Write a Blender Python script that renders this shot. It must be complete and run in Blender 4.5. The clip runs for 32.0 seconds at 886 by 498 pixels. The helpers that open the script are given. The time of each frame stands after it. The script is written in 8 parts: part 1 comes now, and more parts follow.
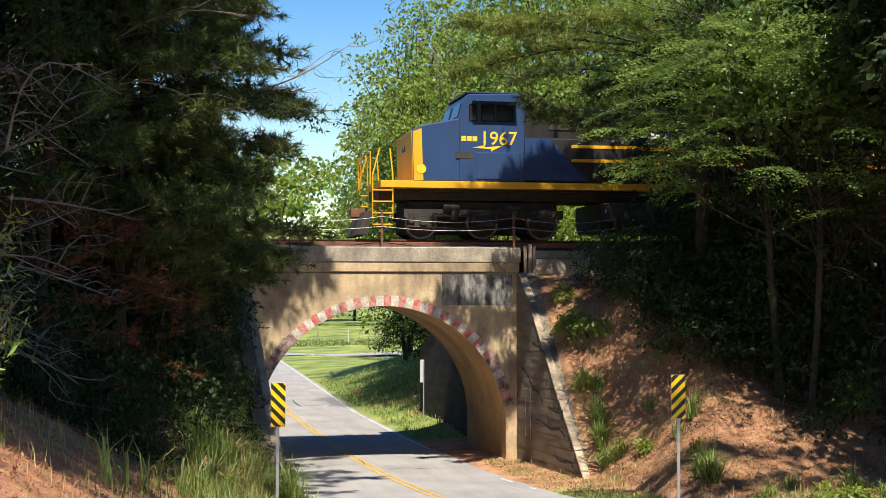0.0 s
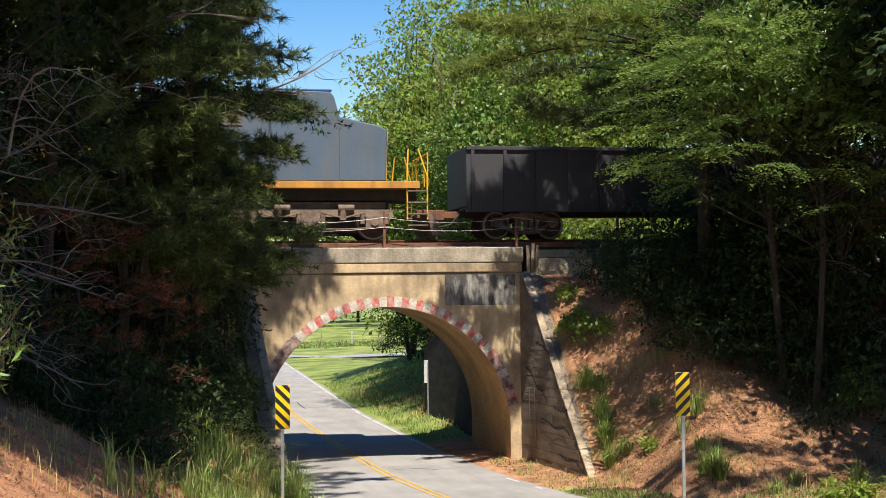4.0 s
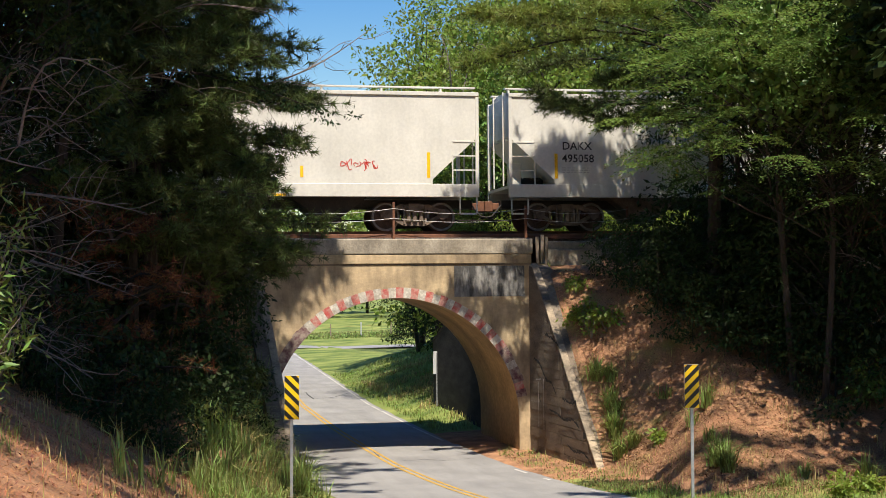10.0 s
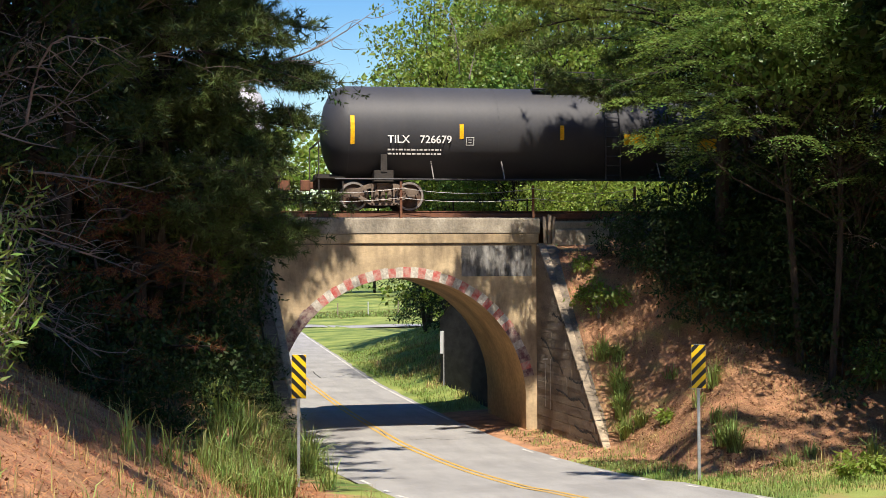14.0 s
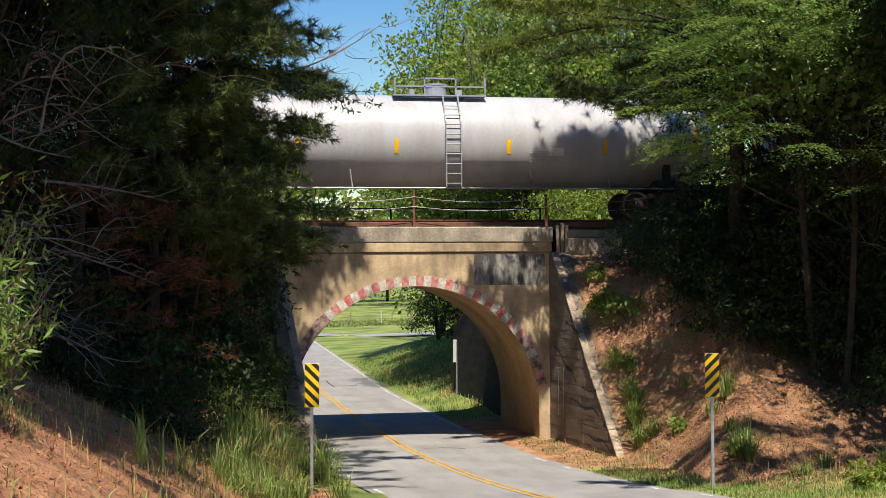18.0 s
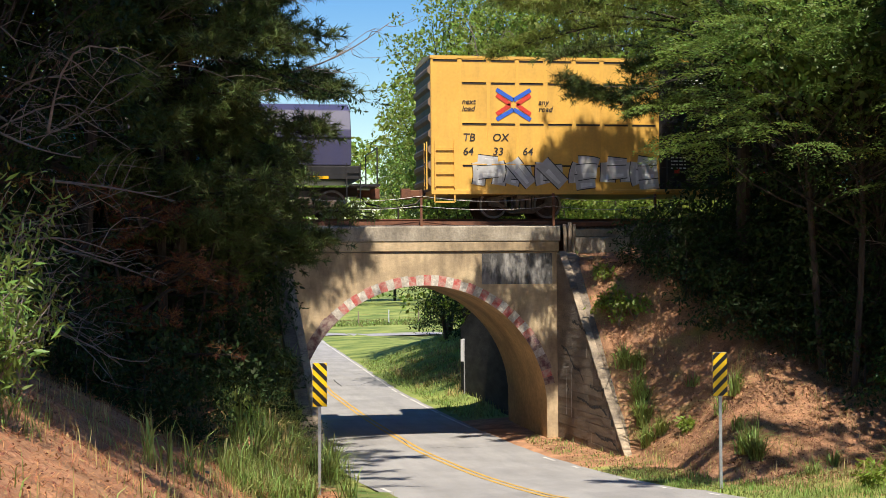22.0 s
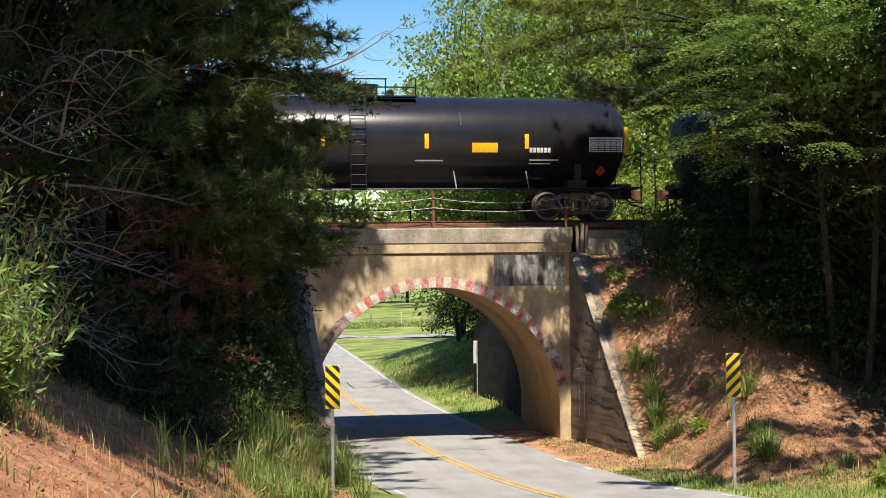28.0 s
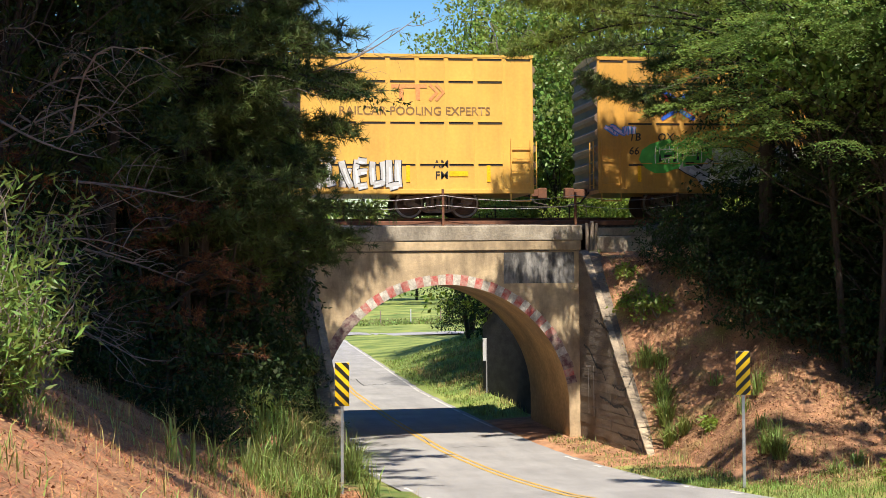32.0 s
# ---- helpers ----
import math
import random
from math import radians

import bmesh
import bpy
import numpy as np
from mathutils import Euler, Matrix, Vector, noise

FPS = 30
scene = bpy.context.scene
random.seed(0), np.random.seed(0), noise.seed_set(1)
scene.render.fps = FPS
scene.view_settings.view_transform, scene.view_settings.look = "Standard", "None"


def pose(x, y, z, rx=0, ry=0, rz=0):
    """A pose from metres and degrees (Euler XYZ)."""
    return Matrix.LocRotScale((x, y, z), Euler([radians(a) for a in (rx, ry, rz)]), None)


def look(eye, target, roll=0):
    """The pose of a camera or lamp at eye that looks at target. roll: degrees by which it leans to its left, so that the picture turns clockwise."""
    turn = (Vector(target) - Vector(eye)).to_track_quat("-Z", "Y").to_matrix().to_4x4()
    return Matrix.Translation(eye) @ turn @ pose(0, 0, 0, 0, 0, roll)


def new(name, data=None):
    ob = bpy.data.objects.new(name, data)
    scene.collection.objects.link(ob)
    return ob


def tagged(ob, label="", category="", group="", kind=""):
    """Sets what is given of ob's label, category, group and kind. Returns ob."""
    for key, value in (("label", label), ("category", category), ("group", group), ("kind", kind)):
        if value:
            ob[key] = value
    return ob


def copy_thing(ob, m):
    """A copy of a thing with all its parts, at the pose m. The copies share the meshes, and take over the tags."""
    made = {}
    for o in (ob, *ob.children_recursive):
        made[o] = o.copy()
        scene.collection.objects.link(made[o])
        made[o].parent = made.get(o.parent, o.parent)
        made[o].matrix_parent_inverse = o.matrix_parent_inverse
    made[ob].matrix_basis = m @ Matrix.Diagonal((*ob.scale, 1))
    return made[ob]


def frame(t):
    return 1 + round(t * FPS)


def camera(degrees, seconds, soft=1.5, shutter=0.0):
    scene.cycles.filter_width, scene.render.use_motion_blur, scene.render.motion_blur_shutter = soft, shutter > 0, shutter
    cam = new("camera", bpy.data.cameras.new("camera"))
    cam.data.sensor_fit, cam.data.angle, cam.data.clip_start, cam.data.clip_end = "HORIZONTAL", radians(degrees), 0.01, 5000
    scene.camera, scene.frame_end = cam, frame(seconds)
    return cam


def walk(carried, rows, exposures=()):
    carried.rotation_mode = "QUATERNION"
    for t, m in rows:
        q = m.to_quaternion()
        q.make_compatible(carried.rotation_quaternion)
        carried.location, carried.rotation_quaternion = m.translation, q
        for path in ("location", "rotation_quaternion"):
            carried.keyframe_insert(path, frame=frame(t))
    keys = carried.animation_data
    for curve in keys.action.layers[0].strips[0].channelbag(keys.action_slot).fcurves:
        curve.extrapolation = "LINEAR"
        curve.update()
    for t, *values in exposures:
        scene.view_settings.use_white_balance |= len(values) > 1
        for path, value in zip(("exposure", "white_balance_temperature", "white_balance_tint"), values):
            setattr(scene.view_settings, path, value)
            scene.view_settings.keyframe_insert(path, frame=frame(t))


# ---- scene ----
EYE = (-6.96, -43.3, 5.1)
TURNS = [
    (0, 91.860, 0.021, -11.476),
    (0.5, 91.891, 0.141, -11.489),
    (1, 91.926, 0.147, -11.548),
    (1.5, 91.972, 0.137, -11.590),
    (2, 91.966, 0.268, -11.527),
    (2.5, 91.868, 0.269, -11.493),
    (3, 91.851, 0.445, -11.508),
    (3.5, 91.860, 0.607, -11.454),
    (5.5, 91.880, 0.848, -11.137),
    (6, 91.850, 0.762, -11.046),
    (6.5, 91.870, 0.664, -11.051),
    (7, 91.811, 0.747, -11.012),
    (7.5, 91.817, 0.775, -11.000),
    (8, 91.794, 0.665, -10.978),
    (8.5, 91.701, 0.665, -10.969),
    (9, 91.565, 0.515, -10.989),
    (9.5, 91.506, 0.515, -10.955),
    (10, 91.531, 0.517, -10.989),
    (10.5, 91.482, 0.548, -11.011),
    (11, 91.416, 0.439, -11.049),
    (11.5, 91.381, 0.427, -11.053),
    (12, 91.281, 0.385, -11.089),
    (12.5, 91.155, 0.260, -11.025),
    (13, 91.019, 0.256, -10.893),
    (13.5, 90.862, 0.336, -10.782),
    (14, 90.727, 0.355, -10.705),
    (14.5, 90.685, 0.359, -10.633),
    (16.5, 90.889, 0.480, -10.524),
    (17, 90.944, 0.474, -10.533),
    (17.5, 91.031, 0.418, -10.350),
    (18, 91.073, 0.411, -10.194),
    (18.5, 91.011, 0.376, -10.167),
    (19, 90.968, 0.359, -10.065),
    (19.5, 91.001, 0.397, -9.957),
    (20, 91.051, 0.483, -9.825),
    (20.5, 91.079, 0.460, -9.825),
    (21, 91.051, 0.483, -9.825),
    (21.5, 91.053, 0.519, -9.885),
    (22, 91.048, 0.503, -9.898),
    (22.5, 90.982, 0.427, -9.882),
    (23, 90.983, 0.487, -9.792),
    (23.5, 90.922, 0.367, -9.728),
    (24, 90.954, 0.383, -9.619),
    (24.5, 90.981, 0.454, -9.558),
    (25, 91.016, 0.461, -9.534),
    (25.5, 91.053, 0.496, -9.485),
    (27.5, 91.117, 0.644, -9.381),
    (28, 91.128, 0.722, -9.409),
    (28.5, 91.198, 0.891, -9.403),
    (29, 91.230, 0.774, -9.373),
    (29.5, 91.272, 0.766, -9.306),
    (30, 91.302, 0.841, -9.203),
    (30.5, 91.333, 0.857, -9.179),
    (31, 91.269, 0.792, -9.067),
    (31.5, 91.151, 0.712, -9.030),
    (32, 91.029, 0.631, -9.031),
]
EXPOSURES = [(0, 0.88), (3, 0.86), (6, 0.70), (9, 0.62), (11, 0.58), (12, 0.88), (13, 0.72), (14, 0.78), (17, 0.56), (20, 0.60), (23, 0.74), (25, 0.74), (28, 0.86), (32, 0.88)]
cam = camera(34.0, 32.0, soft=0.6)
walk(cam, [(t, pose(*EYE, rx, ry, rz)) for t, rx, ry, rz in TURNS], EXPOSURES)

# ---- light: clear midday sky, high sun from behind the camera ----
SUN_DOWN = Vector((0.035, 0.594, -1.0))
world = bpy.data.worlds.new("sky")
scene.world = world
world.use_nodes = True
_nt = world.node_tree
_sky = _nt.nodes.new("ShaderNodeTexSky")
_sky.sky_type = "NISHITA"
_sky.sun_disc = False
_sky.sun_elevation = math.atan2(1.0, 0.595)
_sky.sun_rotation = radians(183.4)
_sky.air_density = 1.25
_sky.dust_density = 0.1
_sky.ozone_density = 1.6
_hs = _nt.nodes.new("ShaderNodeHueSaturation")
_hs.inputs["Saturation"].default_value = 1.6
_hs.inputs["Hue"].default_value = 0.515
_nt.links.new(_sky.outputs[0], _hs.inputs["Color"])
_nt.links.new(_hs.outputs[0], _nt.nodes["Background"].inputs[0])
_nt.nodes["Background"].inputs[1].default_value = 0.085
sun = new("sun", bpy.data.lights.new("sun", "SUN"))
sun.data.energy = 5.0
sun.data.angle = radians(0.53)
sun.data.color = (1.0, 0.905, 0.775)
sun.matrix_world = look((0, -30, 50), Vector((0, -30, 50)) + SUN_DOWN)
scene.view_settings.exposure = 0.70


# ---- materials ----
def mat(name, col, col2=None, scale=2.0, fine=25.0, rough=0.7, metal=0.0, bump=0.15, mix=(0.35, 0.65), stretch=(1, 1, 1), dirt=None, dirt_amt=0.0,
        dirt_scale=0.7, dirt_stretch=(1, 1, 1), random_v=0.0, island_v=0.0, coord="Object", translucent=0.0, fine_amt=0.25, bump_scale=None, spec=0.4):
    m = bpy.data.materials.new(name)
    m.use_nodes = True
    nt = m.node_tree
    N, L = nt.nodes, nt.links
    p = N["Principled BSDF"]
    tc = N.new("ShaderNodeTexCoord")
    mp = N.new("ShaderNodeMapping")
    mp.inputs["Scale"].default_value = stretch
    L.new(tc.outputs[coord], mp.inputs[0])
    n1 = N.new("ShaderNodeTexNoise")
    n1.inputs["Scale"].default_value = scale
    n1.inputs["Detail"].default_value = 5
    L.new(mp.outputs[0], n1.inputs["Vector"])
    r1 = N.new("ShaderNodeValToRGB")
    r1.color_ramp.elements[0].position, r1.color_ramp.elements[1].position = mix
    r1.color_ramp.elements[0].color = (*col, 1)
    r1.color_ramp.elements[1].color = (*(col2 or [c * 0.75 for c in col]), 1)
    L.new(n1.outputs["Fac"], r1.inputs[0])
    n2 = N.new("ShaderNodeTexNoise")
    n2.inputs["Scale"].default_value = fine
    n2.inputs["Detail"].default_value = 6
    L.new(mp.outputs[0], n2.inputs["Vector"])
    mr = N.new("ShaderNodeMapRange")
    mr.inputs[1].default_value, mr.inputs[2].default_value = 0.25, 0.75
    mr.inputs[3].default_value, mr.inputs[4].default_value = 1 - fine_amt, 1 + fine_amt
    L.new(n2.outputs["Fac"], mr.inputs[0])
    hv = N.new("ShaderNodeHueSaturation")
    L.new(r1.outputs[0], hv.inputs["Color"])
    L.new(mr.outputs[0], hv.inputs["Value"])
    out = hv.outputs[0]
    if random_v or island_v:
        src = N.new("ShaderNodeObjectInfo").outputs["Random"] if random_v else N.new("ShaderNodeNewGeometry").outputs["Random Per Island"]
        amt = random_v or island_v
        m2 = N.new("ShaderNodeMapRange")
        m2.inputs[3].default_value, m2.inputs[4].default_value = 1 - amt, 1 + amt
        L.new(src, m2.inputs[0])
        m3 = N.new("ShaderNodeMapRange")
        m3.inputs[3].default_value, m3.inputs[4].default_value = 0.5 - amt * 0.07, 0.5 + amt * 0.07
        L.new(src, m3.inputs[0])
        h2 = N.new("ShaderNodeHueSaturation")
        L.new(out, h2.inputs["Color"])
        L.new(m2.outputs[0], h2.inputs["Value"])
        L.new(m3.outputs[0], h2.inputs["Hue"])
        out = h2.outputs[0]
    if dirt:
        mp2 = N.new("ShaderNodeMapping")
        mp2.inputs["Scale"].default_value = dirt_stretch
        L.new(tc.outputs[coord], mp2.inputs[0])
        n3 = N.new("ShaderNodeTexNoise")
        n3.inputs["Scale"].default_value = dirt_scale
        n3.inputs["Detail"].default_value = 7
        n3.inputs["Roughness"].default_value = 0.65
        L.new(mp2.outputs[0], n3.inputs["Vector"])
        r3 = N.new("ShaderNodeMapRange")
        r3.inputs[1].default_value, r3.inputs[2].default_value = 0.42, 0.72
        r3.inputs[3].default_value, r3.inputs[4].default_value = 0, dirt_amt
        L.new(n3.outputs["Fac"], r3.inputs[0])
        mx = N.new("ShaderNodeMixRGB")
        mx.inputs[2].default_value = (*dirt, 1)
        L.new(r3.outputs[0], mx.inputs[0])
        L.new(out, mx.inputs[1])
        out = mx.outputs[0]
    L.new(out, p.inputs["Base Color"])
    p.inputs["Roughness"].default_value = rough
    p.inputs["Metallic"].default_value = metal
    p.inputs["Specular IOR Level"].default_value = spec
    if bump:
        b = N.new("ShaderNodeBump")
        b.inputs["Strength"].default_value = bump
        b.inputs["Distance"].default_value = 0.03
        src = n2
        if bump_scale:
            src = N.new("ShaderNodeTexNoise")
            src.inputs["Scale"].default_value = bump_scale
            src.inputs["Detail"].default_value = 8
            L.new(mp.outputs[0], src.inputs["Vector"])
        L.new(src.outputs["Fac"], b.inputs["Height"])
        L.new(b.outputs[0], p.inputs["Normal"])
    if translucent:
        tr = N.new("ShaderNodeBsdfTranslucent")
        hs = N.new("ShaderNodeHueSaturation")
        hs.inputs["Value"].default_value = 1.6
        hs.inputs["Hue"].default_value = 0.485
        L.new(out, hs.inputs["Color"])
        L.new(hs.outputs[0], tr.inputs[0])
        ms = N.new("ShaderNodeMixShader")
        ms.inputs[0].default_value = translucent
        L.new(p.outputs[0], ms.inputs[1])
        L.new(tr.outputs[0], ms.inputs[2])
        L.new(ms.outputs[0], N["Material Output"].inputs[0])
    return m


def paint(name, col, dirt=(0.10, 0.08, 0.06), amt=0.35, rough=0.45, **k):
    return mat(name, col, [c * 0.88 for c in col], scale=0.8, fine=12, rough=rough, bump=0.04, dirt=dirt, dirt_amt=amt, dirt_scale=0.9,
               dirt_stretch=(2.2, 1, 0.35), fine_amt=0.07, **k)


CONCRETE = mat("aged_concrete", (0.64, 0.49, 0.295), (0.46, 0.345, 0.21), scale=0.7, fine=9, rough=0.9, bump=0.25, stretch=(0.8, 1, 1.3), dirt=(0.06, 0.048, 0.038), dirt_amt=0.85,
               dirt_scale=0.75, dirt_stretch=(1.5, 1, 0.6), fine_amt=0.13, bump_scale=30)
CONCRETE_GREY = mat("weathered_grey_concrete", (0.42, 0.37, 0.29), (0.29, 0.25, 0.19), scale=1.4, fine=18, rough=0.92, bump=0.4, dirt=(0.05, 0.045, 0.04),
                    dirt_amt=0.6, dirt_scale=1.1, dirt_stretch=(1.5, 1, 0.6), fine_amt=0.2)
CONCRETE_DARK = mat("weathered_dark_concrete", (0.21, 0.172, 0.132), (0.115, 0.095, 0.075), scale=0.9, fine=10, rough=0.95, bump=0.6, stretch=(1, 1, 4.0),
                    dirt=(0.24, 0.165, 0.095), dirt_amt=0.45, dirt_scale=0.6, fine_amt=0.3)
# far wing walls: the shade behind the bridge is put into this near-black
CONCRETE_SHADED = mat("shade_blackened_concrete", (0.055, 0.05, 0.05), (0.032, 0.03, 0.03), scale=0.9, fine=10, rough=0.95, spec=0.1, bump=0.06, stretch=(1, 1, 4.0), fine_amt=0.3)
COPING = mat("weathered_beige_coping", (0.40, 0.32, 0.225), (0.25, 0.20, 0.145), scale=1.4, fine=18, rough=0.92, bump=0.4, dirt=(0.05, 0.045, 0.04), dirt_amt=0.8, dirt_scale=0.7, fine_amt=0.25)
LITTER = mat("dry_leaf_litter", (0.36, 0.20, 0.105), (0.16, 0.08, 0.042), scale=3, fine=20, rough=0.9, bump=0, island_v=0.6, spec=0.2)
# ochre concrete, its colour raised to carry light bounced under the arch
CONCRETE_SOFFIT = mat("bounce_brightened_ochre_soffit", (0.52, 0.32, 0.14), (0.36, 0.22, 0.10), scale=0.8, fine=9, rough=0.9, bump=0.4, stretch=(0.4, 1, 1),
                      dirt=(0.14, 0.10, 0.06), dirt_amt=0.6, dirt_scale=0.7, fine_amt=0.25)
BLACK_PANEL = mat("peeling_black_paint", (0.05, 0.05, 0.05), (0.09, 0.085, 0.08), scale=2, fine=14, rough=0.8, bump=0.3, dirt=(0.5, 0.48, 0.44), dirt_amt=0.95,
                  dirt_scale=1.3, dirt_stretch=(2.5, 1, 0.6))
RED_BLOCK = mat("faded_red_paint", (0.50, 0.08, 0.07), (0.42, 0.16, 0.13), scale=3, fine=16, rough=0.8, bump=0.3, dirt=(0.5, 0.44, 0.36), dirt_amt=0.9, dirt_scale=5)
WHITE_BLOCK = mat("faded_white_paint", (0.66, 0.62, 0.54), (0.5, 0.46, 0.38), scale=3, fine=16, rough=0.85, bump=0.3, dirt=(0.2, 0.15, 0.12), dirt_amt=0.8, dirt_scale=5)
FLAKED_BLOCK = mat("flaked_dark_red_paint", (0.14, 0.06, 0.07), (0.25, 0.19, 0.16), scale=5, fine=16, rough=0.85, bump=0.4, dirt=(0.45, 0.38, 0.3), dirt_amt=0.8, dirt_scale=5)
ASPHALT = mat("sun_bleached_asphalt", (0.33, 0.322, 0.31), (0.265, 0.258, 0.25), scale=0.5, fine=60, rough=0.9, bump=0.25, dirt=(0.10, 0.10, 0.10), dirt_amt=0.35,
              dirt_scale=0.5, dirt_stretch=(3, 0.5, 1), fine_amt=0.18)
YELLOW_LINE = mat("worn_yellow_road_paint", (0.62, 0.36, 0.04), (0.5, 0.30, 0.05), scale=3, fine=30, rough=0.8, bump=0.1, dirt=(0.2, 0.18, 0.14), dirt_amt=0.7, dirt_scale=5)
WHITE_LINE = mat("worn_white_road_paint", (0.66, 0.64, 0.6), (0.5, 0.48, 0.45), scale=3, fine=30, rough=0.8, bump=0.1, dirt=(0.2, 0.19, 0.17), dirt_amt=0.75, dirt_scale=4)
STRAW_PALE = mat("bleached_pine_straw", (0.52, 0.305, 0.18), (0.26, 0.14, 0.08), scale=2.2, fine=30, rough=0.95, bump=0.8, island_v=0.35)
STRAW = mat("pine_straw", (0.45, 0.19, 0.085), (0.24, 0.095, 0.045), scale=2.2, fine=30, rough=0.95, bump=0.8, island_v=0.3)
GRASS = mat("grass_blades", (0.165, 0.24, 0.05), (0.28, 0.30, 0.10), scale=0.6, fine=3, rough=0.6, bump=0, island_v=0.6, translucent=0.3)
DRY_GRASS = mat("dry_grass", (0.42, 0.31, 0.14), (0.28, 0.24, 0.09), scale=0.7, fine=3, rough=0.8, bump=0, island_v=0.4, translucent=0.2)
BARK = mat("bark", (0.058, 0.044, 0.035), (0.03, 0.024, 0.02), scale=6, fine=30, rough=0.95, bump=0.7, stretch=(1, 1, 0.3))
TWIG = mat("bare_grey_twigs", (0.24, 0.20, 0.17), (0.15, 0.12, 0.10), scale=6, fine=30, rough=0.9, bump=0.2)
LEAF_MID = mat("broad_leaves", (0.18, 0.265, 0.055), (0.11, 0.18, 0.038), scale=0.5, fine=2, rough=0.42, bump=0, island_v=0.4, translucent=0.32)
# broad leaves toned down in colour for a tree in half shade
LEAF_HALF_SHADE = mat("half_shaded_leaves", (0.115, 0.18, 0.04), (0.07, 0.12, 0.028), scale=0.5, fine=2, rough=0.45, bump=0, island_v=0.4, translucent=0.3)
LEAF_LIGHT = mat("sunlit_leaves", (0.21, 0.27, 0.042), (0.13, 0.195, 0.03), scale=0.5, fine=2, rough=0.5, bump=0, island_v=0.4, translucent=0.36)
# leaf colour lowered to stand in for deep shade in the wood
LEAF_SHADED = mat("shade_darkened_leaves", (0.034, 0.058, 0.015), (0.022, 0.042, 0.011), scale=0.5, fine=2, rough=0.62, spec=0.25, bump=0, island_v=0.4, translucent=0.25)
# needles brightened in colour for boughs that stand in the sun
NEEDLE_LIT = mat("sun_brightened_pine_needles", (0.22, 0.26, 0.055), (0.15, 0.20, 0.04), scale=0.6, fine=2, rough=0.5, bump=0, island_v=0.45, translucent=0.25)
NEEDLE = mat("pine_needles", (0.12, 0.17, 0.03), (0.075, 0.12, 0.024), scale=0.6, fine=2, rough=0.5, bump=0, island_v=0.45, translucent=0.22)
# the same needles with shade put into their colour
NEEDLE_SHADED = mat("shade_darkened_pine_needles", (0.095, 0.125, 0.032), (0.06, 0.085, 0.022), scale=0.6, fine=2, rough=0.55, spec=0.3, bump=0, island_v=0.5, translucent=0.15)
NEEDLE_DEAD = mat("dead_needles", (0.20, 0.075, 0.03), (0.13, 0.05, 0.022), scale=0.6, fine=2, rough=0.8, bump=0, island_v=0.5, translucent=0.15)
RUST = mat("rusty_steel", (0.20, 0.085, 0.045), (0.12, 0.055, 0.035), scale=5, fine=40, rough=0.85, bump=0.2)
STEEL = mat("galvanised_steel", (0.42, 0.43, 0.44), (0.32, 0.33, 0.34), scale=6, fine=40, rough=0.5, metal=0.6, bump=0.05)
CABLE = mat("bright_wire_cable", (0.42, 0.40, 0.37), (0.30, 0.28, 0.26), scale=6, fine=40, rough=0.5, metal=0.4, bump=0.05)
TIE = mat("creosoted_timber", (0.07, 0.055, 0.045), (0.12, 0.10, 0.08), scale=5, fine=40, rough=0.95, bump=0.4, random_v=0.3)
WOOD = mat("weathered_grey_timber", (0.34, 0.27, 0.20), (0.22, 0.17, 0.13), scale=3, fine=30, rough=0.9, bump=0.5, stretch=(4, 4, 0.4))
SIGN_YELLOW = mat("yellow_reflective_sheeting", (0.85, 0.55, 0.01), (0.8, 0.5, 0.01), rough=0.4, bump=0.01, fine_amt=0.03)
SIGN_BLACK = mat("black_sign_film", (0.012, 0.012, 0.012), (0.02, 0.018, 0.016), rough=0.4, bump=0.01)
ALU = mat("bare_aluminium_sign_back", (0.66, 0.66, 0.66), (0.58, 0.58, 0.58), rough=0.5, metal=0.3, bump=0.03, fine_amt=0.05)


def ground_material():
    m = mat("forest_floor_and_turf", (0.45, 0.228, 0.120), (0.195, 0.10, 0.054), scale=1.6, fine=22, rough=0.95, bump=0.9, dirt=(0.42, 0.255, 0.135), dirt_amt=0.5,
            dirt_scale=0.9, fine_amt=0.45, coord="Object")
    nt = m.node_tree
    N, L = nt.nodes, nt.links
    p = N["Principled BSDF"]
    old = p.inputs["Base Color"].links[0].from_socket
    at = N.new("ShaderNodeAttribute")
    at.attribute_name = "turf"
    tc = N.new("ShaderNodeTexCoord")
    n = N.new("ShaderNodeTexNoise")
    n.inputs["Scale"].default_value = 1.1
    n.inputs["Detail"].default_value = 8
    L.new(tc.outputs["Object"], n.inputs["Vector"])
    ad = N.new("ShaderNodeMath")
    ad.operation = "ADD"
    L.new(at.outputs["Fac"], ad.inputs[0])
    L.new(n.outputs["Fac"], ad.inputs[1])
    mr = N.new("ShaderNodeMapRange")
    mr.inputs[1].default_value, mr.inputs[2].default_value = 0.85, 1.15
    L.new(ad.outputs[0], mr.inputs[0])
    r = N.new("ShaderNodeValToRGB")
    r.color_ramp.elements[0].position, r.color_ramp.elements[1].position = 0.35, 0.68
    r.color_ramp.elements[0].color = (0.085, 0.14, 0.028, 1)
    r.color_ramp.elements[1].color = (0.30, 0.33, 0.085, 1)
    n4 = N.new("ShaderNodeTexNoise")
    n4.inputs["Scale"].default_value = 0.35
    n4.inputs["Detail"].default_value = 9
    L.new(tc.outputs["Object"], n4.inputs["Vector"])
    L.new(n4.outputs["Fac"], r.inputs[0])
    mx = N.new("ShaderNodeMixRGB")
    L.new(mr.outputs[0], mx.inputs[0])
    L.new(old, mx.inputs[1])
    L.new(r.outputs[0], mx.inputs[2])
    L.new(mx.outputs[0], p.inputs["Base Color"])
    return m


GROUND = ground_material()
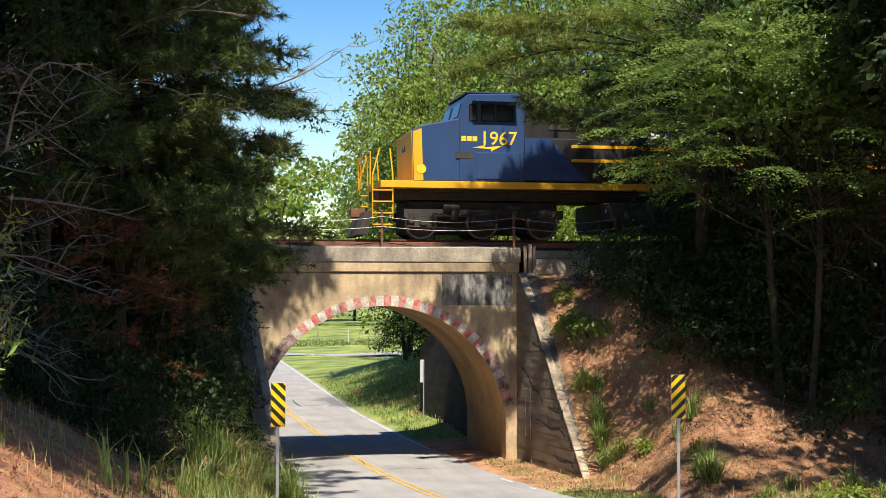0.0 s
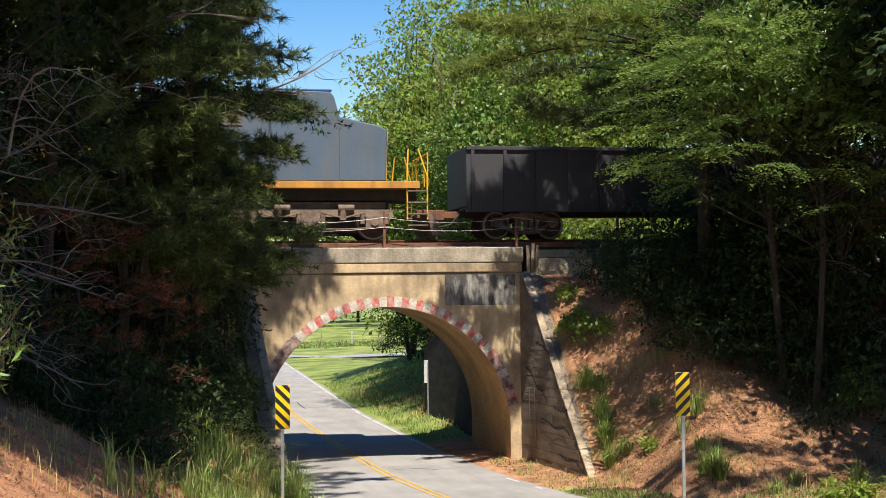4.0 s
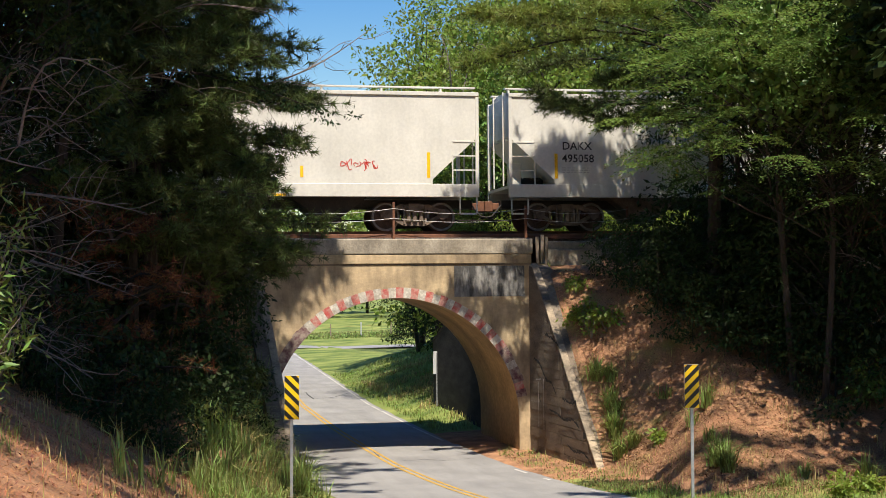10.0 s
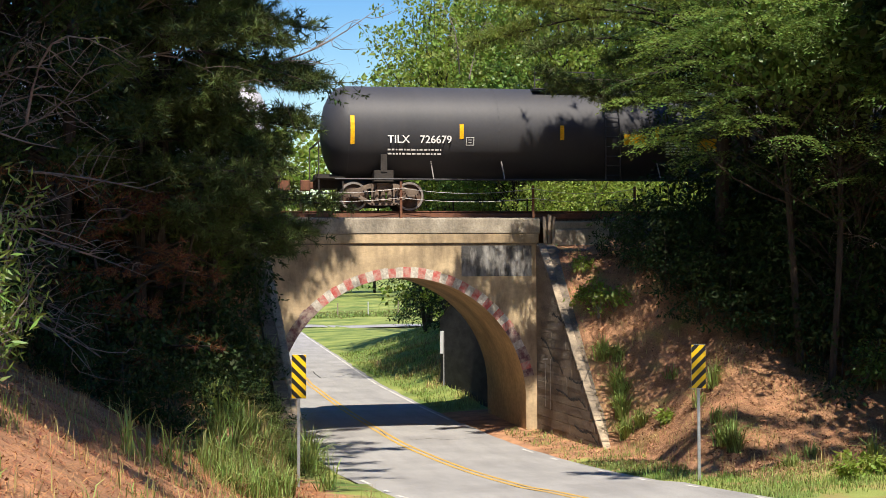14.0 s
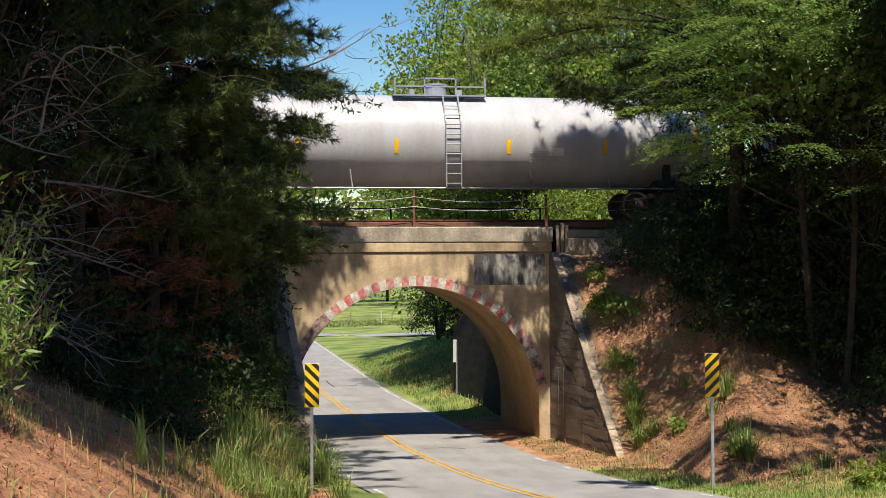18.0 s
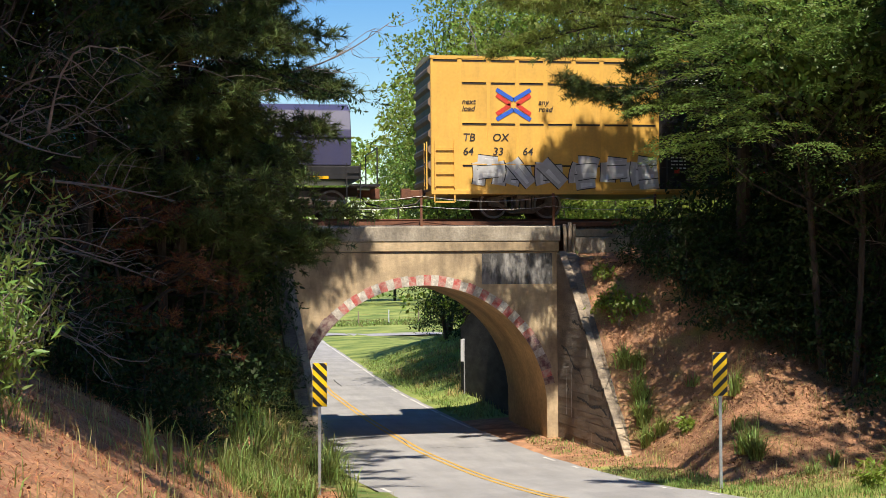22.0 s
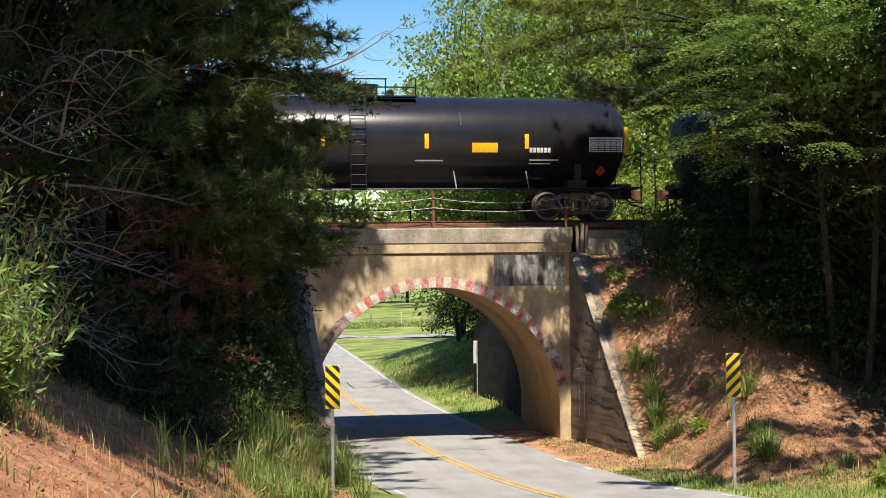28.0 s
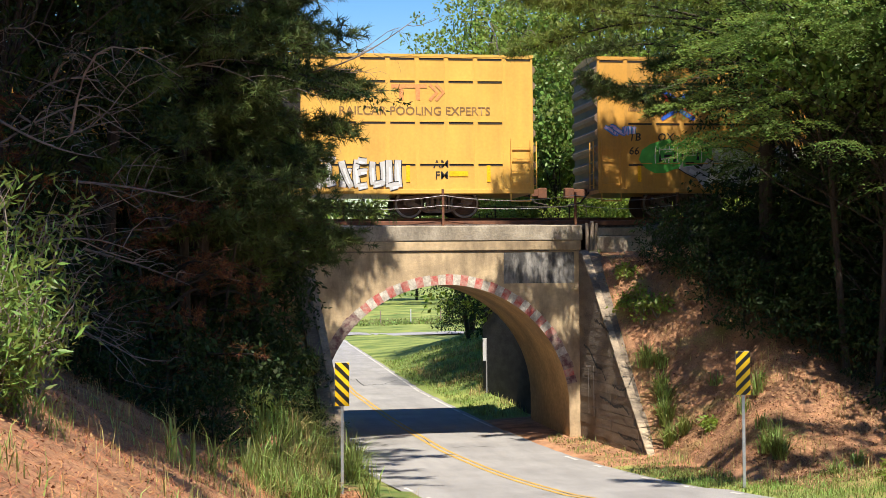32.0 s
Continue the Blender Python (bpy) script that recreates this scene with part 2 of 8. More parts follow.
BALLAST = mat("grey_ballast_stone", (0.22, 0.19, 0.165), (0.12, 0.10, 0.09), scale=9, fine=60, rough=0.95, bump=1.0, fine_amt=0.5)


# ---- mesh helpers ----
def box(bm, x0, x1, y0, y1, z0, z1):
    v = [bm.verts.new((x, y, z)) for z in (z0, z1) for x, y in ((x0, y0), (x1, y0), (x1, y1), (x0, y1))]
    for f in ((0, 3, 2, 1), (4, 5, 6, 7), (0, 1, 5, 4), (1, 2, 6, 5), (2, 3, 7, 6), (3, 0, 4, 7)):
        bm.faces.new([v[i] for i in f])
    return v


def tube(bm, pts, radii, n=6, cap=True):
    rings = []
    for i, p in enumerate(pts):
        a, b = pts[max(i - 1, 0)], pts[min(i + 1, len(pts) - 1)]
        d = (Vector(b) - Vector(a))
        d = d.normalized() if d.length else Vector((0, 0, 1))
        s = d.orthogonal().normalized() if abs(d.z) > 0.9 else d.cross(Vector((0, 0, 1))).normalized()
        u = s.cross(d)
        r = radii[i] if isinstance(radii, (list, tuple)) else radii
        rings.append([bm.verts.new(Vector(p) + (s * math.cos(2 * math.pi * k / n) + u * math.sin(2 * math.pi * k / n)) * r) for k in range(n)])
    for a, b in zip(rings, rings[1:]):
        for k in range(n):
            bm.faces.new((a[k], a[(k + 1) % n], b[(k + 1) % n], b[k]))
    if cap:
        bm.faces.new(rings[0][::-1])
        bm.faces.new(rings[-1])
    return rings


def prism(bm, pts, y0, y1):
    """A closed outline in x and z, drawn out from y0 to y1."""
    a = [bm.verts.new((x, y0, z)) for x, z in pts]
    b = [bm.verts.new((x, y1, z)) for x, z in pts]
    n = len(pts)
    bm.faces.new(a)
    bm.faces.new(b[::-1])
    for i in range(n):
        bm.faces.new((a[(i + 1) % n], a[i], b[i], b[(i + 1) % n]))


def cyl(bm, x, y, z, r, h, axis="z", n=16):
    e = {"x": (h, 0, 0), "y": (0, h, 0), "z": (0, 0, h)}[axis]
    tube(bm, [(x, y, z), (x + e[0], y + e[1], z + e[2])], r, n)


def to_mesh(name, bm, material, bevel=0.0, smooth=False):
    if bevel:
        bmesh.ops.bevel(bm, geom=bm.edges[:], offset=bevel, segments=1, affect="EDGES")
    bmesh.ops.recalc_face_normals(bm, faces=bm.faces[:])
    me = bpy.data.meshes.new(name)
    bm.to_mesh(me)
    bm.free()
    if smooth:
        me.polygons.foreach_set("use_smooth", [True] * len(me.polygons))
    me.materials.append(material)
    return me


def part(name, bm, material, parent, label="", bevel=0.0, smooth=False, kind=""):
    """Links a bmesh, or a ready mesh, as one mesh object under a thing or a part."""
    me = to_mesh(name, bm, material, bevel, smooth) if isinstance(bm, bmesh.types.BMesh) else bm
    ob = new(name, me)
    ob.parent = parent
    return tagged(ob, label, "", "", kind)


def bx(name, parent, material, x0, x1, y0, y1, z0, z1, bevel=0.0, label=""):
    bm = bmesh.new()
    box(bm, x0, x1, y0, y1, z0, z1)
    return part(name, bm, material, parent, label, bevel)


def thing(name, label, category, m=None, group="", kind=""):
    ob = new(name)
    ob.empty_display_size = 0.3
    if m is not None:
        ob.matrix_basis = m
    return tagged(ob, label, category, group, kind)


def quads_mesh(name, q, material, tris=False):
    """A mesh from an array of separate quads (n, 4, 3) or triangles (n, 3, 3)."""
    k = q.shape[1]
    n = len(q)
    me = bpy.data.meshes.new(name)
    me.vertices.add(n * k)
    me.vertices.foreach_set("co", q.reshape(-1).astype(np.float32))
    me.loops.add(n * k)
    me.loops.foreach_set("vertex_index", np.arange(n * k, dtype=np.int32))
    me.polygons.add(n)
    me.polygons.foreach_set("loop_start", np.arange(0, n * k, k, dtype=np.int32))
    me.polygons.foreach_set("loop_total", np.full(n, k, dtype=np.int32))
    me.update(calc_edges=True)
    me.materials.append(material)
    return me


_glyphs = {}


def lettering(text, size, material, parent, x, y, z, name="lettering", shear=0.0, label=""):
    """Flat letters on a side that faces -y, from x to the right, standing on z."""
    key = (text, round(size, 3), material.name, shear)
    if key not in _glyphs:
        cu = bpy.data.curves.new("lettering", "FONT")
        cu.body, cu.size, cu.shear, cu.resolution_u = text, size * 1.42, shear, 3
        cu.offset = 0.004
        ob = bpy.data.objects.new("lettering", cu)
        scene.collection.objects.link(ob)
        bpy.context.view_layer.update()
        me = bpy.data.meshes.new_from_object(ob)
        bpy.data.objects.remove(ob)
        bpy.data.curves.remove(cu)
        me.transform(Matrix.Rotation(radians(90), 4, "X"))
        me.materials.clear()
        me.materials.append(material)
        _glyphs[key] = me
    ob = new(name, _glyphs[key])
    ob.parent = parent
    ob.location = (x, y, z)
    return tagged(ob, label, kind="stuff")


# ---- the lie of the land ----
def lerp_table(x, xs, ys):
    return float(np.interp(x, xs, ys))


RC_Y = [-120, -60, -43, -30, -20, -14, -9, -5, -1.75, 2.7, 8.65, 20, 40, 72, 90, 120, 200]
RC_X = [60, 19, 9.5, 4.4, 1.5, 0.35, 0.02, -0.2, -0.42, -0.6, -0.8, -0.93, -0.4, 0.4, -1.5, -12, -70]


def road_x(y):
    return lerp_table(y, RC_Y, RC_X)


def road_z(y):
    if y >= 0:
        return 0.018 * max(0.0, y - 95)
    return 0.0025 * y * y if y > -15 else 0.5625 + 0.05 * (-15 - y)


def smooth(a, b, x):
    u = min(max((x - a) / (b - a), 0.0), 1.0)
    return u * u * (3 - 2 * u)


def land(x, y):
    """Height of the ground."""
    base = road_z(y)
    rx = road_x(y)
    d = abs(x - rx)
    h = base - 0.05
    if d > 3.0:
        h = base + 0.03 + 0.05 * min(d - 3.0, 4)
    front = y < 2.7
    q = y if front else 5.5 - y
    bank = 6.3 + 0.45 * min(q, 0.0) if front else 6.3 + 0.6 * min(q, 0.0)
    top = max(0.0, min((5.98 if front and x > 0 else 5.7) + (0.985 if front and x > 0 else 1.0 if front else 0.56 if x > 0 else 0.72) * q, 6.3))
    if front:
        bank -= 0.55 * smooth(-3.0, -0.4, y) * (1 - smooth(0.3, 1.0, y))
    if x > 4.5:
        h = max(h, min(bank, top + 1.0 * (x - 4.5)))
    elif x < -4.5 or (front and x < -4.5 - 0.115 * max(q, -6.0)):
        edge = -4.5 - 0.115 * max(min(q, 0.0), -6.0) if front else -4.5
        h = max(h, min(bank, top + 0.9 * (edge - x)))
    if y < -6 and x < -4.5:
        lift = smooth(-6, -13, y)
        h = max(h, base + lift * min(0.62 * max(0.0, -5.2 - x), 5.0))
    if y < -16 and x > rx + 4:
        h = max(h, base + smooth(-16, -24, y) * min(0.4 * (x - rx - 4), 4.5))
    if 6 < y < 60 and x > rx + 4.0:
        h = max(h, base + smooth(6, 11, y) * (1 - smooth(42, 60, y)) * min(0.34 * (x - rx - 4.0), 2.6))
    if y > 25:
        h += smooth(25, 60, y) * 0.3 * math.sin(x * 0.07 + y * 0.05) * smooth(4, 12, d)
    if abs(x) > 4.6 and d > 3.6:
        h += 0.16 * noise.noise((x * 0.55, y * 0.55, 0)) * smooth(3.6, 6, d) + 0.05 * noise.noise((x * 2.1, y * 2.1, 3))
    return h


def spread(lo, hi, step, far_lo, far_hi):
    v = list(np.arange(lo, hi + 1e-6, step))
    s, x = step, lo
    left = []
    while x > far_lo:
        s *= 1.22
        x -= s
        left.append(x)
    s, x = step, hi
    right = []
    while x < far_hi:
        s *= 1.22
        x += s
        right.append(x)
    return left[::-1] + v + right


def turf_amount(x, y):
    d = abs(x - road_x(y))
    g = 0.0
    if y > 6.5:
        g = 1.0
    if y < 0:
        g = 0.75 * (1 - smooth(3.3, 4.8, d)) * smooth(-5, -9, y) if x > 0 else 0.7 * (1 - smooth(3.6, 5.0, d)) * (1 - smooth(-18, -26, y))
        if x > 3 and y < -13:
            g = max(g, 0.62 * smooth(-12.5, -14.5, y) * (1 - smooth(7, 9, x)))
    if 3 < x < 8 and -8 < y < 0:
        g = max(g, 0.3)
    return g


def build_ground():
    xs = sorted(set([round(v, 3) for v in spread(-18, 16, 0.4, -1500, 1500)] + [-4.68, -4.32, 4.32, 4.68]))
    ys = [round(v, 3) for v in spread(-46, 26, 0.45, -900, 2200)]
    nx, ny = len(xs), len(ys)
    co = [(x, y, land(x, y)) for y in ys for x in xs]
    faces = [(j * nx + i, j * nx + i + 1, (j + 1) * nx + i + 1, (j + 1) * nx + i) for j in range(ny - 1) for i in range(nx - 1)]
    me = bpy.data.meshes.new("ground")
    me.from_pydata(co, [], faces)
    at = me.attributes.new("turf", "FLOAT", "POINT")
    at.data.foreach_set("value", [turf_amount(x, y) for x, y, z in co])
    me.polygons.foreach_set("use_smooth", [True] * len(me.polygons))
    me.materials.append(GROUND)
    tagged(new("ground", me), "pine straw covered banks and mown green roadside turf", "ground", kind="structure")


build_ground()


def strip(y0, y1, step, off0, off1, lift, edge_noise=0.0, skip=None):
    bm = bmesh.new()
    prev = None
    for k in range(int((y1 - y0) / step) + 1):
        y = y0 + k * step
        t = (road_x(y + 0.5) - road_x(y - 0.5))
        n = Vector((1, -t, 0)).normalized()
        c = Vector((road_x(y), y, road_z(y) + lift))
        j = edge_noise * noise.noise((y * 0.9, off1, 1))
        cur = [bm.verts.new(c + n * (off0 - j * (off0 < 0))), bm.verts.new(c + n * (off1 + j))]
        if prev and not (skip and skip(y)):
            bm.faces.new((prev[0], prev[1], cur[1], cur[0]))
        prev = cur
    return bm


road = tagged(new("road", to_mesh("road", strip(-110, 190, 1.0, -3.05, 3.05, 0.02, 0.10), ASPHALT)), "pale worn asphalt two-lane road under the bridge", "road", kind="structure")
for k, o in enumerate((-0.095, 0.095)):
    part("yellow_line", strip(-110, 190, 1.0, o - 0.045, o + 0.045, 0.026), YELLOW_LINE, road, "worn yellow centre line")
for o in (-2.84, 2.84):
    part("edge_line", strip(-110, 190, 0.5, o - 0.045, o + 0.045, 0.026, 0.0, lambda y: y < 4 and noise.noise((y * 0.8, o, 3)) > -0.12 or noise.noise((y * 1.3, o, 8)) > 0.3), WHITE_LINE, road, "worn white edge line")
CRACK = mat("dark_crack", (0.03, 0.03, 0.03), (0.05, 0.048, 0.045), rough=0.95, bump=0)
for pts in (((-1.0, 28.2), (-0.28, 27.7), (-0.03, 28.0), (-0.1, 25.3), (-0.08, 23.5), (0.25, 24.1), (0.85, 24.2), (1.93, 26.9)), ((-0.62, 5.2), (-0.5, 2.0), (-0.56, -1.0), (-0.36, -4.0), (-0.2, -6.0)), ((2.2, -1.0), (1.2, -1.4), (0.6, -0.9), (-0.1, -1.2))):
    bm = bmesh.new()
    prev = None
    for i in range(len(pts) * 6 - 5):
        k = min(i // 6, len(pts) - 2)
        u = (i - 6 * k) / 6
        x, y = (pts[k][j] + (pts[k + 1][j] - pts[k][j]) * u for j in (0, 1))
        w = (0.03 if pts[0][1] > 20 else 0.012) + 0.010 * noise.noise((i * 0.7, 1, 2))
        x, y = x + 0.07 * noise.noise((i * 0.9, 4, 4)), y + 0.12 * noise.noise((i * 0.9, 9, 4))
        cur = [bm.verts.new((x - w, y - w, road_z(y) + 0.025)), bm.verts.new((x + w, y + w, road_z(y) + 0.025))]
        if prev:
            bm.faces.new((prev[0], prev[1], cur[1], cur[0]))
        prev = cur
    part("crack", bm, CRACK, road)
bm = bmesh.new()
for a, b in zip(range(0, 90, 3), range(3, 93, 3)):
    pa, pb = (2 + a, 80 + 0.14 * a), (2 + b, 80 + 0.14 * b)
    za, zb = land(*pa) + 0.12, land(*pb) + 0.12
    bm.faces.new([bm.verts.new(v) for v in ((pa[0], pa[1] - 2.6, za), (pb[0], pb[1] - 2.6, zb), (pb[0], pb[1] + 2.6, zb), (pa[0], pa[1] + 2.6, za))])
tagged(new("side_road", to_mesh("side_road", bm, ASPHALT)), "pale asphalt side road across the field", "road", kind="structure")

# ---- the bridge ----
bridge = thing("arch_bridge", "ochre concrete railway arch bridge with painted red and white arch ring", "bridge")
AR, AZ, DEEP = 3.8, 1.0, 5.5


def arch_body():
    bm = bmesh.new()
    n = 40
    arc = [(-AR, -0.5)] + [(-AR * math.cos(math.pi * i / n), AZ + AR * math.sin(math.pi * i / n)) for i in range(n + 1)] + [(AR, -0.5)]
    for (xa, za), (xb, zb) in zip(arc, arc[1:]):
        if abs(xa - xb) > 1e-6:
            prism(bm, [(xa, za), (xb, zb), (xb, 5.8), (xa, 5.8)], 0, DEEP)
    prism(bm, [(-4.72, -0.5), (-AR, -0.5), (-AR, 5.8), (-4.72, 5.8)], 0.002, DEEP - 0.002)
    prism(bm, [(AR, -0.5), (4.72, -0.5), (4.72, 5.8), (AR, 5.8)], 0.002, DEEP - 0.002)
    bmesh.ops.remove_doubles(bm, verts=bm.verts[:], dist=0.0005)
    bm.verts.index_update()
    seen = {}
    for f in bm.faces:
        seen.setdefault(tuple(sorted(v.index for v in f.verts)), []).append(f)
    bmesh.ops.delete(bm, geom=[f for fs in seen.values() if len(fs) > 1 for f in fs], context="FACES")
    return bm


me = to_mesh("arch_wall", arch_body(), CONCRETE)
me.materials.append(CONCRETE_SOFFIT)
for f in me.polygons:
    c, nrm = f.center, f.normal
    if abs(nrm.y) < 0.5 and abs(c.x) <= AR + 0.001 and c.z < 5.7:
        f.material_index = 1
part("arch_wall", me, CONCRETE, bridge)

for sgn, y0, y1 in ((-1, -0.075, 0.36), (1, DEEP - 0.36, DEEP + 0.075)):
    bx("parapet", bridge, CONCRETE_GREY, -4.26, 4.26, y0, y1, 6.12, 6.59, 0.03)
    bx("cornice", bridge, CONCRETE, -4.22, 4.22, y0 + 0.02, y1 - 0.02, 5.83, 6.115, 0.02)
    bx("string_course", bridge, CONCRETE_DARK, -4.18, 4.18, y0 + 0.06, y1 - 0.06, 5.79, 5.835)
bx("painted_panel", bridge, BLACK_PANEL, 1.8, 4.0, -0.008, 0.02, 4.82, 5.76, label="peeling black painted panel with white streaks")
bx("deck_fill", bridge, BALLAST, -4.2, 4.2, 0.36, DEEP - 0.36, 5.8, 6.5)

# painted blocks round the arch ring
n = 48
for i in range(n):
    a0, a1 = math.pi * (0.06 + 0.88 * i / n), math.pi * (0.06 + 0.88 * (i + 1) / n)
    am = 1 - (a0 + a1) / 2 / math.pi
    bm = bmesh.new()
    r1 = AR + 0.32 + 0.06 * noise.noise((i * 1.7, 0, 0))
    pts = []
    for r, aa in ((AR + 0.004, (a0, (a0 + a1) / 2, a1)), (r1, (a1, (a0 + a1) / 2, a0))):
        pts += [(r * math.cos(a), AZ + r * math.sin(a)) for a in aa]
    prism(bm, pts, -0.009, 0.02)
    if am < 0.27 or (am > 0.80 and i % 3 != 1):
        m = FLAKED_BLOCK
    else:
        m = RED_BLOCK if i % 2 else WHITE_BLOCK
    part("arch_block", bm, m, bridge)


def wing(sx, sy, foot, x_in, x_out, dark, end_z=0.12):
    """A wing wall that runs from the face along the road, with a sloping top."""
    y0 = 0.0 if sy < 0 else DEEP
    rise = (5.78 - end_z) / (foot - 0.3)
    slope = lambda d: 5.78 - max(d - 0.3, 0) * rise
    xi = lambda d: 4.15 + (x_in - 4.15) * d / foot
    xo = lambda d: 4.72 + (x_out - 4.72) * d / foot
    bm = bmesh.new()
    n = 14
    prof = [(0, -0.6), (foot, -0.6)] + [(foot * (1 - k / n), slope(foot * (1 - k / n))) for k in range(n + 1)]
    a = [bm.verts.new((sx * xi(d), y0 + sy * d, z)) for d, z in prof]
    b = [bm.verts.new((sx * xo(d), y0 + sy * d, z)) for d, z in prof]
    bm.faces.new(a)
    bm.faces.new(b[::-1])
    for i in range(len(prof)):
        j = (i + 1) % len(prof)
        bm.faces.new((a[j], a[i], b[i], b[j]))
    # near walls are weathered dark; far walls carry shade in their colour
    w = part("wing_wall", bm, CONCRETE_DARK if sy < 0 else CONCRETE_SHADED, bridge, "cracked dark wing wall of weathered and shade-toned concrete")
    # sloping top in short worn lengths
    k, d = 0, 0.25
    while d < foot - 0.1:
        e = min(d + 0.62 + 0.1 * noise.noise((k, sx, sy)), foot)
        bm = bmesh.new()
        j = 0.02 * noise.noise((k * 1.3, 5, sx))
        c = []
        for q in (d, e - 0.012):
            for x, dz in ((xi(q) - 0.025 - j, -0.03), (xi(q) - 0.025 - j, 0.05 + j), (xi(q) + 0.20 + j, 0.05 + j), (xi(q) + 0.20 + j, -0.03)):
                c.append(bm.verts.new((sx * x, y0 + sy * q, slope(q) + dz)))
        for i in range(4):
            bm.faces.new((c[i], c[(i + 1) % 4], c[4 + (i + 1) % 4], c[4 + i]))
        bm.faces.new(c[:4])
        bm.faces.new(c[4:][::-1])
        part("coping_length", bm, COPING if sy < 0 else CONCRETE_SHADED, w, bevel=0.012)
        d, k = e, k + 1
    if not dark:
        return
    # board-marked courses, each a little uneven, and cracks along them
    z, k = -0.2, 0
    while z < 5.4:
        hgt = 0.26 + 0.05 * noise.noise((k * 2.1, 0, 4))
        dmax = min(foot, 0.3 + (5.78 - z - hgt) / rise) - 0.03
        d0, m = 0.02, 0
        while d0 < dmax - 0.1:
            d1 = min(dmax, d0 + 1.5 + 0.8 * noise.noise((k, m * 3.3, 9)))
            if dmax - d1 < 0.25:
                d1 = dmax
            t = 0.012 + 0.014 * noise.noise((k * 1.9, m * 2.7, 1))
            bm = bmesh.new()
            c = []
            for q in (d0, d1 - 0.012):
                for x, zz in ((xi(q) - t, z), (xi(q) - t, z + hgt - 0.014), (xi(q) + 0.01, z + hgt - 0.014), (xi(q) + 0.01, z)):
                    c.append(bm.verts.new((sx * x, y0 + sy * q, zz)))
            for i in range(4):
                bm.faces.new((c[i], c[(i + 1) % 4], c[4 + (i + 1) % 4], c[4 + i]))
            bm.faces.new(c[:4])
            bm.faces.new(c[4:][::-1])
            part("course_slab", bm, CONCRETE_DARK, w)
            d0, m = d1, m + 1
        z += hgt
        k += 1
    # open cracks along the courses and a square drain hole
    for q, pts in enumerate((((0.5, 2.95), (1.1, 2.8), (1.7, 2.35), (2.2, 2.3), (2.6, 2.0)), ((2.0, 1.5), (2.8, 1.42), (3.3, 1.3), (4.1, 1.38), (4.6, 1.2)), ((3.2, 1.9), (3.9, 1.82), (4.4, 1.86)),
                             ((3.6, 0.62), (4.3, 0.5), (5.0, 0.55), (5.6, 0.3)), ((0.9, 1.95), (1.2, 1.6), (1.3, 1.1)), ((1.6, 3.7), (2.2, 3.62), (2.9, 3.4)), ((4.95, 1.02), (5.15, 1.02)))):
        bm = bmesh.new()
        prev = None
        m = 8 * (len(pts) - 1)
        for i in range(m + 1):
            k = min(i // 8, len(pts) - 2)
            u = i / 8 - k
            d, z = (pts[k][j] + (pts[k + 1][j] - pts[k][j]) * u for j in (0, 1))
            z += 0.06 * noise.noise((i * 0.8, q * 3.1, 2)) if q < 6 else 0
            hw = 0.018 + 0.075 * abs(noise.noise((i * 0.55, q * 1.7, 6))) if q < 6 else 0.09
            cur = [bm.verts.new((sx * (xi(d) - 0.034), y0 + sy * d, z + e * hw)) for e in (-1, 1)]
            if prev:
                bm.faces.new((prev[0], cur[0], cur[1], prev[1]))
            prev = cur
        part("crack", bm, CRACK, w)
    # faint white painted marks
    for da, za, db, zb in ((0.95, 2.25, 0.95, 0.9), (1.45, 2.35, 1.45, 0.85), (0.7, 2.3, 1.2, 2.34)):
        bm = bmesh.new()
        wd = 0.02
        pts = ((da - wd, za), (da + wd, za), (db + wd, zb), (db - wd, zb)) if da == db else ((da, za - wd), (db, zb - wd), (db, zb + wd), (da, za + wd))
        bm.faces.new([bm.verts.new((sx * (xi(d) - 0.035), y0 + sy * d, z)) for d, z in pts])
        part("chalk_mark", bm, GREYWASH, w)


GREYWASH = mat("thin_whitewash", (0.52, 0.50, 0.46), (0.2, 0.18, 0.16), scale=4, fine=20, rough=0.9, bump=0.1)
wing(1, -1, 6.1, 4.45, 5.0, True)
wing(-1, -1, 6.1, 3.45, 4.0, False)
wing(1, 1, 9.9, 4.0, 4.6, False, 2.9)
wing(-1, 1, 8.0, 4.6, 5.2, False)

# cable railing on the parapet
rail_fence = thing("cable_railing", "rusty steel posts with two sagging wire cables", "railing")


def post(parent, x, y, z0, z1, material=RUST):
    bm = bmesh.new()
    box(bm, x - 0.035, x + 0.035, y - 0.006, y + 0.006, z0, z1)
    box(bm, x - 0.035, x - 0.023, y + 0.006, y + 0.06, z0, z1)
    part("post", bm, material, parent)


PX = [-8.3, -4.15, -0.02, 4.12, 7.4]
for x, z1 in zip(PX, (7.5, 7.55, 7.72, 7.62, 7.6)):
    post(rail_fence, x, 0.2, 6.3 if abs(x) > 4.3 else 6.55, z1)
for zc, sag in ((7.52, 0.16), (7.22, 0.12)):
    for xa, xb in zip(PX, PX[1:]):
        bm = bmesh.new()
        pts = [(xa + (xb - xa) * k / 10, 0.17, zc - sag * 4 * (k / 10) * (1 - k / 10)) for k in range(11)]
        tube(bm, pts, 0.008, 5)
        part("cable", bm, CABLE, rail_fence)
back_fence = thing("pipe_railing", "dark pipe railing along the far parapet", "railing")
for x in (-5.2, -2.6, 0.0, 2.6, 5.2):
    bm = bmesh.new()
    cyl(bm, x, DEEP - 0.2, 6.3, 0.03, 1.15, n=6)
    part("post", bm, BARK, back_fence)
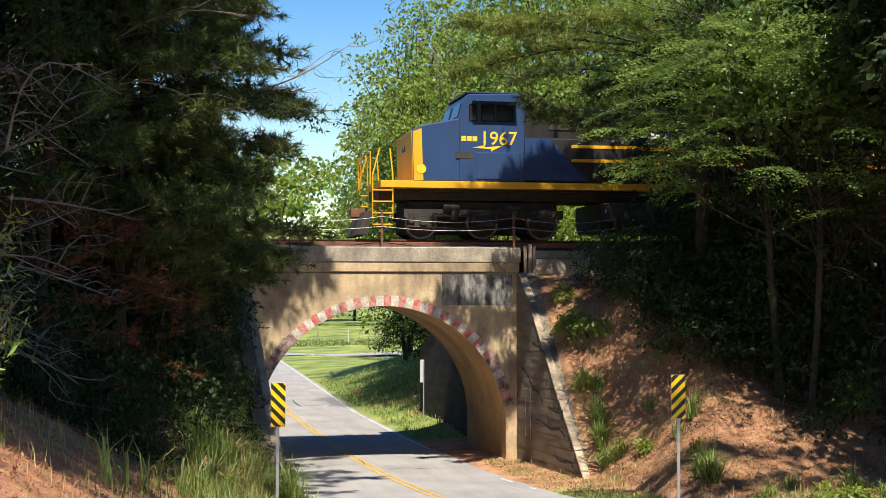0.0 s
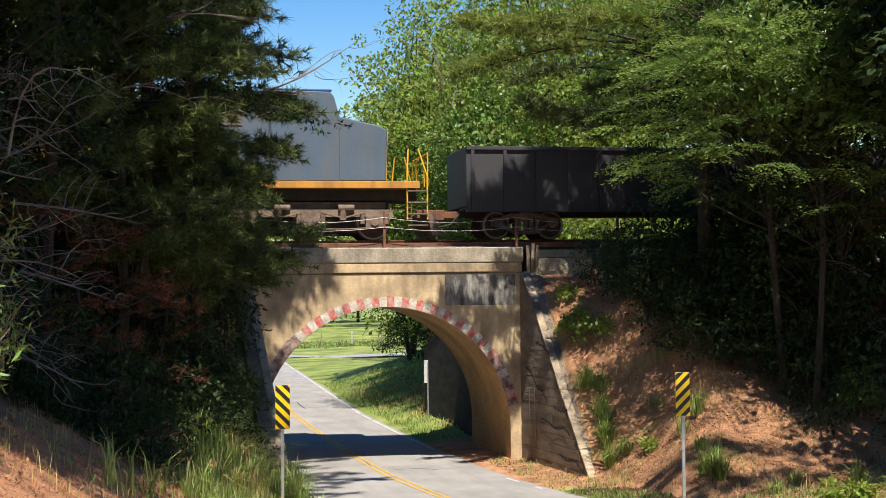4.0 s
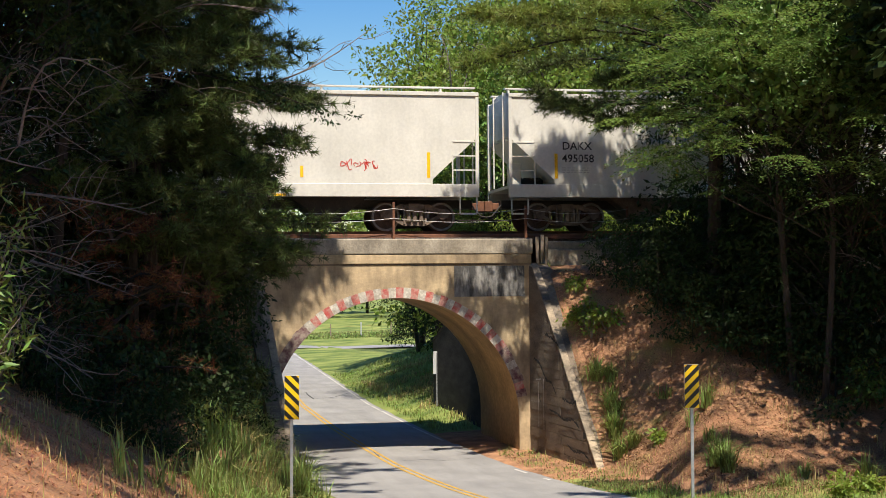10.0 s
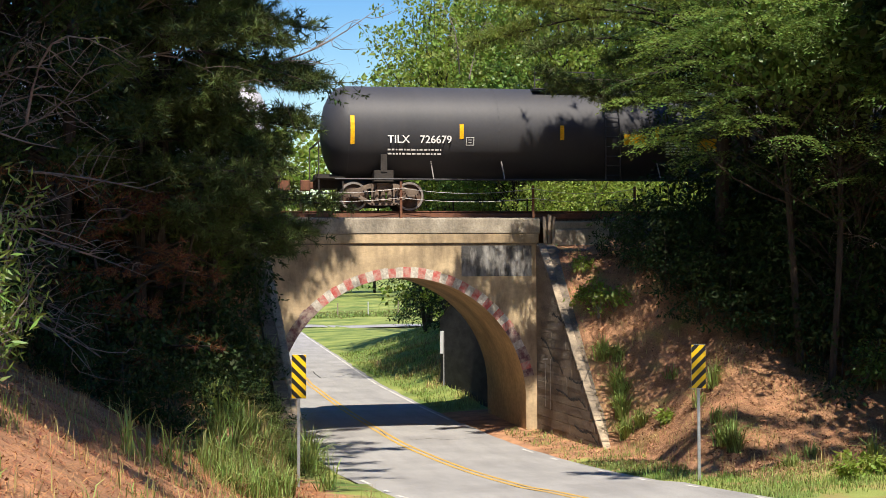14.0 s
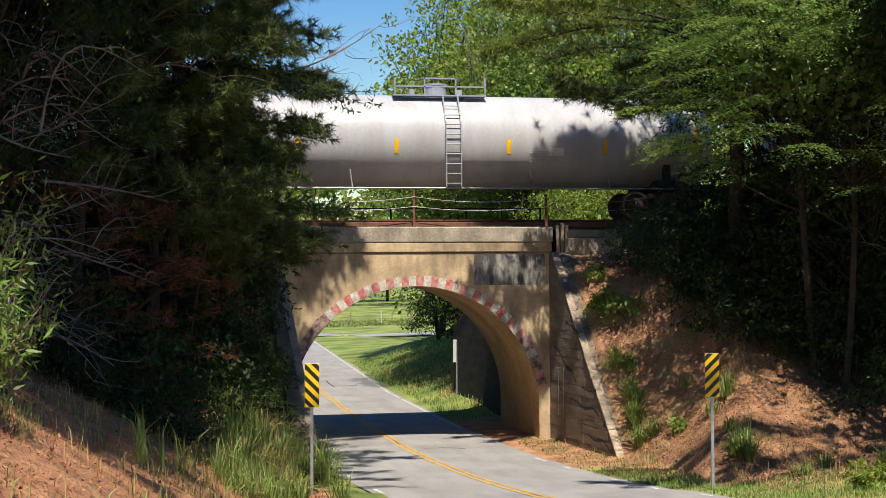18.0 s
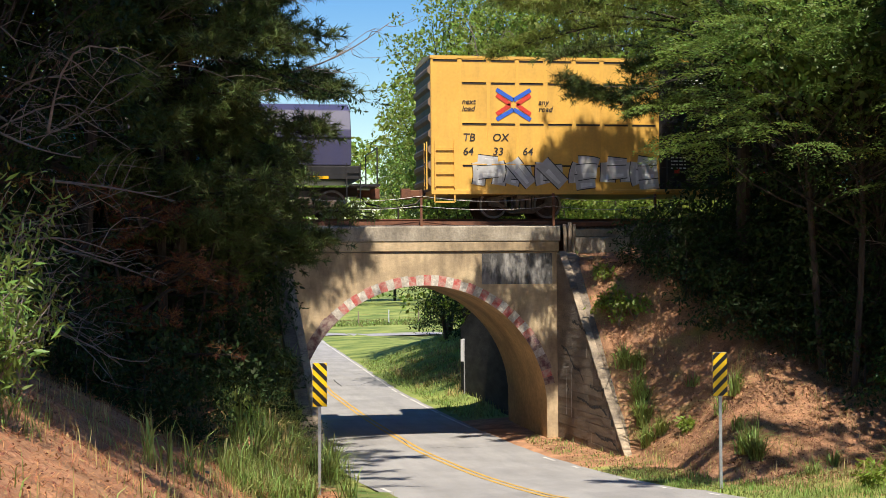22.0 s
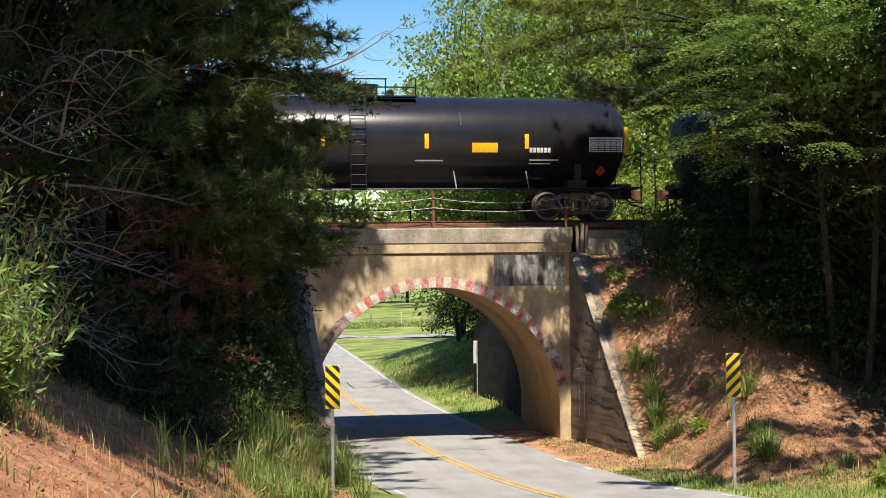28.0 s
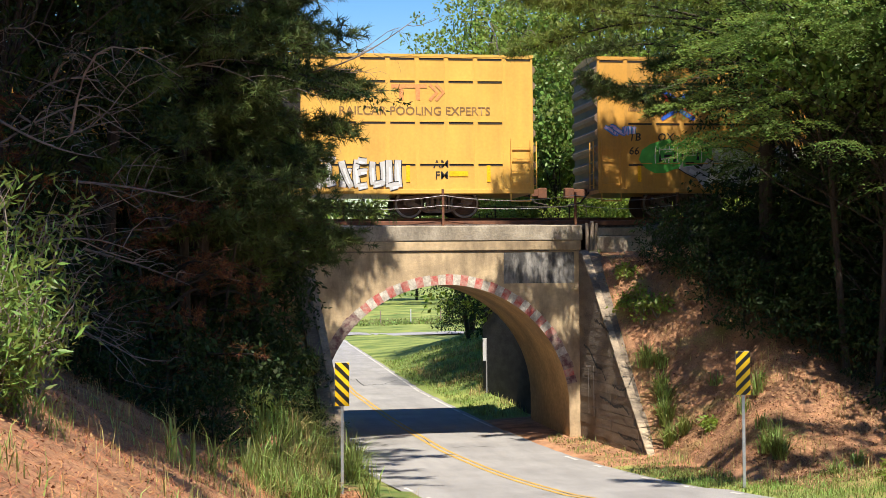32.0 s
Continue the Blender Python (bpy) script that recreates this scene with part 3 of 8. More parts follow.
for z in (6.98, 7.4):
    bm = bmesh.new()
    tube(bm, [(-5.4, DEEP - 0.2, z), (5.4, DEEP - 0.2, z)], 0.022, 6)
    part("rail", bm, BARK, back_fence)
for k, (x, w, tilt) in enumerate(((4.46, 0.10, -1.5), (4.585, 0.11, 1), (4.70, 0.09, 2.5))):
    p = thing("timber_post", "weathered grey split timber post beside the parapet", "post", pose(x, 0.1, 5.7, 0, tilt, 0), "timber posts")
    bm = bmesh.new()
    box(bm, -w / 2, w / 2, -0.05, 0.05, 0, 0.95 + 0.06 * (k % 2))
    part("plank", bm, WOOD, p, bevel=0.012)
wl = thing("retaining_kerb", "weathered concrete kerb beams beside the track", "wall")
bx("lower_beam", wl, CONCRETE_GREY, 4.83, 6.6, 0.35, 0.8, 5.75, 6.26, 0.02)
bx("upper_beam", wl, CONCRETE_GREY, 4.83, 6.45, 0.42, 0.8, 6.27, 6.52, 0.02)
wl = copy_thing(wl, Matrix.Translation((-11.3, 0, 0)))

# ---- track ----
RAILZ, TY = 6.9, 2.85
track = thing("railway_track", "single railway track with rusty rails on ballast", "track", kind="structure")
for y in (TY - 0.75, TY + 0.75):
    bm = bmesh.new()
    prof = [(-0.07, -0.17), (0.07, -0.17), (0.07, -0.155), (0.012, -0.135), (0.012, -0.05), (0.036, -0.035), (0.036, 0), (-0.036, 0), (-0.036, -0.035), (-0.012, -0.05),
            (-0.012, -0.135), (-0.07, -0.155)]
    a = [bm.verts.new((-620, y + p, RAILZ + q)) for p, q in prof]
    b = [bm.verts.new((620, y + p, RAILZ + q)) for p, q in prof]
    for i in range(len(prof)):
        j = (i + 1) % len(prof)
        bm.faces.new((a[i], a[j], b[j], b[i]))
    part("rail", bm, RUST, track)
bm = bmesh.new()
prof = [(0.6, 5.9), (0.82, 6.60), (TY - 1.1, 6.66), (TY + 1.1, 6.66), (5.2, 6.62), (5.9, 5.9)]
a = [bm.verts.new((-620, p, q)) for p, q in prof]
b = [bm.verts.new((-4.8, p, q)) for p, q in prof]
c = [bm.verts.new((4.8, p, q)) for p, q in prof]
d = [bm.verts.new((620, p, q)) for p, q in prof]
for s, e in ((a, b), (c, d)):
    for i in range(5):
        bm.faces.new((s[i], s[i + 1], e[i + 1], e[i]))
part("ballast_bed", bm, BALLAST, track)
bx("bridge_ballast", track, BALLAST, -4.8, 4.8, 0.38, DEEP - 0.38, 6.5, 6.64)
bm = bmesh.new()
box(bm, -0.11, 0.11, TY - 1.3, TY + 1.3, 6.56, 6.73)
tie_me = to_mesh("tie", bm, TIE, 0.012)
for k in range(-80, 81):
    ob = part("tie", tie_me, TIE, track)
    ob.location = (k * 0.52, 0, 0)
far = []
for k in range(-1150, 1151):
    if abs(k) > 80:
        x = k * 0.52
        far.append([(x - 0.11, TY - 1.3, 6.73), (x + 0.11, TY - 1.3, 6.73), (x + 0.11, TY + 1.3, 6.73), (x - 0.11, TY + 1.3, 6.73)])
        far.append([(x - 0.11, TY - 1.3, 6.6), (x + 0.11, TY - 1.3, 6.6), (x + 0.11, TY - 1.3, 6.73), (x - 0.11, TY - 1.3, 6.73)])
part("far_ties", quads_mesh("far_ties", np.array(far), TIE), TIE, track, kind="stuff")
# loose timber guard along the near side
bm = bmesh.new()
box(bm, -7, 6.5, 0.62, 0.82, 6.60, 6.76)
part("guard_timber", bm, RUST, track, "rust-stained timber guard beam", 0.015)


# ---- signs ----
def object_marker(m, lean=1, back=False):
    s = thing("object_marker_sign", "yellow and black striped object marker on a steel post" if not back else "bare aluminium back of an object marker on a post",
              "sign", m, "object markers at the bridge")
    bm = bmesh.new()
    box(bm, -0.03, 0.03, 0.0, 0.012, -1.0, 2.75)
    box(bm, -0.03, -0.018, 0.012, 0.04, -1.0, 2.75)
    box(bm, 0.018, 0.03, 0.012, 0.04, -1.0, 2.75)
    part("post", bm, STEEL, s)
    bm = bmesh.new()
    box(bm, -0.152, 0.152, -0.006, -0.001, 1.88, 2.80)
    pl = part("panel", bm, ALU, s, bevel=0.002)
    ob = bmesh.new()
    box(ob, -0.15, 0.15, -0.009, -0.0065, 1.885, 2.795)
    part("face", ob, SIGN_YELLOW, pl)
    for k in range(-1, 5):
        z = 1.885 + k * 0.235 + 0.03
        pts = [(-0.15, z), (0.15, z - lean * 0.30), (0.15, z - lean * 0.30 + 0.115), (-0.15, z + 0.115)]
        pts = [(x, zz + (0.30 if lean > 0 else 0)) for x, zz in pts]
        lo, hi = 1.885, 2.795
        poly = pts
        for lim, sg in ((lo, 1), (hi, -1)):
            res = []
            for i in range(len(poly)):
                p, q = poly[i], poly[(i + 1) % len(poly)]
                ip, iq = (p[1] - lim) * sg >= 0, (q[1] - lim) * sg >= 0
                if ip:
                    res.append(p)
                if ip != iq:
                    u = (lim - p[1]) / (q[1] - p[1])
                    res.append((p[0] + (q[0] - p[0]) * u, lim))
            poly = res
            if not poly:
                break
        if len(poly) > 2:
            bm = bmesh.new()
            prism(bm, poly, -0.0115, -0.0095)
            part("stripe", bm, SIGN_BLACK, pl)
    return s


object_marker(pose(-4.31, -12.85, 0.49, 0, 0.4, -6), 1)
object_marker(pose(3.99, -14.28, 0.64, 0, 0, -8), -1)
object_marker(pose(4.0, 14.6, -0.28, 0, 0, 172), 1, True)


# fence beyond the side road
fence = thing("field_fence", "thin weathered posts of a wire fence along the field", "fence")
for k in range(14):
    x, y = -6 + k * 3.1, 98 + 0.14 * k * 3.1
    bm = bmesh.new()
    cyl(bm, x, y, land(x, y) - 0.3, 0.06, 1.75, n=6)
    part("post", bm, WOOD if k % 3 else ALU, fence)
for z in (0.6, 1.1):
    bm = bmesh.new()
    tube(bm, [(-6 + k * 3.1, 98 + 0.14 * k * 3.1 - 0.07, land(-6 + k * 3.1, 98 + 0.14 * k * 3.1) + z) for k in range(14)], 0.008, 4)
    part("wire", bm, RUST, fence)


# ---- plants ----
RNG = np.random.RandomState(7)


def unit(v):
    return v / np.maximum(np.linalg.norm(v, axis=-1, keepdims=True), 1e-9)


def leaf_quads(c, d, n, length, width):
    """Pointed leaves at c along d with normal about n."""
    s = unit(np.cross(d, n))
    L, Wd = length[:, None], width[:, None]
    up = unit(np.cross(s, d))
    return np.stack([c, c + d * L * 0.45 + s * Wd * 0.5 - up * Wd * 0.12, c + d * L, c + d * L * 0.45 - s * Wd * 0.5 - up * Wd * 0.12], axis=1)


def clump_leaves(rng, centre, rad, flat, n, length, width, droop=0.3, outward=None):
    """Leaves of one spray: a flattened cloud round centre."""
    p = unit(rng.normal(size=(n, 3))) * (rng.rand(n, 1) ** 0.45) * rad
    p[:, 2] *= flat
    p[:, 2] -= 0.25 * (p[:, 0] ** 2 + p[:, 1] ** 2) / max(rad, 0.1)
    d = unit(p + rng.normal(size=(n, 3)) * rad * 0.5)
    d[:, 2] -= droop
    d = unit(d)
    nm = unit(rng.normal(size=(n, 3)) * 0.55 + np.array([0, 0, 1.0]))
    ln = length * (0.6 + 0.8 * rng.rand(n))
    return leaf_quads(centre + p, d, nm, ln, ln * width)


def limb(bm, a, b, r0, r1, rng, bend=0.12, n=5, k=5):
    a, b = Vector(a), Vector(b)
    d = (b - a).length
    pts, rad = [], []
    off = Vector(rng.normal(size=3)) * d * bend
    for i in range(n + 1):
        u = i / n
        pts.append(a.lerp(b, u) + off * math.sin(math.pi * u) + Vector((0, 0, d * 0.06)) * math.sin(math.pi * u))
        rad.append(r0 + (r1 - r0) * u)
    tube(bm, pts, rad, k, cap=False)
    return pts


def broadleaf(name, seed, height, spread_r, low, n_clumps, leaves, leaf, mat_leaf, label, clump_r=0.85, trunk_r=0.16, width=0.42, lean=(0, 0), flat=0.4, group="trees", spray=0):
    rng = np.random.RandomState(seed)
    t = thing(name, label, "tree", None, group)
    bm = bmesh.new()
    top = Vector((lean[0], lean[1], height * 0.9))
    trunk = limb(bm, (0, 0, -0.4), top, trunk_r, trunk_r * 0.25, rng, 0.04, 8, 8)
    quads = []
    for i in range(n_clumps):
        u = rng.rand() ** 0.8
        z = low + (height - low) * u
        prof = math.sin(math.pi * (0.12 + 0.80 * u)) ** 0.7
        a = rng.rand() * 2 * math.pi
        r = spread_r * prof * (0.35 + 0.65 * rng.rand() ** 0.6)
        c = np.array([lean[0] * u + r * math.cos(a), lean[1] * u + r * math.sin(a), z])
        k = max(1, min(7, int(8 * (z / height) * 0.72)))
        if i % 4 == 0:
            limb(bm, trunk[k], Vector(c), trunk_r * 0.24, 0.008, rng, 0.10, 4, 4)
        rr = clump_r * (0.6 + 0.8 * rng.rand())
        if spray:
            # a drooping branch set with small tight tufts of leaves
            d = Vector((math.cos(a + 0.5 * rng.normal()), math.sin(a + 0.5 * rng.normal()), 0.15))
            ln = clump_r * (1.2 + 1.2 * rng.rand())
            for j in range(spray):
                w = (j + rng.rand()) / spray
                side = Vector((-d.y, d.x, 0)) * rng.normal() * 0.30 * (1.15 - 0.7 * w)
                p = Vector(c) + d * ln * w + side + Vector((0, 0, -0.55 * w * w * ln + 0.10 * rng.normal()))
                quads.append(clump_leaves(rng, np.array(p), 0.26 + 0.16 * rng.rand(), 0.55, int(leaves * (0.6 + 0.8 * rng.rand())), leaf, width, 0.5))
        else:
            quads.append(clump_leaves(rng, c, rr, flat, int(leaves * (0.6 + 0.8 * rng.rand())), leaf, width))
    part("trunk", bm, BARK, t)
    part("crown", quads_mesh("crown", np.concatenate(quads), mat_leaf), mat_leaf, t)
    return t


def lumpy_tree(name, seed, height, spread_r, low, n_puffs, leaves, leaf, mat_leaf, label, puff_r=0.65, trunk_r=0.14, width=0.55, lean=(0, 0), group="trees", inner=2500):
    """A broadleaf tree whose crown is a shell of many leafy lumps over a filled inside."""
    rng = np.random.RandomState(seed)
    t = thing(name, label, "tree", None, group)
    bm = bmesh.new()
    trunk = limb(bm, (0, 0, -0.4), (lean[0], lean[1], height * 0.9), trunk_r, trunk_r * 0.25, rng, 0.04, 8, 8)
    quads = []
    mid, half = (low + height) / 2, (height - low) / 2

    def hull(v):
        lump = 1 + 0.30 * noise.noise((v[0] * 1.9 + seed, v[1] * 1.9, v[2] * 2.6)) + 0.16 * noise.noise((v[0] * 4.7, v[1] * 4.7 + seed, v[2] * 5.5))
        return np.array([v[0] * spread_r * lump, v[1] * spread_r * lump, v[2] * half * lump])
    for i in range(n_puffs):
        v = unit(rng.normal(size=3))
        f = 0.55 + 0.45 * rng.rand() ** 0.4
        c = hull(v) * f
        u = (c[2] + half) / (2 * half)
        c = c + np.array([lean[0] * u, lean[1] * u, mid])
        if i % 5 == 0:
            k = max(1, min(7, int(8 * (c[2] / height) * 0.75)))
            limb(bm, trunk[k], Vector(c), trunk_r * 0.26, 0.008, rng, 0.12, 4, 4)
        r = puff_r * (0.55 + 0.8 * rng.rand())
        m = int(leaves * (r / puff_r) ** 1.6) + 6
        p = unit(rng.normal(size=(m, 3)) + np.array([0, 0, 0.55]))
        q = p * r * (0.7 + 0.38 * rng.rand(m, 1)) * np.array([1, 1, 0.72])
        d = unit(rng.normal(size=(m, 3)) + p * 0.6 + np.array([0, 0, -0.35]))
        ln = leaf * (0.6 + 0.8 * rng.rand(m))
        quads.append(leaf_quads(c + q, d, unit(p + rng.normal(size=(m, 3)) * 0.55), ln, ln * width))
    v = unit(rng.normal(size=(inner, 3))) * (rng.rand(inner, 1) ** 0.5) * 0.72
    c = v * np.array([spread_r, spread_r, half])
    u = (c[:, 2:3] + half) / (2 * half)
    c = c + u * np.array([lean[0], lean[1], 0]) + np.array([0, 0, mid])
    ln = leaf * 2.2 * (0.6 + 0.8 * rng.rand(inner))
    quads.append(leaf_quads(c, unit(rng.normal(size=(inner, 3))), unit(rng.normal(size=(inner, 3)) + np.array([0, -0.5, 0.5])), ln, ln * 0.6))
    part("trunk", bm, BARK, t)
    part("crown", quads_mesh("crown", np.concatenate(quads), mat_leaf), mat_leaf, t)
    return t


def flat_spray(rng, c, d, length, leaf, width, droop):
    """One layered spray: a drooping twig with side twigs in a near level plane, set with small leaves."""
    d = unit(np.array(d))
    s = unit(np.cross(d, np.array([0, 0, 1.0])))
    out = []
    n = int(length / 0.10)
    tilt = rng.normal() * 0.25
    for k in range(n):
        t = (k + rng.rand()) / n
        base = c + d * length * t - np.array([0, 0, droop * length * t * t])
        tl = length * (0.16 + 0.36 * math.sin(math.pi * (0.12 + 0.8 * t))) * (0.6 + 0.6 * rng.rand())
        e = 1 if k % 2 else -1
        td = unit(d * 0.75 + s * e * 0.8 + np.array([0, 0, tilt * e + 0.12 * rng.normal() - 0.12]))
        m = int(tl / 0.036) + 2
        u = (np.arange(m) + rng.rand(m)) / m
        p = base + td * (tl * u)[:, None] + rng.normal(size=(m, 3)) * 0.025 - np.array([0, 0, 1.0]) * (0.25 * tl * u * u)[:, None]
        sd = np.where(np.arange(m) % 2 == 0, 1.0, -1.0)[:, None]
        ld = unit(td * 0.7 + np.cross(td, np.array([0, 0, 1.0])) * sd * 0.8 + rng.normal(size=(m, 3)) * 0.25 - np.array([0, 0, 0.2]))
        ln = leaf * (0.65 + 0.6 * rng.rand(m))
        out.append(leaf_quads(p, ld, unit(rng.normal(size=(m, 3)) * 0.35 + np.array([0, 0, 1.0])), ln, ln * width))
    return np.concatenate(out)


def spray_tree(name, seed, height, spread_r, low, n_sprays, leaf, mat_leaf, label, length=1.3, trunk_r=0.12, width=0.48, lean=(0, 0), group="trees", inner=2500, droop=0.35, dense=0.6):
    """A broadleaf tree of level, drooping, layered sprays round a filled inside."""
    rng = np.random.RandomState(seed)
    t = thing(name, label, "tree", None, group)
    bm = bmesh.new()
    trunk = limb(bm, (0, 0, -0.4), (lean[0], lean[1], height * 0.92), trunk_r, trunk_r * 0.25, rng, 0.04, 8, 8)
    quads = []
    for i in range(n_sprays):
        u = rng.rand() ** 0.85
        z = low + (height - low) * u
        a = rng.rand() * 2 * math.pi
        prof = math.sin(math.pi * (0.20 + 0.72 * u)) ** 0.6 * (1 + 0.28 * noise.noise((math.cos(a) * 1.7 + seed, math.sin(a) * 1.7, z * 0.55)))
        r = spread_r * prof * (0.45 + 0.5 * rng.rand() ** 0.5)
        c = np.array([lean[0] * u + r * math.cos(a), lean[1] * u + r * math.sin(a), z])
        ln = length * (0.6 + 0.8 * rng.rand())
        b = a + 0.45 * rng.normal()
        quads.append(flat_spray(rng, c, (math.cos(b), math.sin(b), 0.18), ln, leaf, width, droop))
        if i % 3 == 0:
            k = max(1, min(7, int(8 * (z / height) * 0.85)))
            limb(bm, trunk[k], Vector(c), trunk_r * 0.24, 0.008, rng, 0.10, 4, 4)
    mid, half = (low + height) / 2 + 0.3, (height - low) / 2
    v = unit(rng.normal(size=(inner, 3))) * (rng.rand(inner, 1) ** 0.45) * dense
    c = v * np.array([spread_r, spread_r, half]) + np.array([lean[0] * 0.5, lean[1] * 0.5, mid])
    ln = leaf * 2.4 * (0.6 + 0.8 * rng.rand(inner))
    quads.append(leaf_quads(c, unit(rng.normal(size=(inner, 3))), unit(rng.normal(size=(inner, 3)) + np.array([0, -0.5, 0.6])), ln, ln * 0.55))
    part("trunk", bm, BARK, t)
    part("crown", quads_mesh("crown", np.concatenate(quads), mat_leaf), mat_leaf, t)
    return t


def tufts(rng, c, d, n, length, width):
    """Starbursts of needles at the ends of pine twigs."""
    m = len(c)
    base = np.repeat(c, n, axis=0)
    ax = np.repeat(unit(d), n, axis=0)
    v = unit(ax * 0.75 + unit(rng.normal(size=(m * n, 3))) * 0.95)
    v[:, 2] -= 0.12
    v = unit(v)
    back = base - ax * rng.rand(m * n, 1) * length * 0.8
    s = unit(np.cross(v, rng.normal(size=(m * n, 3))))
    L = length * (0.7 + 0.5 * rng.rand(m * n, 1))
    return np.stack([back - s * width, back + s * width, back + v * L], axis=1)


def pine(name, seed, height, reach, low, n_branch, per, needles, label, trunk_r=0.2, mat_leaf=None, length=0.24, dead=0.0, group="trees", side=None, width=0.008, boughs=(), per_bough=60, spread=0.28):
    rng = np.random.RandomState(seed)
    t = thing(name, label, "tree", None, group)
    bm = bmesh.new()
    trunk = limb(bm, (0, 0, -0.4), (rng.normal() * 0.4, rng.normal() * 0.4, height), trunk_r, 0.03, rng, 0.02, 10, 8)
    cs, ds = [], []
    for i in range(n_branch + len(boughs)):
        u = rng.rand() ** 0.9
        z = low + (height - low) * u
        a = rng.rand() * 2 * math.pi if side is None else side[0] + (rng.rand() - 0.5) * side[1]
        r = reach * (1 - 0.75 * u) * (0.55 + 0.5 * rng.rand())
        if i >= n_branch:
            z, a, r = boughs[i - n_branch]
            u = 0.1
        a0 = Vector((0, 0, z))
        tip = Vector((r * math.cos(a), r * math.sin(a), z + r * (0.05 + 0.35 * u) - 0.25 + 0.3 * rng.normal()))
        pts = limb(bm, a0, tip, 0.05, 0.012, rng, 0.08, 6, 4)
        for j in range(per if i < n_branch else per_bough):
            w = 0.35 + 0.65 * rng.rand() ** 0.7
            k = min(int(w * 6), 5)
            q = pts[k].lerp(pts[k + 1], w * 6 - k)
            sd = Vector((rng.normal(), rng.normal(), rng.normal() * 0.5 + 0.2))
            e = q + (tip - a0).normalized() * 0.25 + sd * spread * (1.2 - 0.5 * w)
            if j % 3 == 0:
                tube(bm, [q, e], [0.012, 0.005], 3, cap=False)
            cs.append(e)
            ds.append((e - q).normalized())
    part("trunk", bm, BARK, t)
    tr = tufts(rng, np.array([tuple(v) for v in cs]), np.array([tuple(v) for v in ds]), needles, length, width)
    part("crown", quads_mesh("crown", tr, mat_leaf or NEEDLE), mat_leaf or NEEDLE, t)
    return t


def put(t, x, y, dz=0.0, rz=0.0, s=1.0):
    """Stands a tree on the ground."""
    t.matrix_basis = pose(x, y, land(x, y) + dz, 0, 0, rz) @ Matrix.Scale(s, 4)
    return t


def again(t, x, y, rz, s=1.0, label="", dz=0.0):
    c = copy_thing(t, pose(x, y, land(x, y) + dz, 0, 0, rz))
    c.scale = (s, s, s)
    return tagged(c, label)


# behind the track: sunlit broadleaf trees on both sides of the road
G_BACK = "trees behind the track"
back_a = put(lumpy_tree("broadleaf_tree", 11, 17.5, 4.4, 3.6, 310, 66, 0.165, LEAF_LIGHT, "tall sunlit green broadleaf tree behind the track", 0.72, 0.16, group=G_BACK), 8.0, 13.5)
back_b = put(lumpy_tree("broadleaf_tree", 12, 12.5, 3.6, 2.8, 220, 62, 0.155, LEAF_LIGHT, "sunlit green broadleaf tree beside the road behind the bridge", 0.66, 0.13, group=G_BACK), -7.2, 19)
for x, y, rz, s, src in ((12.8, 15.5, 40, 1.0, back_a), (5.4, 19.5, 115, 0.98, back_a), (9.8, 33.0, 250, 1.05, back_a),
                         (-7.0, 12.6, 280, 0.88, back_b), (-5.6, 31, 200, 1.1, back_b)):
    again(src, x, y, rz, s)
over_road = put(lumpy_tree("broadleaf_tree", 15, 10.5, 3.0, 5.6, 130, 58, 0.14, LEAF_MID, "green broadleaf tree with a crown over the road bank", 0.62, 0.12, lean=(-0.9, 0), group="trees over the far road bank", inner=1500), 6.9, 11.5)
for x, y, rz, s in ((6.7, 14.6, 40, 0.9), (6.9, 20.8, -30, 0.95), (6.8, 27.6, 25, 1.0), (7.2, 17.5, 20, 1.0), (7.0, 24.0, -15, 1.05), (7.4, 31.0, 10, 1.1), (7.6, 39.0, -10, 1.15), (-7.4, 24.0, 170, 1.0)):
    again(over_road, x, y, rz, s)
far_a = put(broadleaf("broadleaf_tree", 13, 17, 5.5, 1.5, 110, 38, 0.34, LEAF_LIGHT, "green tree in the wood farther off", 1.4, 0.22, width=0.6, group="trees farther off"), -13, 16)
for x, y, rz, s in ((-20, 18, 10, 1.0), (-27, 16, 60, 1.0), (23, 17, 300, 1.0), (30, 15, 160, 1.0), (15, 24, 250, 1.1), (8.6, 23, 40, 1.1), (17.5, 14, 200, 0.9),  (8.0, 41, 200, 0.9), (-8, 42, 20, 0.9), (-12, 27, 310, 1.0), (15, 52, 90, 1.1), (-13, 44, 90, 1.1), (-12.5, 62, 250, 1.2), (15, 66, 330, 1.2), (22, 40, 40, 1.1)):
    again(far_a, x, y, rz, s)
far_b = put(broadleaf("broadleaf_tree", 14, 19, 6.0, 0.8, 80, 20, 0.8, LEAF_LIGHT, "tree in the wood beyond the field", 1.9, 0.25, width=0.6, group="wood beyond the field"), -80, 150)
for k in range(44):
    again(far_b, -76 + k * 4.85 + 2.0 * math.sin(k * 2.3), 150 + 7 * (k % 3) + 9 * math.sin(k * 1.7), k * 67 % 360, 1.1 + 0.22 * math.sin(k * 3.1))
# unseen trees added beside and behind the camera to block low sky light
for x, y, rz, s in ((-26, -30, 10, 1.1), (-22, -40, 60, 1.2), (-20, -50, 130, 1.2), (-14, -57, 200, 1.2), (-6, -62, 250, 1.3), (2, -64, 310, 1.2), (9, -62, 20, 1.2), (32, -50, 80, 1.3), (26, -38, 140, 1.2), (22, -28, 190, 1.2), (21, -19, 240, 1.1), (-28, -20, 290, 1.1), (-24, -9, 350, 1.1), (26, -9, 30, 1.1)):
    again(far_a, x, y, rz, s, "unseen tree added around the near road to cut sky light")
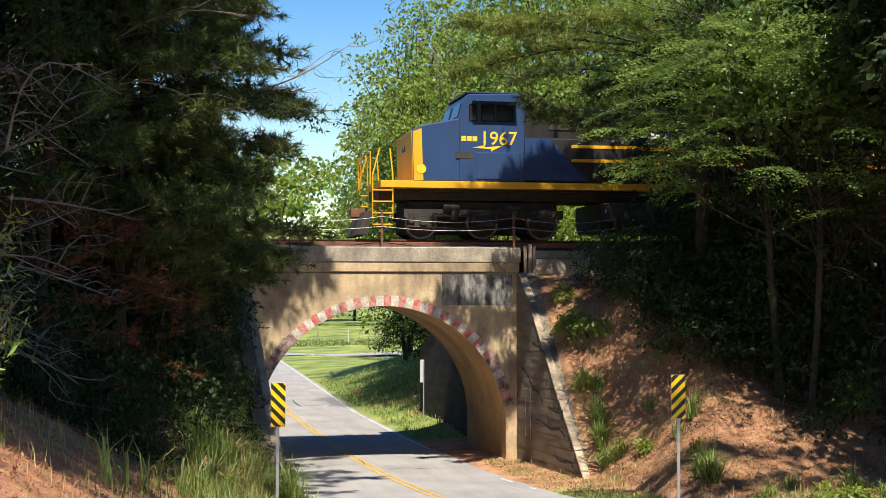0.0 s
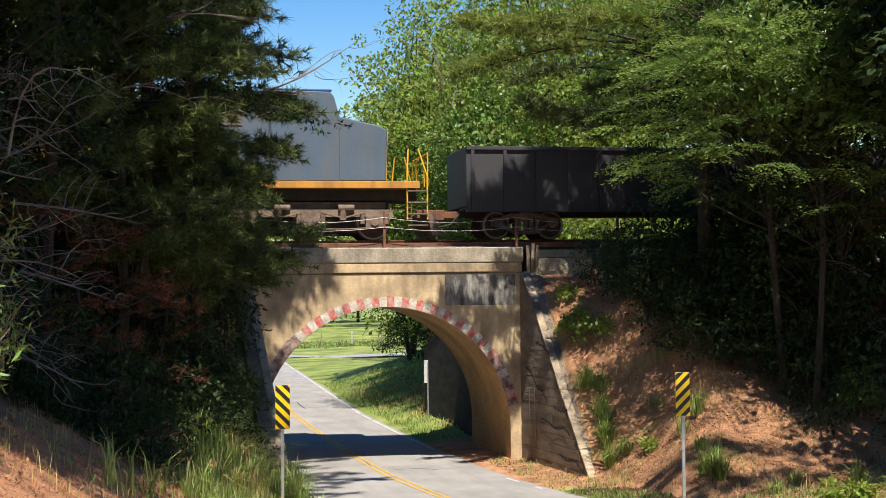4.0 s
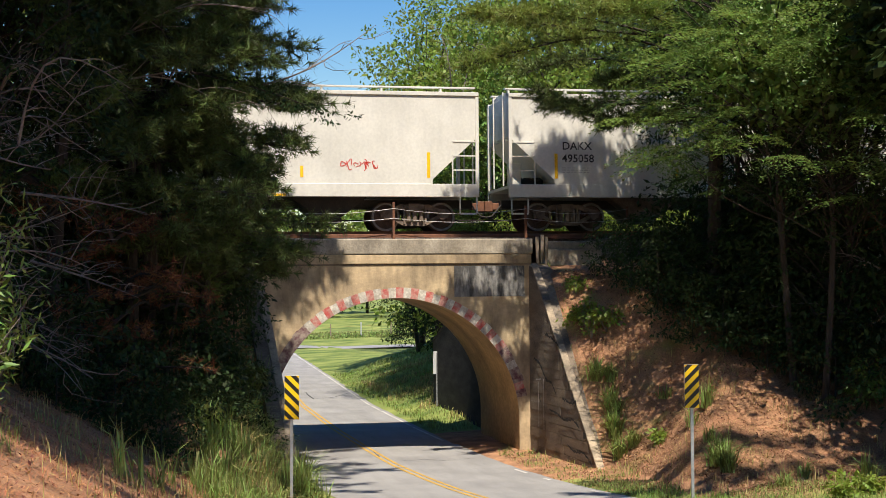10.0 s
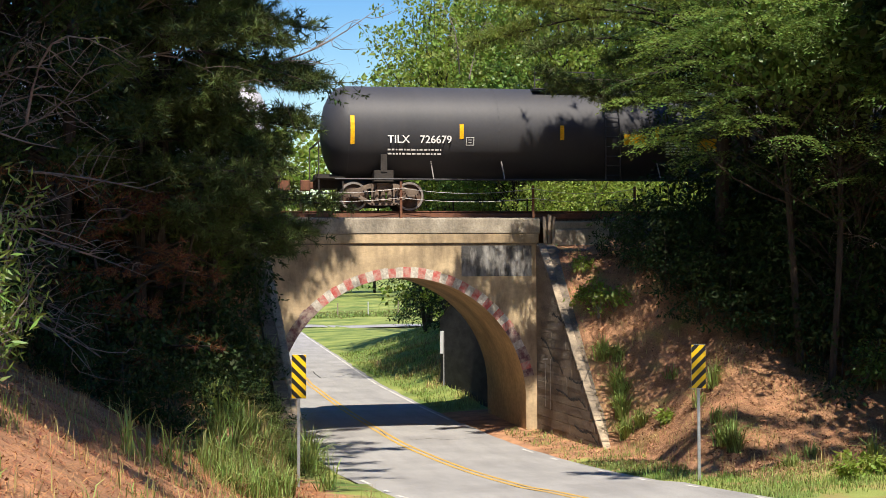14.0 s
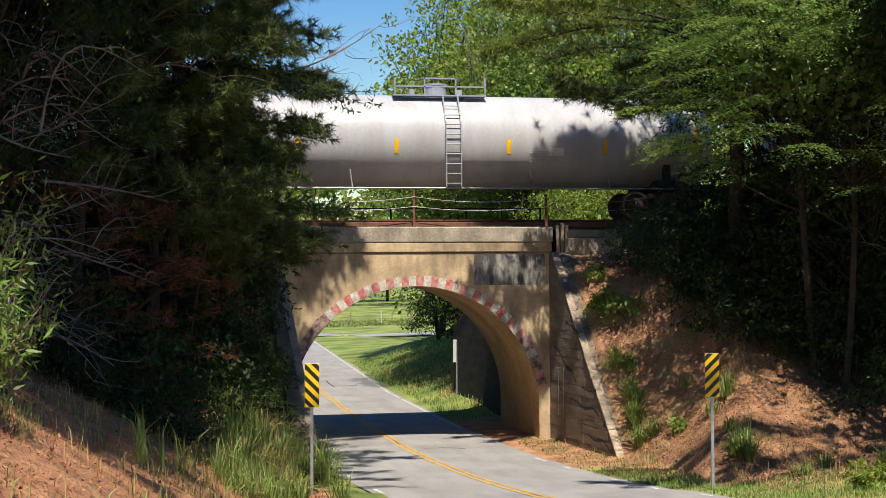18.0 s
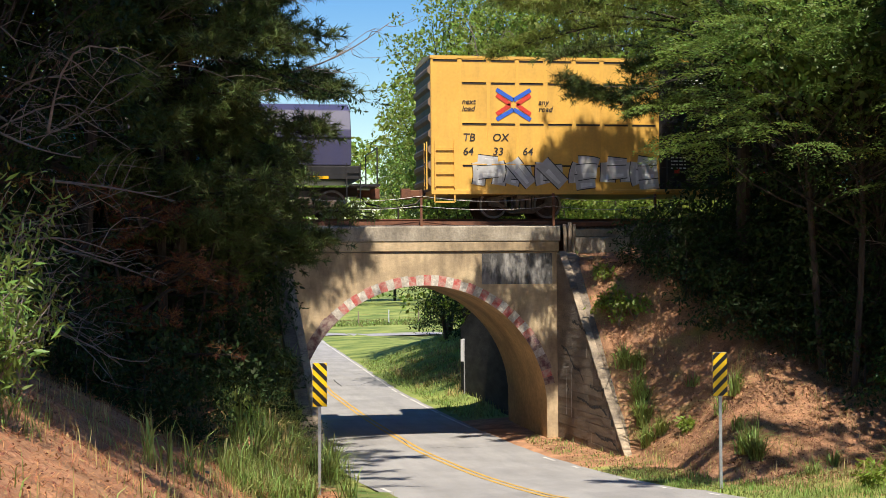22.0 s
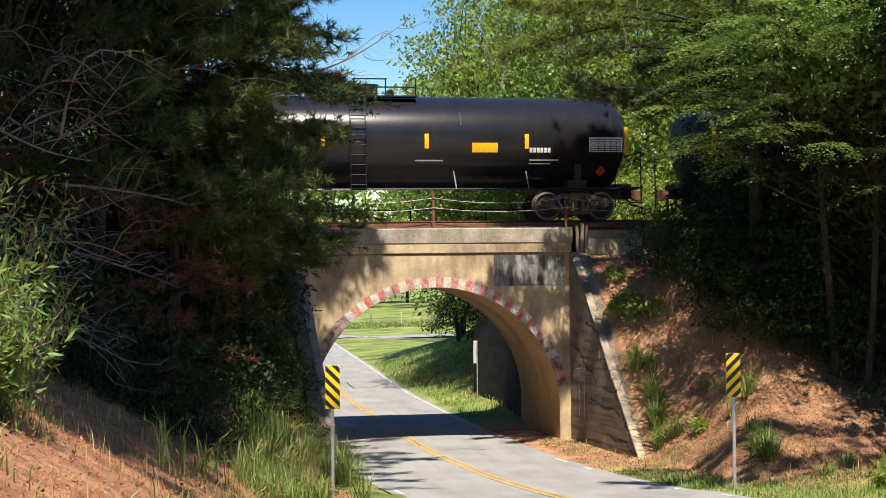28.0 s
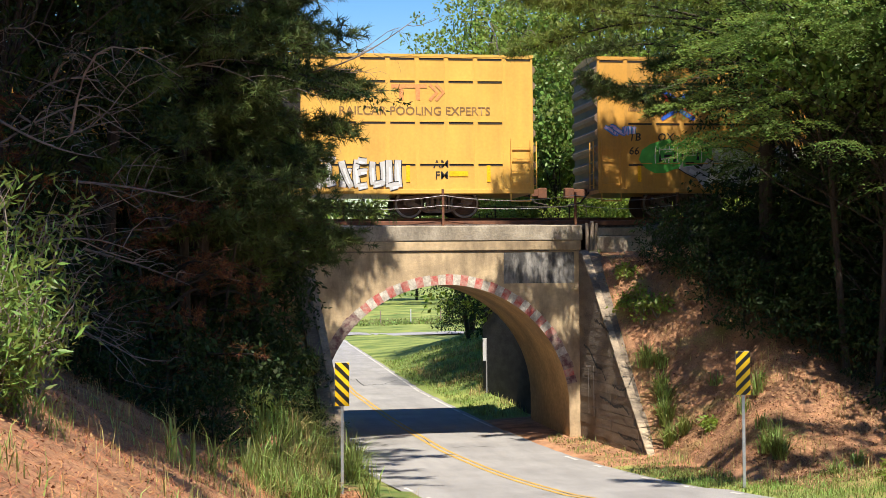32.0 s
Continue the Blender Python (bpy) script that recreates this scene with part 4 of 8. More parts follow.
shrub_a = put(broadleaf("shrub", 21, 3.4, 1.9, 0.2, 60, 90, 0.125, LEAF_LIGHT, "leafy green shrub on the far bank", 0.6, 0.05, group="shrubs behind the track"), -6.6, 8.0)
for x, y, rz, s in ((-5.6, 9.6, 100, 1.3), (-10.6, 9.0, 330, 1.4), (-8.2, 8.3, 40, 1.5), (6.4, 7.6, 220, 0.9), (8.5, 8.2, 80, 1.2), (11.5, 8.6, 10, 1.2), (-12.5, 8.4, 250, 1.2), (15, 8.4, 200, 1.3)):
    again(shrub_a, x, y, rz, s)
under_a = put(broadleaf("shrub", 22, 4.2, 2.2, 0.1, 60, 90, 0.125, LEAF_SHADED, "roadside shrub with shade-darkened leaves beyond the bridge", 0.7, 0.06, group="roadside shrubs"), 8.0, 13.5)
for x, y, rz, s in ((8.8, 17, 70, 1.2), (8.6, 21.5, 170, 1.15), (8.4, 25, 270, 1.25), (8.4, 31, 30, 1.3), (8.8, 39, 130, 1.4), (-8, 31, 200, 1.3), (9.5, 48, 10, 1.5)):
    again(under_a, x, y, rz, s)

# right side: dark wood over the bank
G_NEAR = "trees on the near bank"
right_a = put(spray_tree("broadleaf_tree", 31, 11.0, 4.0, 5.3, 185, 0.092, LEAF_MID, "large green broadleaf tree with drooping layered sprays on the bank", 1.35, 0.11, lean=(-0.7, -0.3), group=G_NEAR, inner=5000), 9.0, -8.4)
right_b = put(spray_tree("broadleaf_tree", 32, 10.6, 3.6, 5.6, 120, 0.10, LEAF_HALF_SHADE, "shaded dark green broadleaf tree on the bank", 1.3, 0.10, lean=(0.5, 0.3), group=G_NEAR, inner=3500), 12.0, -11.6)
for x, y, rz, s, src in ((13.6, -6.8, 100, 1.1, right_b), (14.2, -2.5, 310, 1.15, right_b), (9.4, -4.2, 150, 0.95, right_b), (15.6, -8.7, 60, 1.0, right_b), (9.3, -9.4, 200, 0.95, right_b)):
    again(src, x, y, rz, s)
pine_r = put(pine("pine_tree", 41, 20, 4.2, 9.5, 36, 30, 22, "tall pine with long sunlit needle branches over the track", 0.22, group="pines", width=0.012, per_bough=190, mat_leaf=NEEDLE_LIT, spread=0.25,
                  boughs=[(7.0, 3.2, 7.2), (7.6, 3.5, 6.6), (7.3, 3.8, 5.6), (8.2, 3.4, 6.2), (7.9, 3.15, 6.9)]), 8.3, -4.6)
# lower boughs, darkened in colour as if shadowed by those above
low_r = put(pine("pine_tree", 42, 13, 3.0, 8.0, 14, 30, 20, "pine with drooping branches in shade-toned needles over the track", 0.14, group="pines", width=0.011, per_bough=120, mat_leaf=NEEDLE_SHADED, spread=0.26,
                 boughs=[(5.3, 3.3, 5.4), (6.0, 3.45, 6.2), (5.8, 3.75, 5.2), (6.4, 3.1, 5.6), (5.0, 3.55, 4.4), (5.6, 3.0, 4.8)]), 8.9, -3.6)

shade_r = put(pine("pine_tree", 43, 18.5, 4.6, 8.5, 40, 30, 14, "tall pine with high limbs over the track", 0.14, group="pines", length=0.34, width=0.028, per_bough=150,
                   boughs=[(14.25 + 0.12 * k, 3.14 + 0.05 * math.sin(k * 2.4), 8.3 - 0.5 * (k % 4)) for k in range(11)]), 9.9, -6.0)

# left side: dense dark pines and broadleaf trees
pine_l = put(pine("pine_tree", 51, 17, 3.6, 2.2, 95, 24, 26, "dense dark green pine in deep shade", 0.2, group="pines"), -7.4, -7.6)
for x, y, rz, s in ((-6.9, -4.2, 150, 0.95), (-9.6, -10.5, 70, 1.05)):
    again(pine_l, x, y, rz, s)
# wood edge in needles whose colour already holds the shade
curtain = put(pine("pine_tree", 52, 14.5, 2.6, 2.6, 30, 36, 24, "dense pine with full shade-toned branches at the wood edge", 0.17, group="pines", width=0.012, mat_leaf=NEEDLE_SHADED, length=0.26, spread=0.36, per_bough=64,
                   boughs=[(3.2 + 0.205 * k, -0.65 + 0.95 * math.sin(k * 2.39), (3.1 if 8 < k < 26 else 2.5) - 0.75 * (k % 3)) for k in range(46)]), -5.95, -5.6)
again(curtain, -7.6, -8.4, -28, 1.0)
# unseen crowns set above the view to keep sun off wood and bank
canopy = put(broadleaf("broadleaf_tree", 34, 17.5, 4.8, 8.5, 165, 50, 0.39, LEAF_SHADED, "tall unseen tree whose dense dark crown shades the wood", 1.1, 0.2, width=0.6, lean=(2.4, 0), group="tall crowns over the wood"), -12.9, -21.5)
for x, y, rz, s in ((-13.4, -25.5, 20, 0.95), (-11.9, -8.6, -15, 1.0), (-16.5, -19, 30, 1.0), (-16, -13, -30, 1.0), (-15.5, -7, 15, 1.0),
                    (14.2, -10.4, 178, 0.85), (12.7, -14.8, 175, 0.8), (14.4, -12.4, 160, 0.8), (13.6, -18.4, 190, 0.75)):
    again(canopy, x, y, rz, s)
# filler trees that stay dark in sun: shade is in the leaf colour
fill_l = put(broadleaf("broadleaf_tree", 33, 13, 4.0, 1.8, 230, 48, 0.22, LEAF_SHADED, "dense broadleaf tree in leaves darkened for deep shade", 0.95, 0.18, width=0.38, group="dark trees by the road"), -9.2, -5.4)
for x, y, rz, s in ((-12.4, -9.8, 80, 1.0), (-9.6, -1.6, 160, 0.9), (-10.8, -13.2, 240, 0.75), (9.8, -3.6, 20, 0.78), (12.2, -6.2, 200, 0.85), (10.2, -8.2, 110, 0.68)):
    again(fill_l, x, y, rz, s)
# tall pines whose crowns stand above the view and shade road and wood
tall = put(pine("pine_tree", 61, 24, 6.6, 11.0, 85, 26, 12, "tall pine with a high spreading crown beside the road", 0.24, group="pines", length=0.36, width=0.03, per_bough=50,
                boughs=[(14 + 1.1 * k, -0.35 + 0.1 * k, 8.2 - 0.35 * (k % 4)) for k in range(8)]), -11.2, -18.6, s=1.05)
for x, y, rz, s in ((-12.6, -25.5, 20, 1.05), (14.4, -16.5, 250, 1.0)):
    again(tall, x, y, rz, s)
shade = put(pine("pine_tree", 62, 20.5, 4.2, 10.5, 60, 30, 14, "tall dark pine leaning over the bridge", 0.22, group="pines", length=0.34, width=0.028, per_bough=90,
                 boughs=[(12.0, 0.1, 4.8), (12.5, 0.0, 5.2), (13.0, 0.1, 4.9), (11.5, 0.2, 4.3), (13.5, -0.1, 3.6), (11.0, 0.1, 3.4), (14.4, 0.2, 4.0), (10.6, 0.0, 3.0), (15.2, 0.1, 5.0)]), -7.4, -6.0)
over = put(pine("pine_tree", 64, 21, 4.0, 11.0, 40, 26, 14, "tall pine with long limbs reaching over the road", 0.17, group="pines", length=0.34, width=0.028, per_bough=70,
                boughs=[(14 + 0.8 * k, -0.5 + 0.13 * k, 10.2 - 0.7 * (k % 3)) for k in range(9)]), -11.6, -14.8)
again(over, 10.8, -22.0, 180, 0.9)
bank = put(pine("pine_tree", 65, 17, 3.5, 9.0, 30, 24, 14, "tall pine with level limbs over the near bank", 0.18, group="pines", length=0.34, width=0.028, per_bough=80,
                boughs=[(13.0 + 0.3 * k, -0.45 + 0.1 * k, 6.6 - 0.5 * (k % 3)) for k in range(11)]), -13.9, -29.2)
again(bank, -13.9, -32.6, 8, 1.0)
dead = put(pine("dead_pine_sapling", 63, 5.2, 2.4, 1.4, 22, 14, 16, "dead reddish brown pine sapling in the dark wood", 0.05, NEEDLE_DEAD, 0.2, group="dead saplings"), -8.0, -10.4)
for x, y, rz, s in ((-9.2, -13.4, 90, 0.8), (-7.0, -8.6, 200, 0.9), (-11.2, -15.2, 300, 0.8), (12.2, -8.2, 30, 0.9)):
    again(dead, x, y, rz, s)
# undergrowth in shade-darkened leaves that hides the foot of the wood
low_a = put(broadleaf("shrub", 23, 3.6, 2.0, 0.0, 56, 26, 0.22, LEAF_SHADED, "undergrowth shrub with shade-darkened leaves at the foot of the wood", 0.65, 0.05, group="undergrowth shrubs"), -6.3, -4.2)
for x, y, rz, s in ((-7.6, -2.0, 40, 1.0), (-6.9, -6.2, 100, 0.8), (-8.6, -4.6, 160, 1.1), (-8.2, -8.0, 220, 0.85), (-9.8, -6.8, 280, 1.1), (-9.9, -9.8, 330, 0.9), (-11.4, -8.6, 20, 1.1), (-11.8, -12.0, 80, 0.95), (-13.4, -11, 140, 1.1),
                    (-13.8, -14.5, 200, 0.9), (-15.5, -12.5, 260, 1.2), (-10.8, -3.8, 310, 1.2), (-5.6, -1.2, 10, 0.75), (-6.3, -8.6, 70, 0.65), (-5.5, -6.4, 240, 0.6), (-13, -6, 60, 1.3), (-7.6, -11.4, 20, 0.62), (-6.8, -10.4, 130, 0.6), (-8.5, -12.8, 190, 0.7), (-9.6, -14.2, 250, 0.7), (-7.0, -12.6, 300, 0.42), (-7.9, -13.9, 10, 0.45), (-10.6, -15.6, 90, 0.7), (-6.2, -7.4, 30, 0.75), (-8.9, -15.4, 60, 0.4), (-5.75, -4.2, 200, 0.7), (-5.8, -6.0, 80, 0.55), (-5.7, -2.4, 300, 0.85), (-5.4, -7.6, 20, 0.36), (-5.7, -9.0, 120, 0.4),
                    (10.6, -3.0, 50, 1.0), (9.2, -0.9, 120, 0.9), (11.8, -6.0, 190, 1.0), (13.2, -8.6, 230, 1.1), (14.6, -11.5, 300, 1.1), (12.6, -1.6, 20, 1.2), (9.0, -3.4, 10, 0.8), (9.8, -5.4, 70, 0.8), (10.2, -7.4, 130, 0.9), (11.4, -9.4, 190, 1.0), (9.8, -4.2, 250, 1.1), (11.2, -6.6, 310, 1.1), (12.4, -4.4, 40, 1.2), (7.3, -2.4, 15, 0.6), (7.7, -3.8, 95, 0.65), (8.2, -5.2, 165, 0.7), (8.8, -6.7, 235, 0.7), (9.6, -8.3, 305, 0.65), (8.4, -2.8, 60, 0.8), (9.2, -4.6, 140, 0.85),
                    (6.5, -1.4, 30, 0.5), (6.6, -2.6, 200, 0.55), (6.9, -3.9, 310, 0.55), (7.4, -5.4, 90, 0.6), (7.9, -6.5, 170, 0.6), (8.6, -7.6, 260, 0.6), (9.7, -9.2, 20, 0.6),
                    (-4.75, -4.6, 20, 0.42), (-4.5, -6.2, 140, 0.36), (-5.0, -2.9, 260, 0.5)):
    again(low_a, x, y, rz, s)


# ---- small growth ----
def blades(rng, pts, h0, h1, w, lean=0.5):
    n = len(pts)
    a = rng.rand(n) * 2 * math.pi
    d = np.stack([np.cos(a), np.sin(a), np.zeros(n)], 1)
    s = np.stack([-np.sin(a), np.cos(a), np.zeros(n)], 1)
    h = (h0 + (h1 - h0) * rng.rand(n) ** 1.5)[:, None]
    k = (lean * rng.rand(n) ** 1.2)[:, None]
    up = np.array([0, 0, 1.0])
    m = pts + up * h * 0.6 + d * h * k * 0.35
    t = pts + up * h * (1 - 0.35 * k) + d * h * k
    ww = w * (0.6 + 0.8 * rng.rand(n))[:, None]
    lowq = np.stack([pts - s * ww, pts + s * ww, m + s * ww * 0.8, m - s * ww * 0.8], 1)
    topq = np.stack([m - s * ww * 0.8, m + s * ww * 0.8, t + s * ww * 0.1, t - s * ww * 0.1], 1)
    return np.concatenate([lowq, topq])


def scatter(rng, n, x0, x1, y0, y1, keep=None):
    out = []
    while len(out) < n:
        x, y = rng.uniform(x0, x1), rng.uniform(y0, y1)
        if keep is None or keep(x, y):
            out.append((x, y, land(x, y) - 0.02))
    return np.array(out)


def patch(name, label, n, x0, x1, y0, y1, h0, h1, w, m, seed, keep=None, lean=0.5, kind="stuff", category="grass"):
    rng = np.random.RandomState(seed)
    pts = scatter(rng, n, x0, x1, y0, y1, keep)
    return tagged(new(name, quads_mesh(name, blades(rng, pts, h0, h1, w, lean), m)), label, category, kind=kind)


def off_road(x, y):
    return abs(x - road_x(y)) > 3.15


def clumpy(f, cut):
    return lambda x, y: off_road(x, y) and noise.noise((x * f, y * f, 7)) > cut


patch("tall_grass", "tall green grass round the sign beside the road", 2800, -6.4, -3.2, -17, -5, 0.3, 0.9, 0.008, GRASS, 1, lambda x, y: off_road(x, y) and (y > -10 or x < -4.5) and noise.noise((x * 0.8, y * 0.8, 2)) > -0.15)
patch("dry_grass", "dry straw-coloured grass on the near bank", 1300, -9.4, -3.0, -32, -12, 0.15, 0.5, 0.006, DRY_GRASS, 2, clumpy(0.6, 0.0), 0.9)
patch("bank_grass", "thin green grass on the pine straw", 1700, -10.5, -3.2, -32, -17, 0.10, 0.40, 0.007, GRASS, 3, clumpy(0.7, 0.12), 0.9)
patch("verge_grass", "short green grass along the road edge", 6000, 2.9, 9.5, -18, -9, 0.06, 0.22, 0.008, GRASS, 4, lambda x, y: off_road(x, y) and turf_amount(x, y) > 0.25 + 0.3 * noise.noise((x, y, 0)), 0.9)
patch("slope_weeds", "scattered dry weeds on the pine straw slope", 2600, 4.6, 12, -14, -1, 0.08, 0.4, 0.007, DRY_GRASS, 5, clumpy(0.9, 0.05), 0.9)
patch("field_grass", "green grass beyond the bridge", 16000, 2.4, 9, 6.5, 42, 0.06, 0.26, 0.014, GRASS, 6, lambda x, y: x > road_x(y) + 3.15, 0.8)
patch("hedge_grass", "tall rough grass along the field fence", 6000, -8, 26, 99, 106, 0.15, 0.5, 0.06, GRASS, 8, off_road, 0.8)


def tussock(x, y, n, size, seed, label="clump of long arching green grass blades", m=None):
    rng = np.random.RandomState(seed)
    pts = np.array([[rng.normal() * 0.07, rng.normal() * 0.07, -0.03] for _ in range(n)])
    ob = new("grass_tussock", quads_mesh("grass_tussock", blades(rng, pts, size * 0.5, size, 0.015, 1.45), m or GRASS))
    ob.location = (x, y, land(x, y))
    return tagged(ob, label, "grass", "grass tussocks")


for k, (x, y, n, size) in enumerate(((-5.68, -12.4, 110, 1.6), (-5.4, -12.9, 70, 1.4), (-7.6, -20.7, 16, 1.2), (-7.35, -20.3, 14, 1.1), (-7.0, -19.6, 14, 1.0), (-6.9, -17.0, 16, 1.2), (-6.3, -15.4, 18, 1.2), (-6.0, -13.6, 30, 1.3), (-3.7, -13.4, 22, 0.9), (-4.0, -14.2, 20, 0.8), (5.64, -12.1, 130, 0.95), (5.5, -11.7, 80, 0.8), (5.85, -11.4, 60, 0.8), (6.54, -8.6, 70, 1.0), (6.1, -8.7, 30, 0.7), (6.4, -5.9, 30, 0.5),
                                     (8.57, -13.1, 110, 0.95), (5.07, -5.6, 170, 1.05), (5.2, -5.2, 140, 1.0), (5.0, -6.2, 120, 0.9), (5.3, -6.5, 90, 0.8), (5.02, -4.1, 150, 0.9), (5.35, -4.4, 100, 0.7), (5.2, -4.8, 70, 0.8), (5.9, -10.5, 40, 0.6), (7.4, -12.4, 50, 0.6), (-5.7, -16.5, 44, 0.95), (-5.45, -16.1, 30, 0.9), (-5.2, -14.2, 60, 0.9),
                                     (6.1, -14.1, 50, 0.6), (8.2, -15.4, 60, 0.6))):
    tussock(x, y, n, size, 100 + k)


rng_t = np.random.RandomState(91)
for k in range(120):
    x, y = rng_t.uniform(-6.1, -3.6), rng_t.uniform(-17.5, -4.5)
    if off_road(x - 0.25, y) and off_road(x + 0.35, y) and (y > -10.5 or x < -4.75) and (y > -14 or noise.noise((x, y, 4)) > 0.1):
        tussock(x, y, 75, rng_t.uniform(0.7, 1.3) * (0.75 if y < -13 else 1.0), 500 + k, "tussock of long green and straw-coloured grass", GRASS if k % 4 else DRY_GRASS)


for k in range(12):
    tussock(rng_t.uniform(-5.2, -4.3), rng_t.uniform(-8.0, -3.6), 90, rng_t.uniform(1.1, 1.5), 700 + k, "tussock of long green grass against the wing wall")


def weed(x, y, size, seed, m=None, n=260, label="bushy bright green weed on the slope"):
    rng = np.random.RandomState(seed)
    q = [clump_leaves(rng, np.array([rng.normal() * size * 0.4, rng.normal() * size * 0.3, size * (0.25 + 0.6 * rng.rand())]), size * 0.45, 0.6, n // 6, 0.14, 0.5) for _ in range(6)]
    t = thing("weed", label, "plant", pose(x, y, land(x, y)), "weeds on the slope")
    bm = bmesh.new()
    for k in range(6):
        tube(bm, [(0, 0, -0.05), (rng.normal() * size * 0.3, rng.normal() * size * 0.25, size * 0.7)], [0.012, 0.005], 4, cap=False)
    part("stem", bm, TWIG, t, kind="stuff")
    part("foliage", quads_mesh("foliage", np.concatenate(q), m or LEAF_LIGHT), m or LEAF_LIGHT, t)


for k, (x, y, s) in enumerate(((5.2, -3.1, 0.85), (5.6, -3.3, 0.7), (5.35, -2.7, 0.7), (5.15, -1.8, 0.5), (5.0, -2.4, 0.45), (5.6, -7.6, 0.3), (7.9, -13.4, 0.35), (9.3, -13.8, 0.4), (7.2, -15.8, 0.4), (6.5, -16.2, 0.35), (8.6, -16.6, 0.45))):
    weed(x, y, s, 200 + k)
weed(10.2, -9.4, 1.3, 230, LEAF_MID, 700, "leafy green bush at the edge of the wood")
weed(11.0, -11.0, 1.5, 231, LEAF_SHADED, 800, "leafy dark bush at the edge of the wood")


def needles_on_ground(name, label, n, x0, x1, y0, y1, seed, keep=None, m=None):
    rng = np.random.RandomState(seed)
    p = scatter(rng, n, x0, x1, y0, y1, keep)
    a = rng.rand(n) * 2 * math.pi
    d = np.stack([np.cos(a), np.sin(a), rng.normal(size=n) * 0.25], 1) * (0.05 + 0.08 * rng.rand(n))[:, None]
    s = np.stack([-np.sin(a), np.cos(a), np.zeros(n)], 1) * 0.0035
    p[:, 2] += 0.03 + 0.05 * rng.rand(n)
    tagged(new(name, quads_mesh(name, np.stack([p - d - s, p - d + s, p + d + s, p + d - s], 1), m or STRAW)), label, "pine straw", kind="stuff")


needles_on_ground("pine_straw", "fallen reddish pine straw", 34000, -12, -4, -34, -12, 9, off_road)
needles_on_ground("pine_straw", "fallen bleached pine straw on the slope", 30000, 4.9, 11, -16, -0.5, 10, off_road, STRAW_PALE)


def leaf_litter(name, label, n, x0, x1, y0, y1, seed, keep=None):
    rng = np.random.RandomState(seed)
    p = scatter(rng, n, x0, x1, y0, y1, keep)
    p[:, 2] += 0.035 + 0.03 * rng.rand(n)
    d = unit(np.stack([rng.normal(size=n), rng.normal(size=n), 0.45 * rng.normal(size=n)], 1))
    ln = 0.03 + 0.05 * rng.rand(n) ** 2
    q = leaf_quads(p, d, unit(rng.normal(size=(n, 3)) * 0.4 + np.array([0, 0, 1.0])), ln, ln * 0.6)
    tagged(new(name, quads_mesh(name, q, LITTER)), label, "leaf litter", kind="stuff")


leaf_litter("leaf_litter", "dry brown leaf litter on the slope", 30000, 4.9, 10, -15, -0.5, 12, off_road)
leaf_litter("leaf_litter", "dry brown leaf litter on the near bank", 7000, -11, -4.2, -33, -11, 13, off_road)
leaf_litter("leaf_litter", "fallen leaves and debris along the road edge", 3500, 2.95, 5.0, -12, 0, 14, lambda x, y: abs(x - road_x(y)) > 2.95)
patch("edge_weeds", "low weeds along the road edge by the wing wall", 1500, 3.0, 4.9, -11, 0.3, 0.04, 0.2, 0.008, GRASS, 15, lambda x, y: abs(x - road_x(y)) > 3.0 and noise.noise((x * 1.4, y * 1.4, 5)) > -0.05, 0.9)
patch("bank_rough_grass", "rough straw and green grass on the bank beyond the bridge", 5000, 2.6, 8, 7, 34, 0.12, 0.4, 0.014, DRY_GRASS, 16, lambda x, y: x > road_x(y) + 3.9 and noise.noise((x * 0.5, y * 0.35, 5)) > 0.0, 0.9)


def bare_branch(x, y, z, dx, dy, dz, seed, m=None):
    """A dead forked branch reaching out of the wood."""
    rng = np.random.RandomState(seed)
    t = thing("bare_branch", "dead bare grey branch reaching out of the dark wood", "branch", pose(x, y, z), "bare branches")
    bm = bmesh.new()
    main = limb(bm, (0, 0, 0), (dx, dy, dz), 0.03, 0.006, rng, 0.15, 7, 5)
    for k in range(9):
        q = main[1 + k % 6]
        e = q + Vector((dx * rng.uniform(0.1, 0.45), rng.normal() * 0.3, rng.normal() * 0.45))
        sub = limb(bm, q, e, 0.011, 0.003, rng, 0.2, 4, 4)
        limb(bm, sub[2], sub[2] + Vector((dx * rng.uniform(0.05, 0.2), rng.normal() * 0.2, rng.normal() * 0.25)), 0.005, 0.002, rng, 0.2, 3, 3)
    part("branchwork", bm, m or TWIG, t, kind="stuff")


for k, v in enumerate(((-12.2, -16, 6.2, 3.4, -1, -0.6), (-12.0, -16.5, 5.2, 3.8, -0.8, 0.3), (-11.6, -15, 7.2, 3.0, -1, 0.7), (-11.0, -15.5, 4.2, 2.8, -0.5, -0.7), (-12.4, -17, 4.6, 3.2, -0.6, 0.9), (-10.8, -14.6, 8.4, 2.6, -0.6, 0.9),
                       (-8.2, -9.5, 10.6, 3.6, -0.2, 0.9), (-8.4, -9.2, 9.4, 3.6, 0.2, -0.4), (9.4, -4.0, 11.0, -4.4, -0.3, -0.9), (9.4, -3.8, 10.6, -3.6, -0.4, -0.1), (11.5, -8.5, 5.4, -2.0, -0.8, 0.5), (12.5, -9.2, 4.4, -1.6, -0.6, -0.7), (-4.4, -6.4, 10.3, 2.9, 0.0, 1.6), (4.2, 12.0, 12.6, -0.8, 0.0, 2.8), (4.6, 12.2, 12.4, 0.9, 0.0, 2.6),
                       (9.6, -4.6, 6.0, -2.2, -0.8, -0.9), (10.4, -6.4, 5.0, -2.2, -0.9, -0.6), (10.8, -7.4, 4.2, -2.0, -0.8, 0.4), (9.0, -4.0, 5.2, -1.6, -0.6, -0.8))):
    bare_branch(*v, 300 + k)
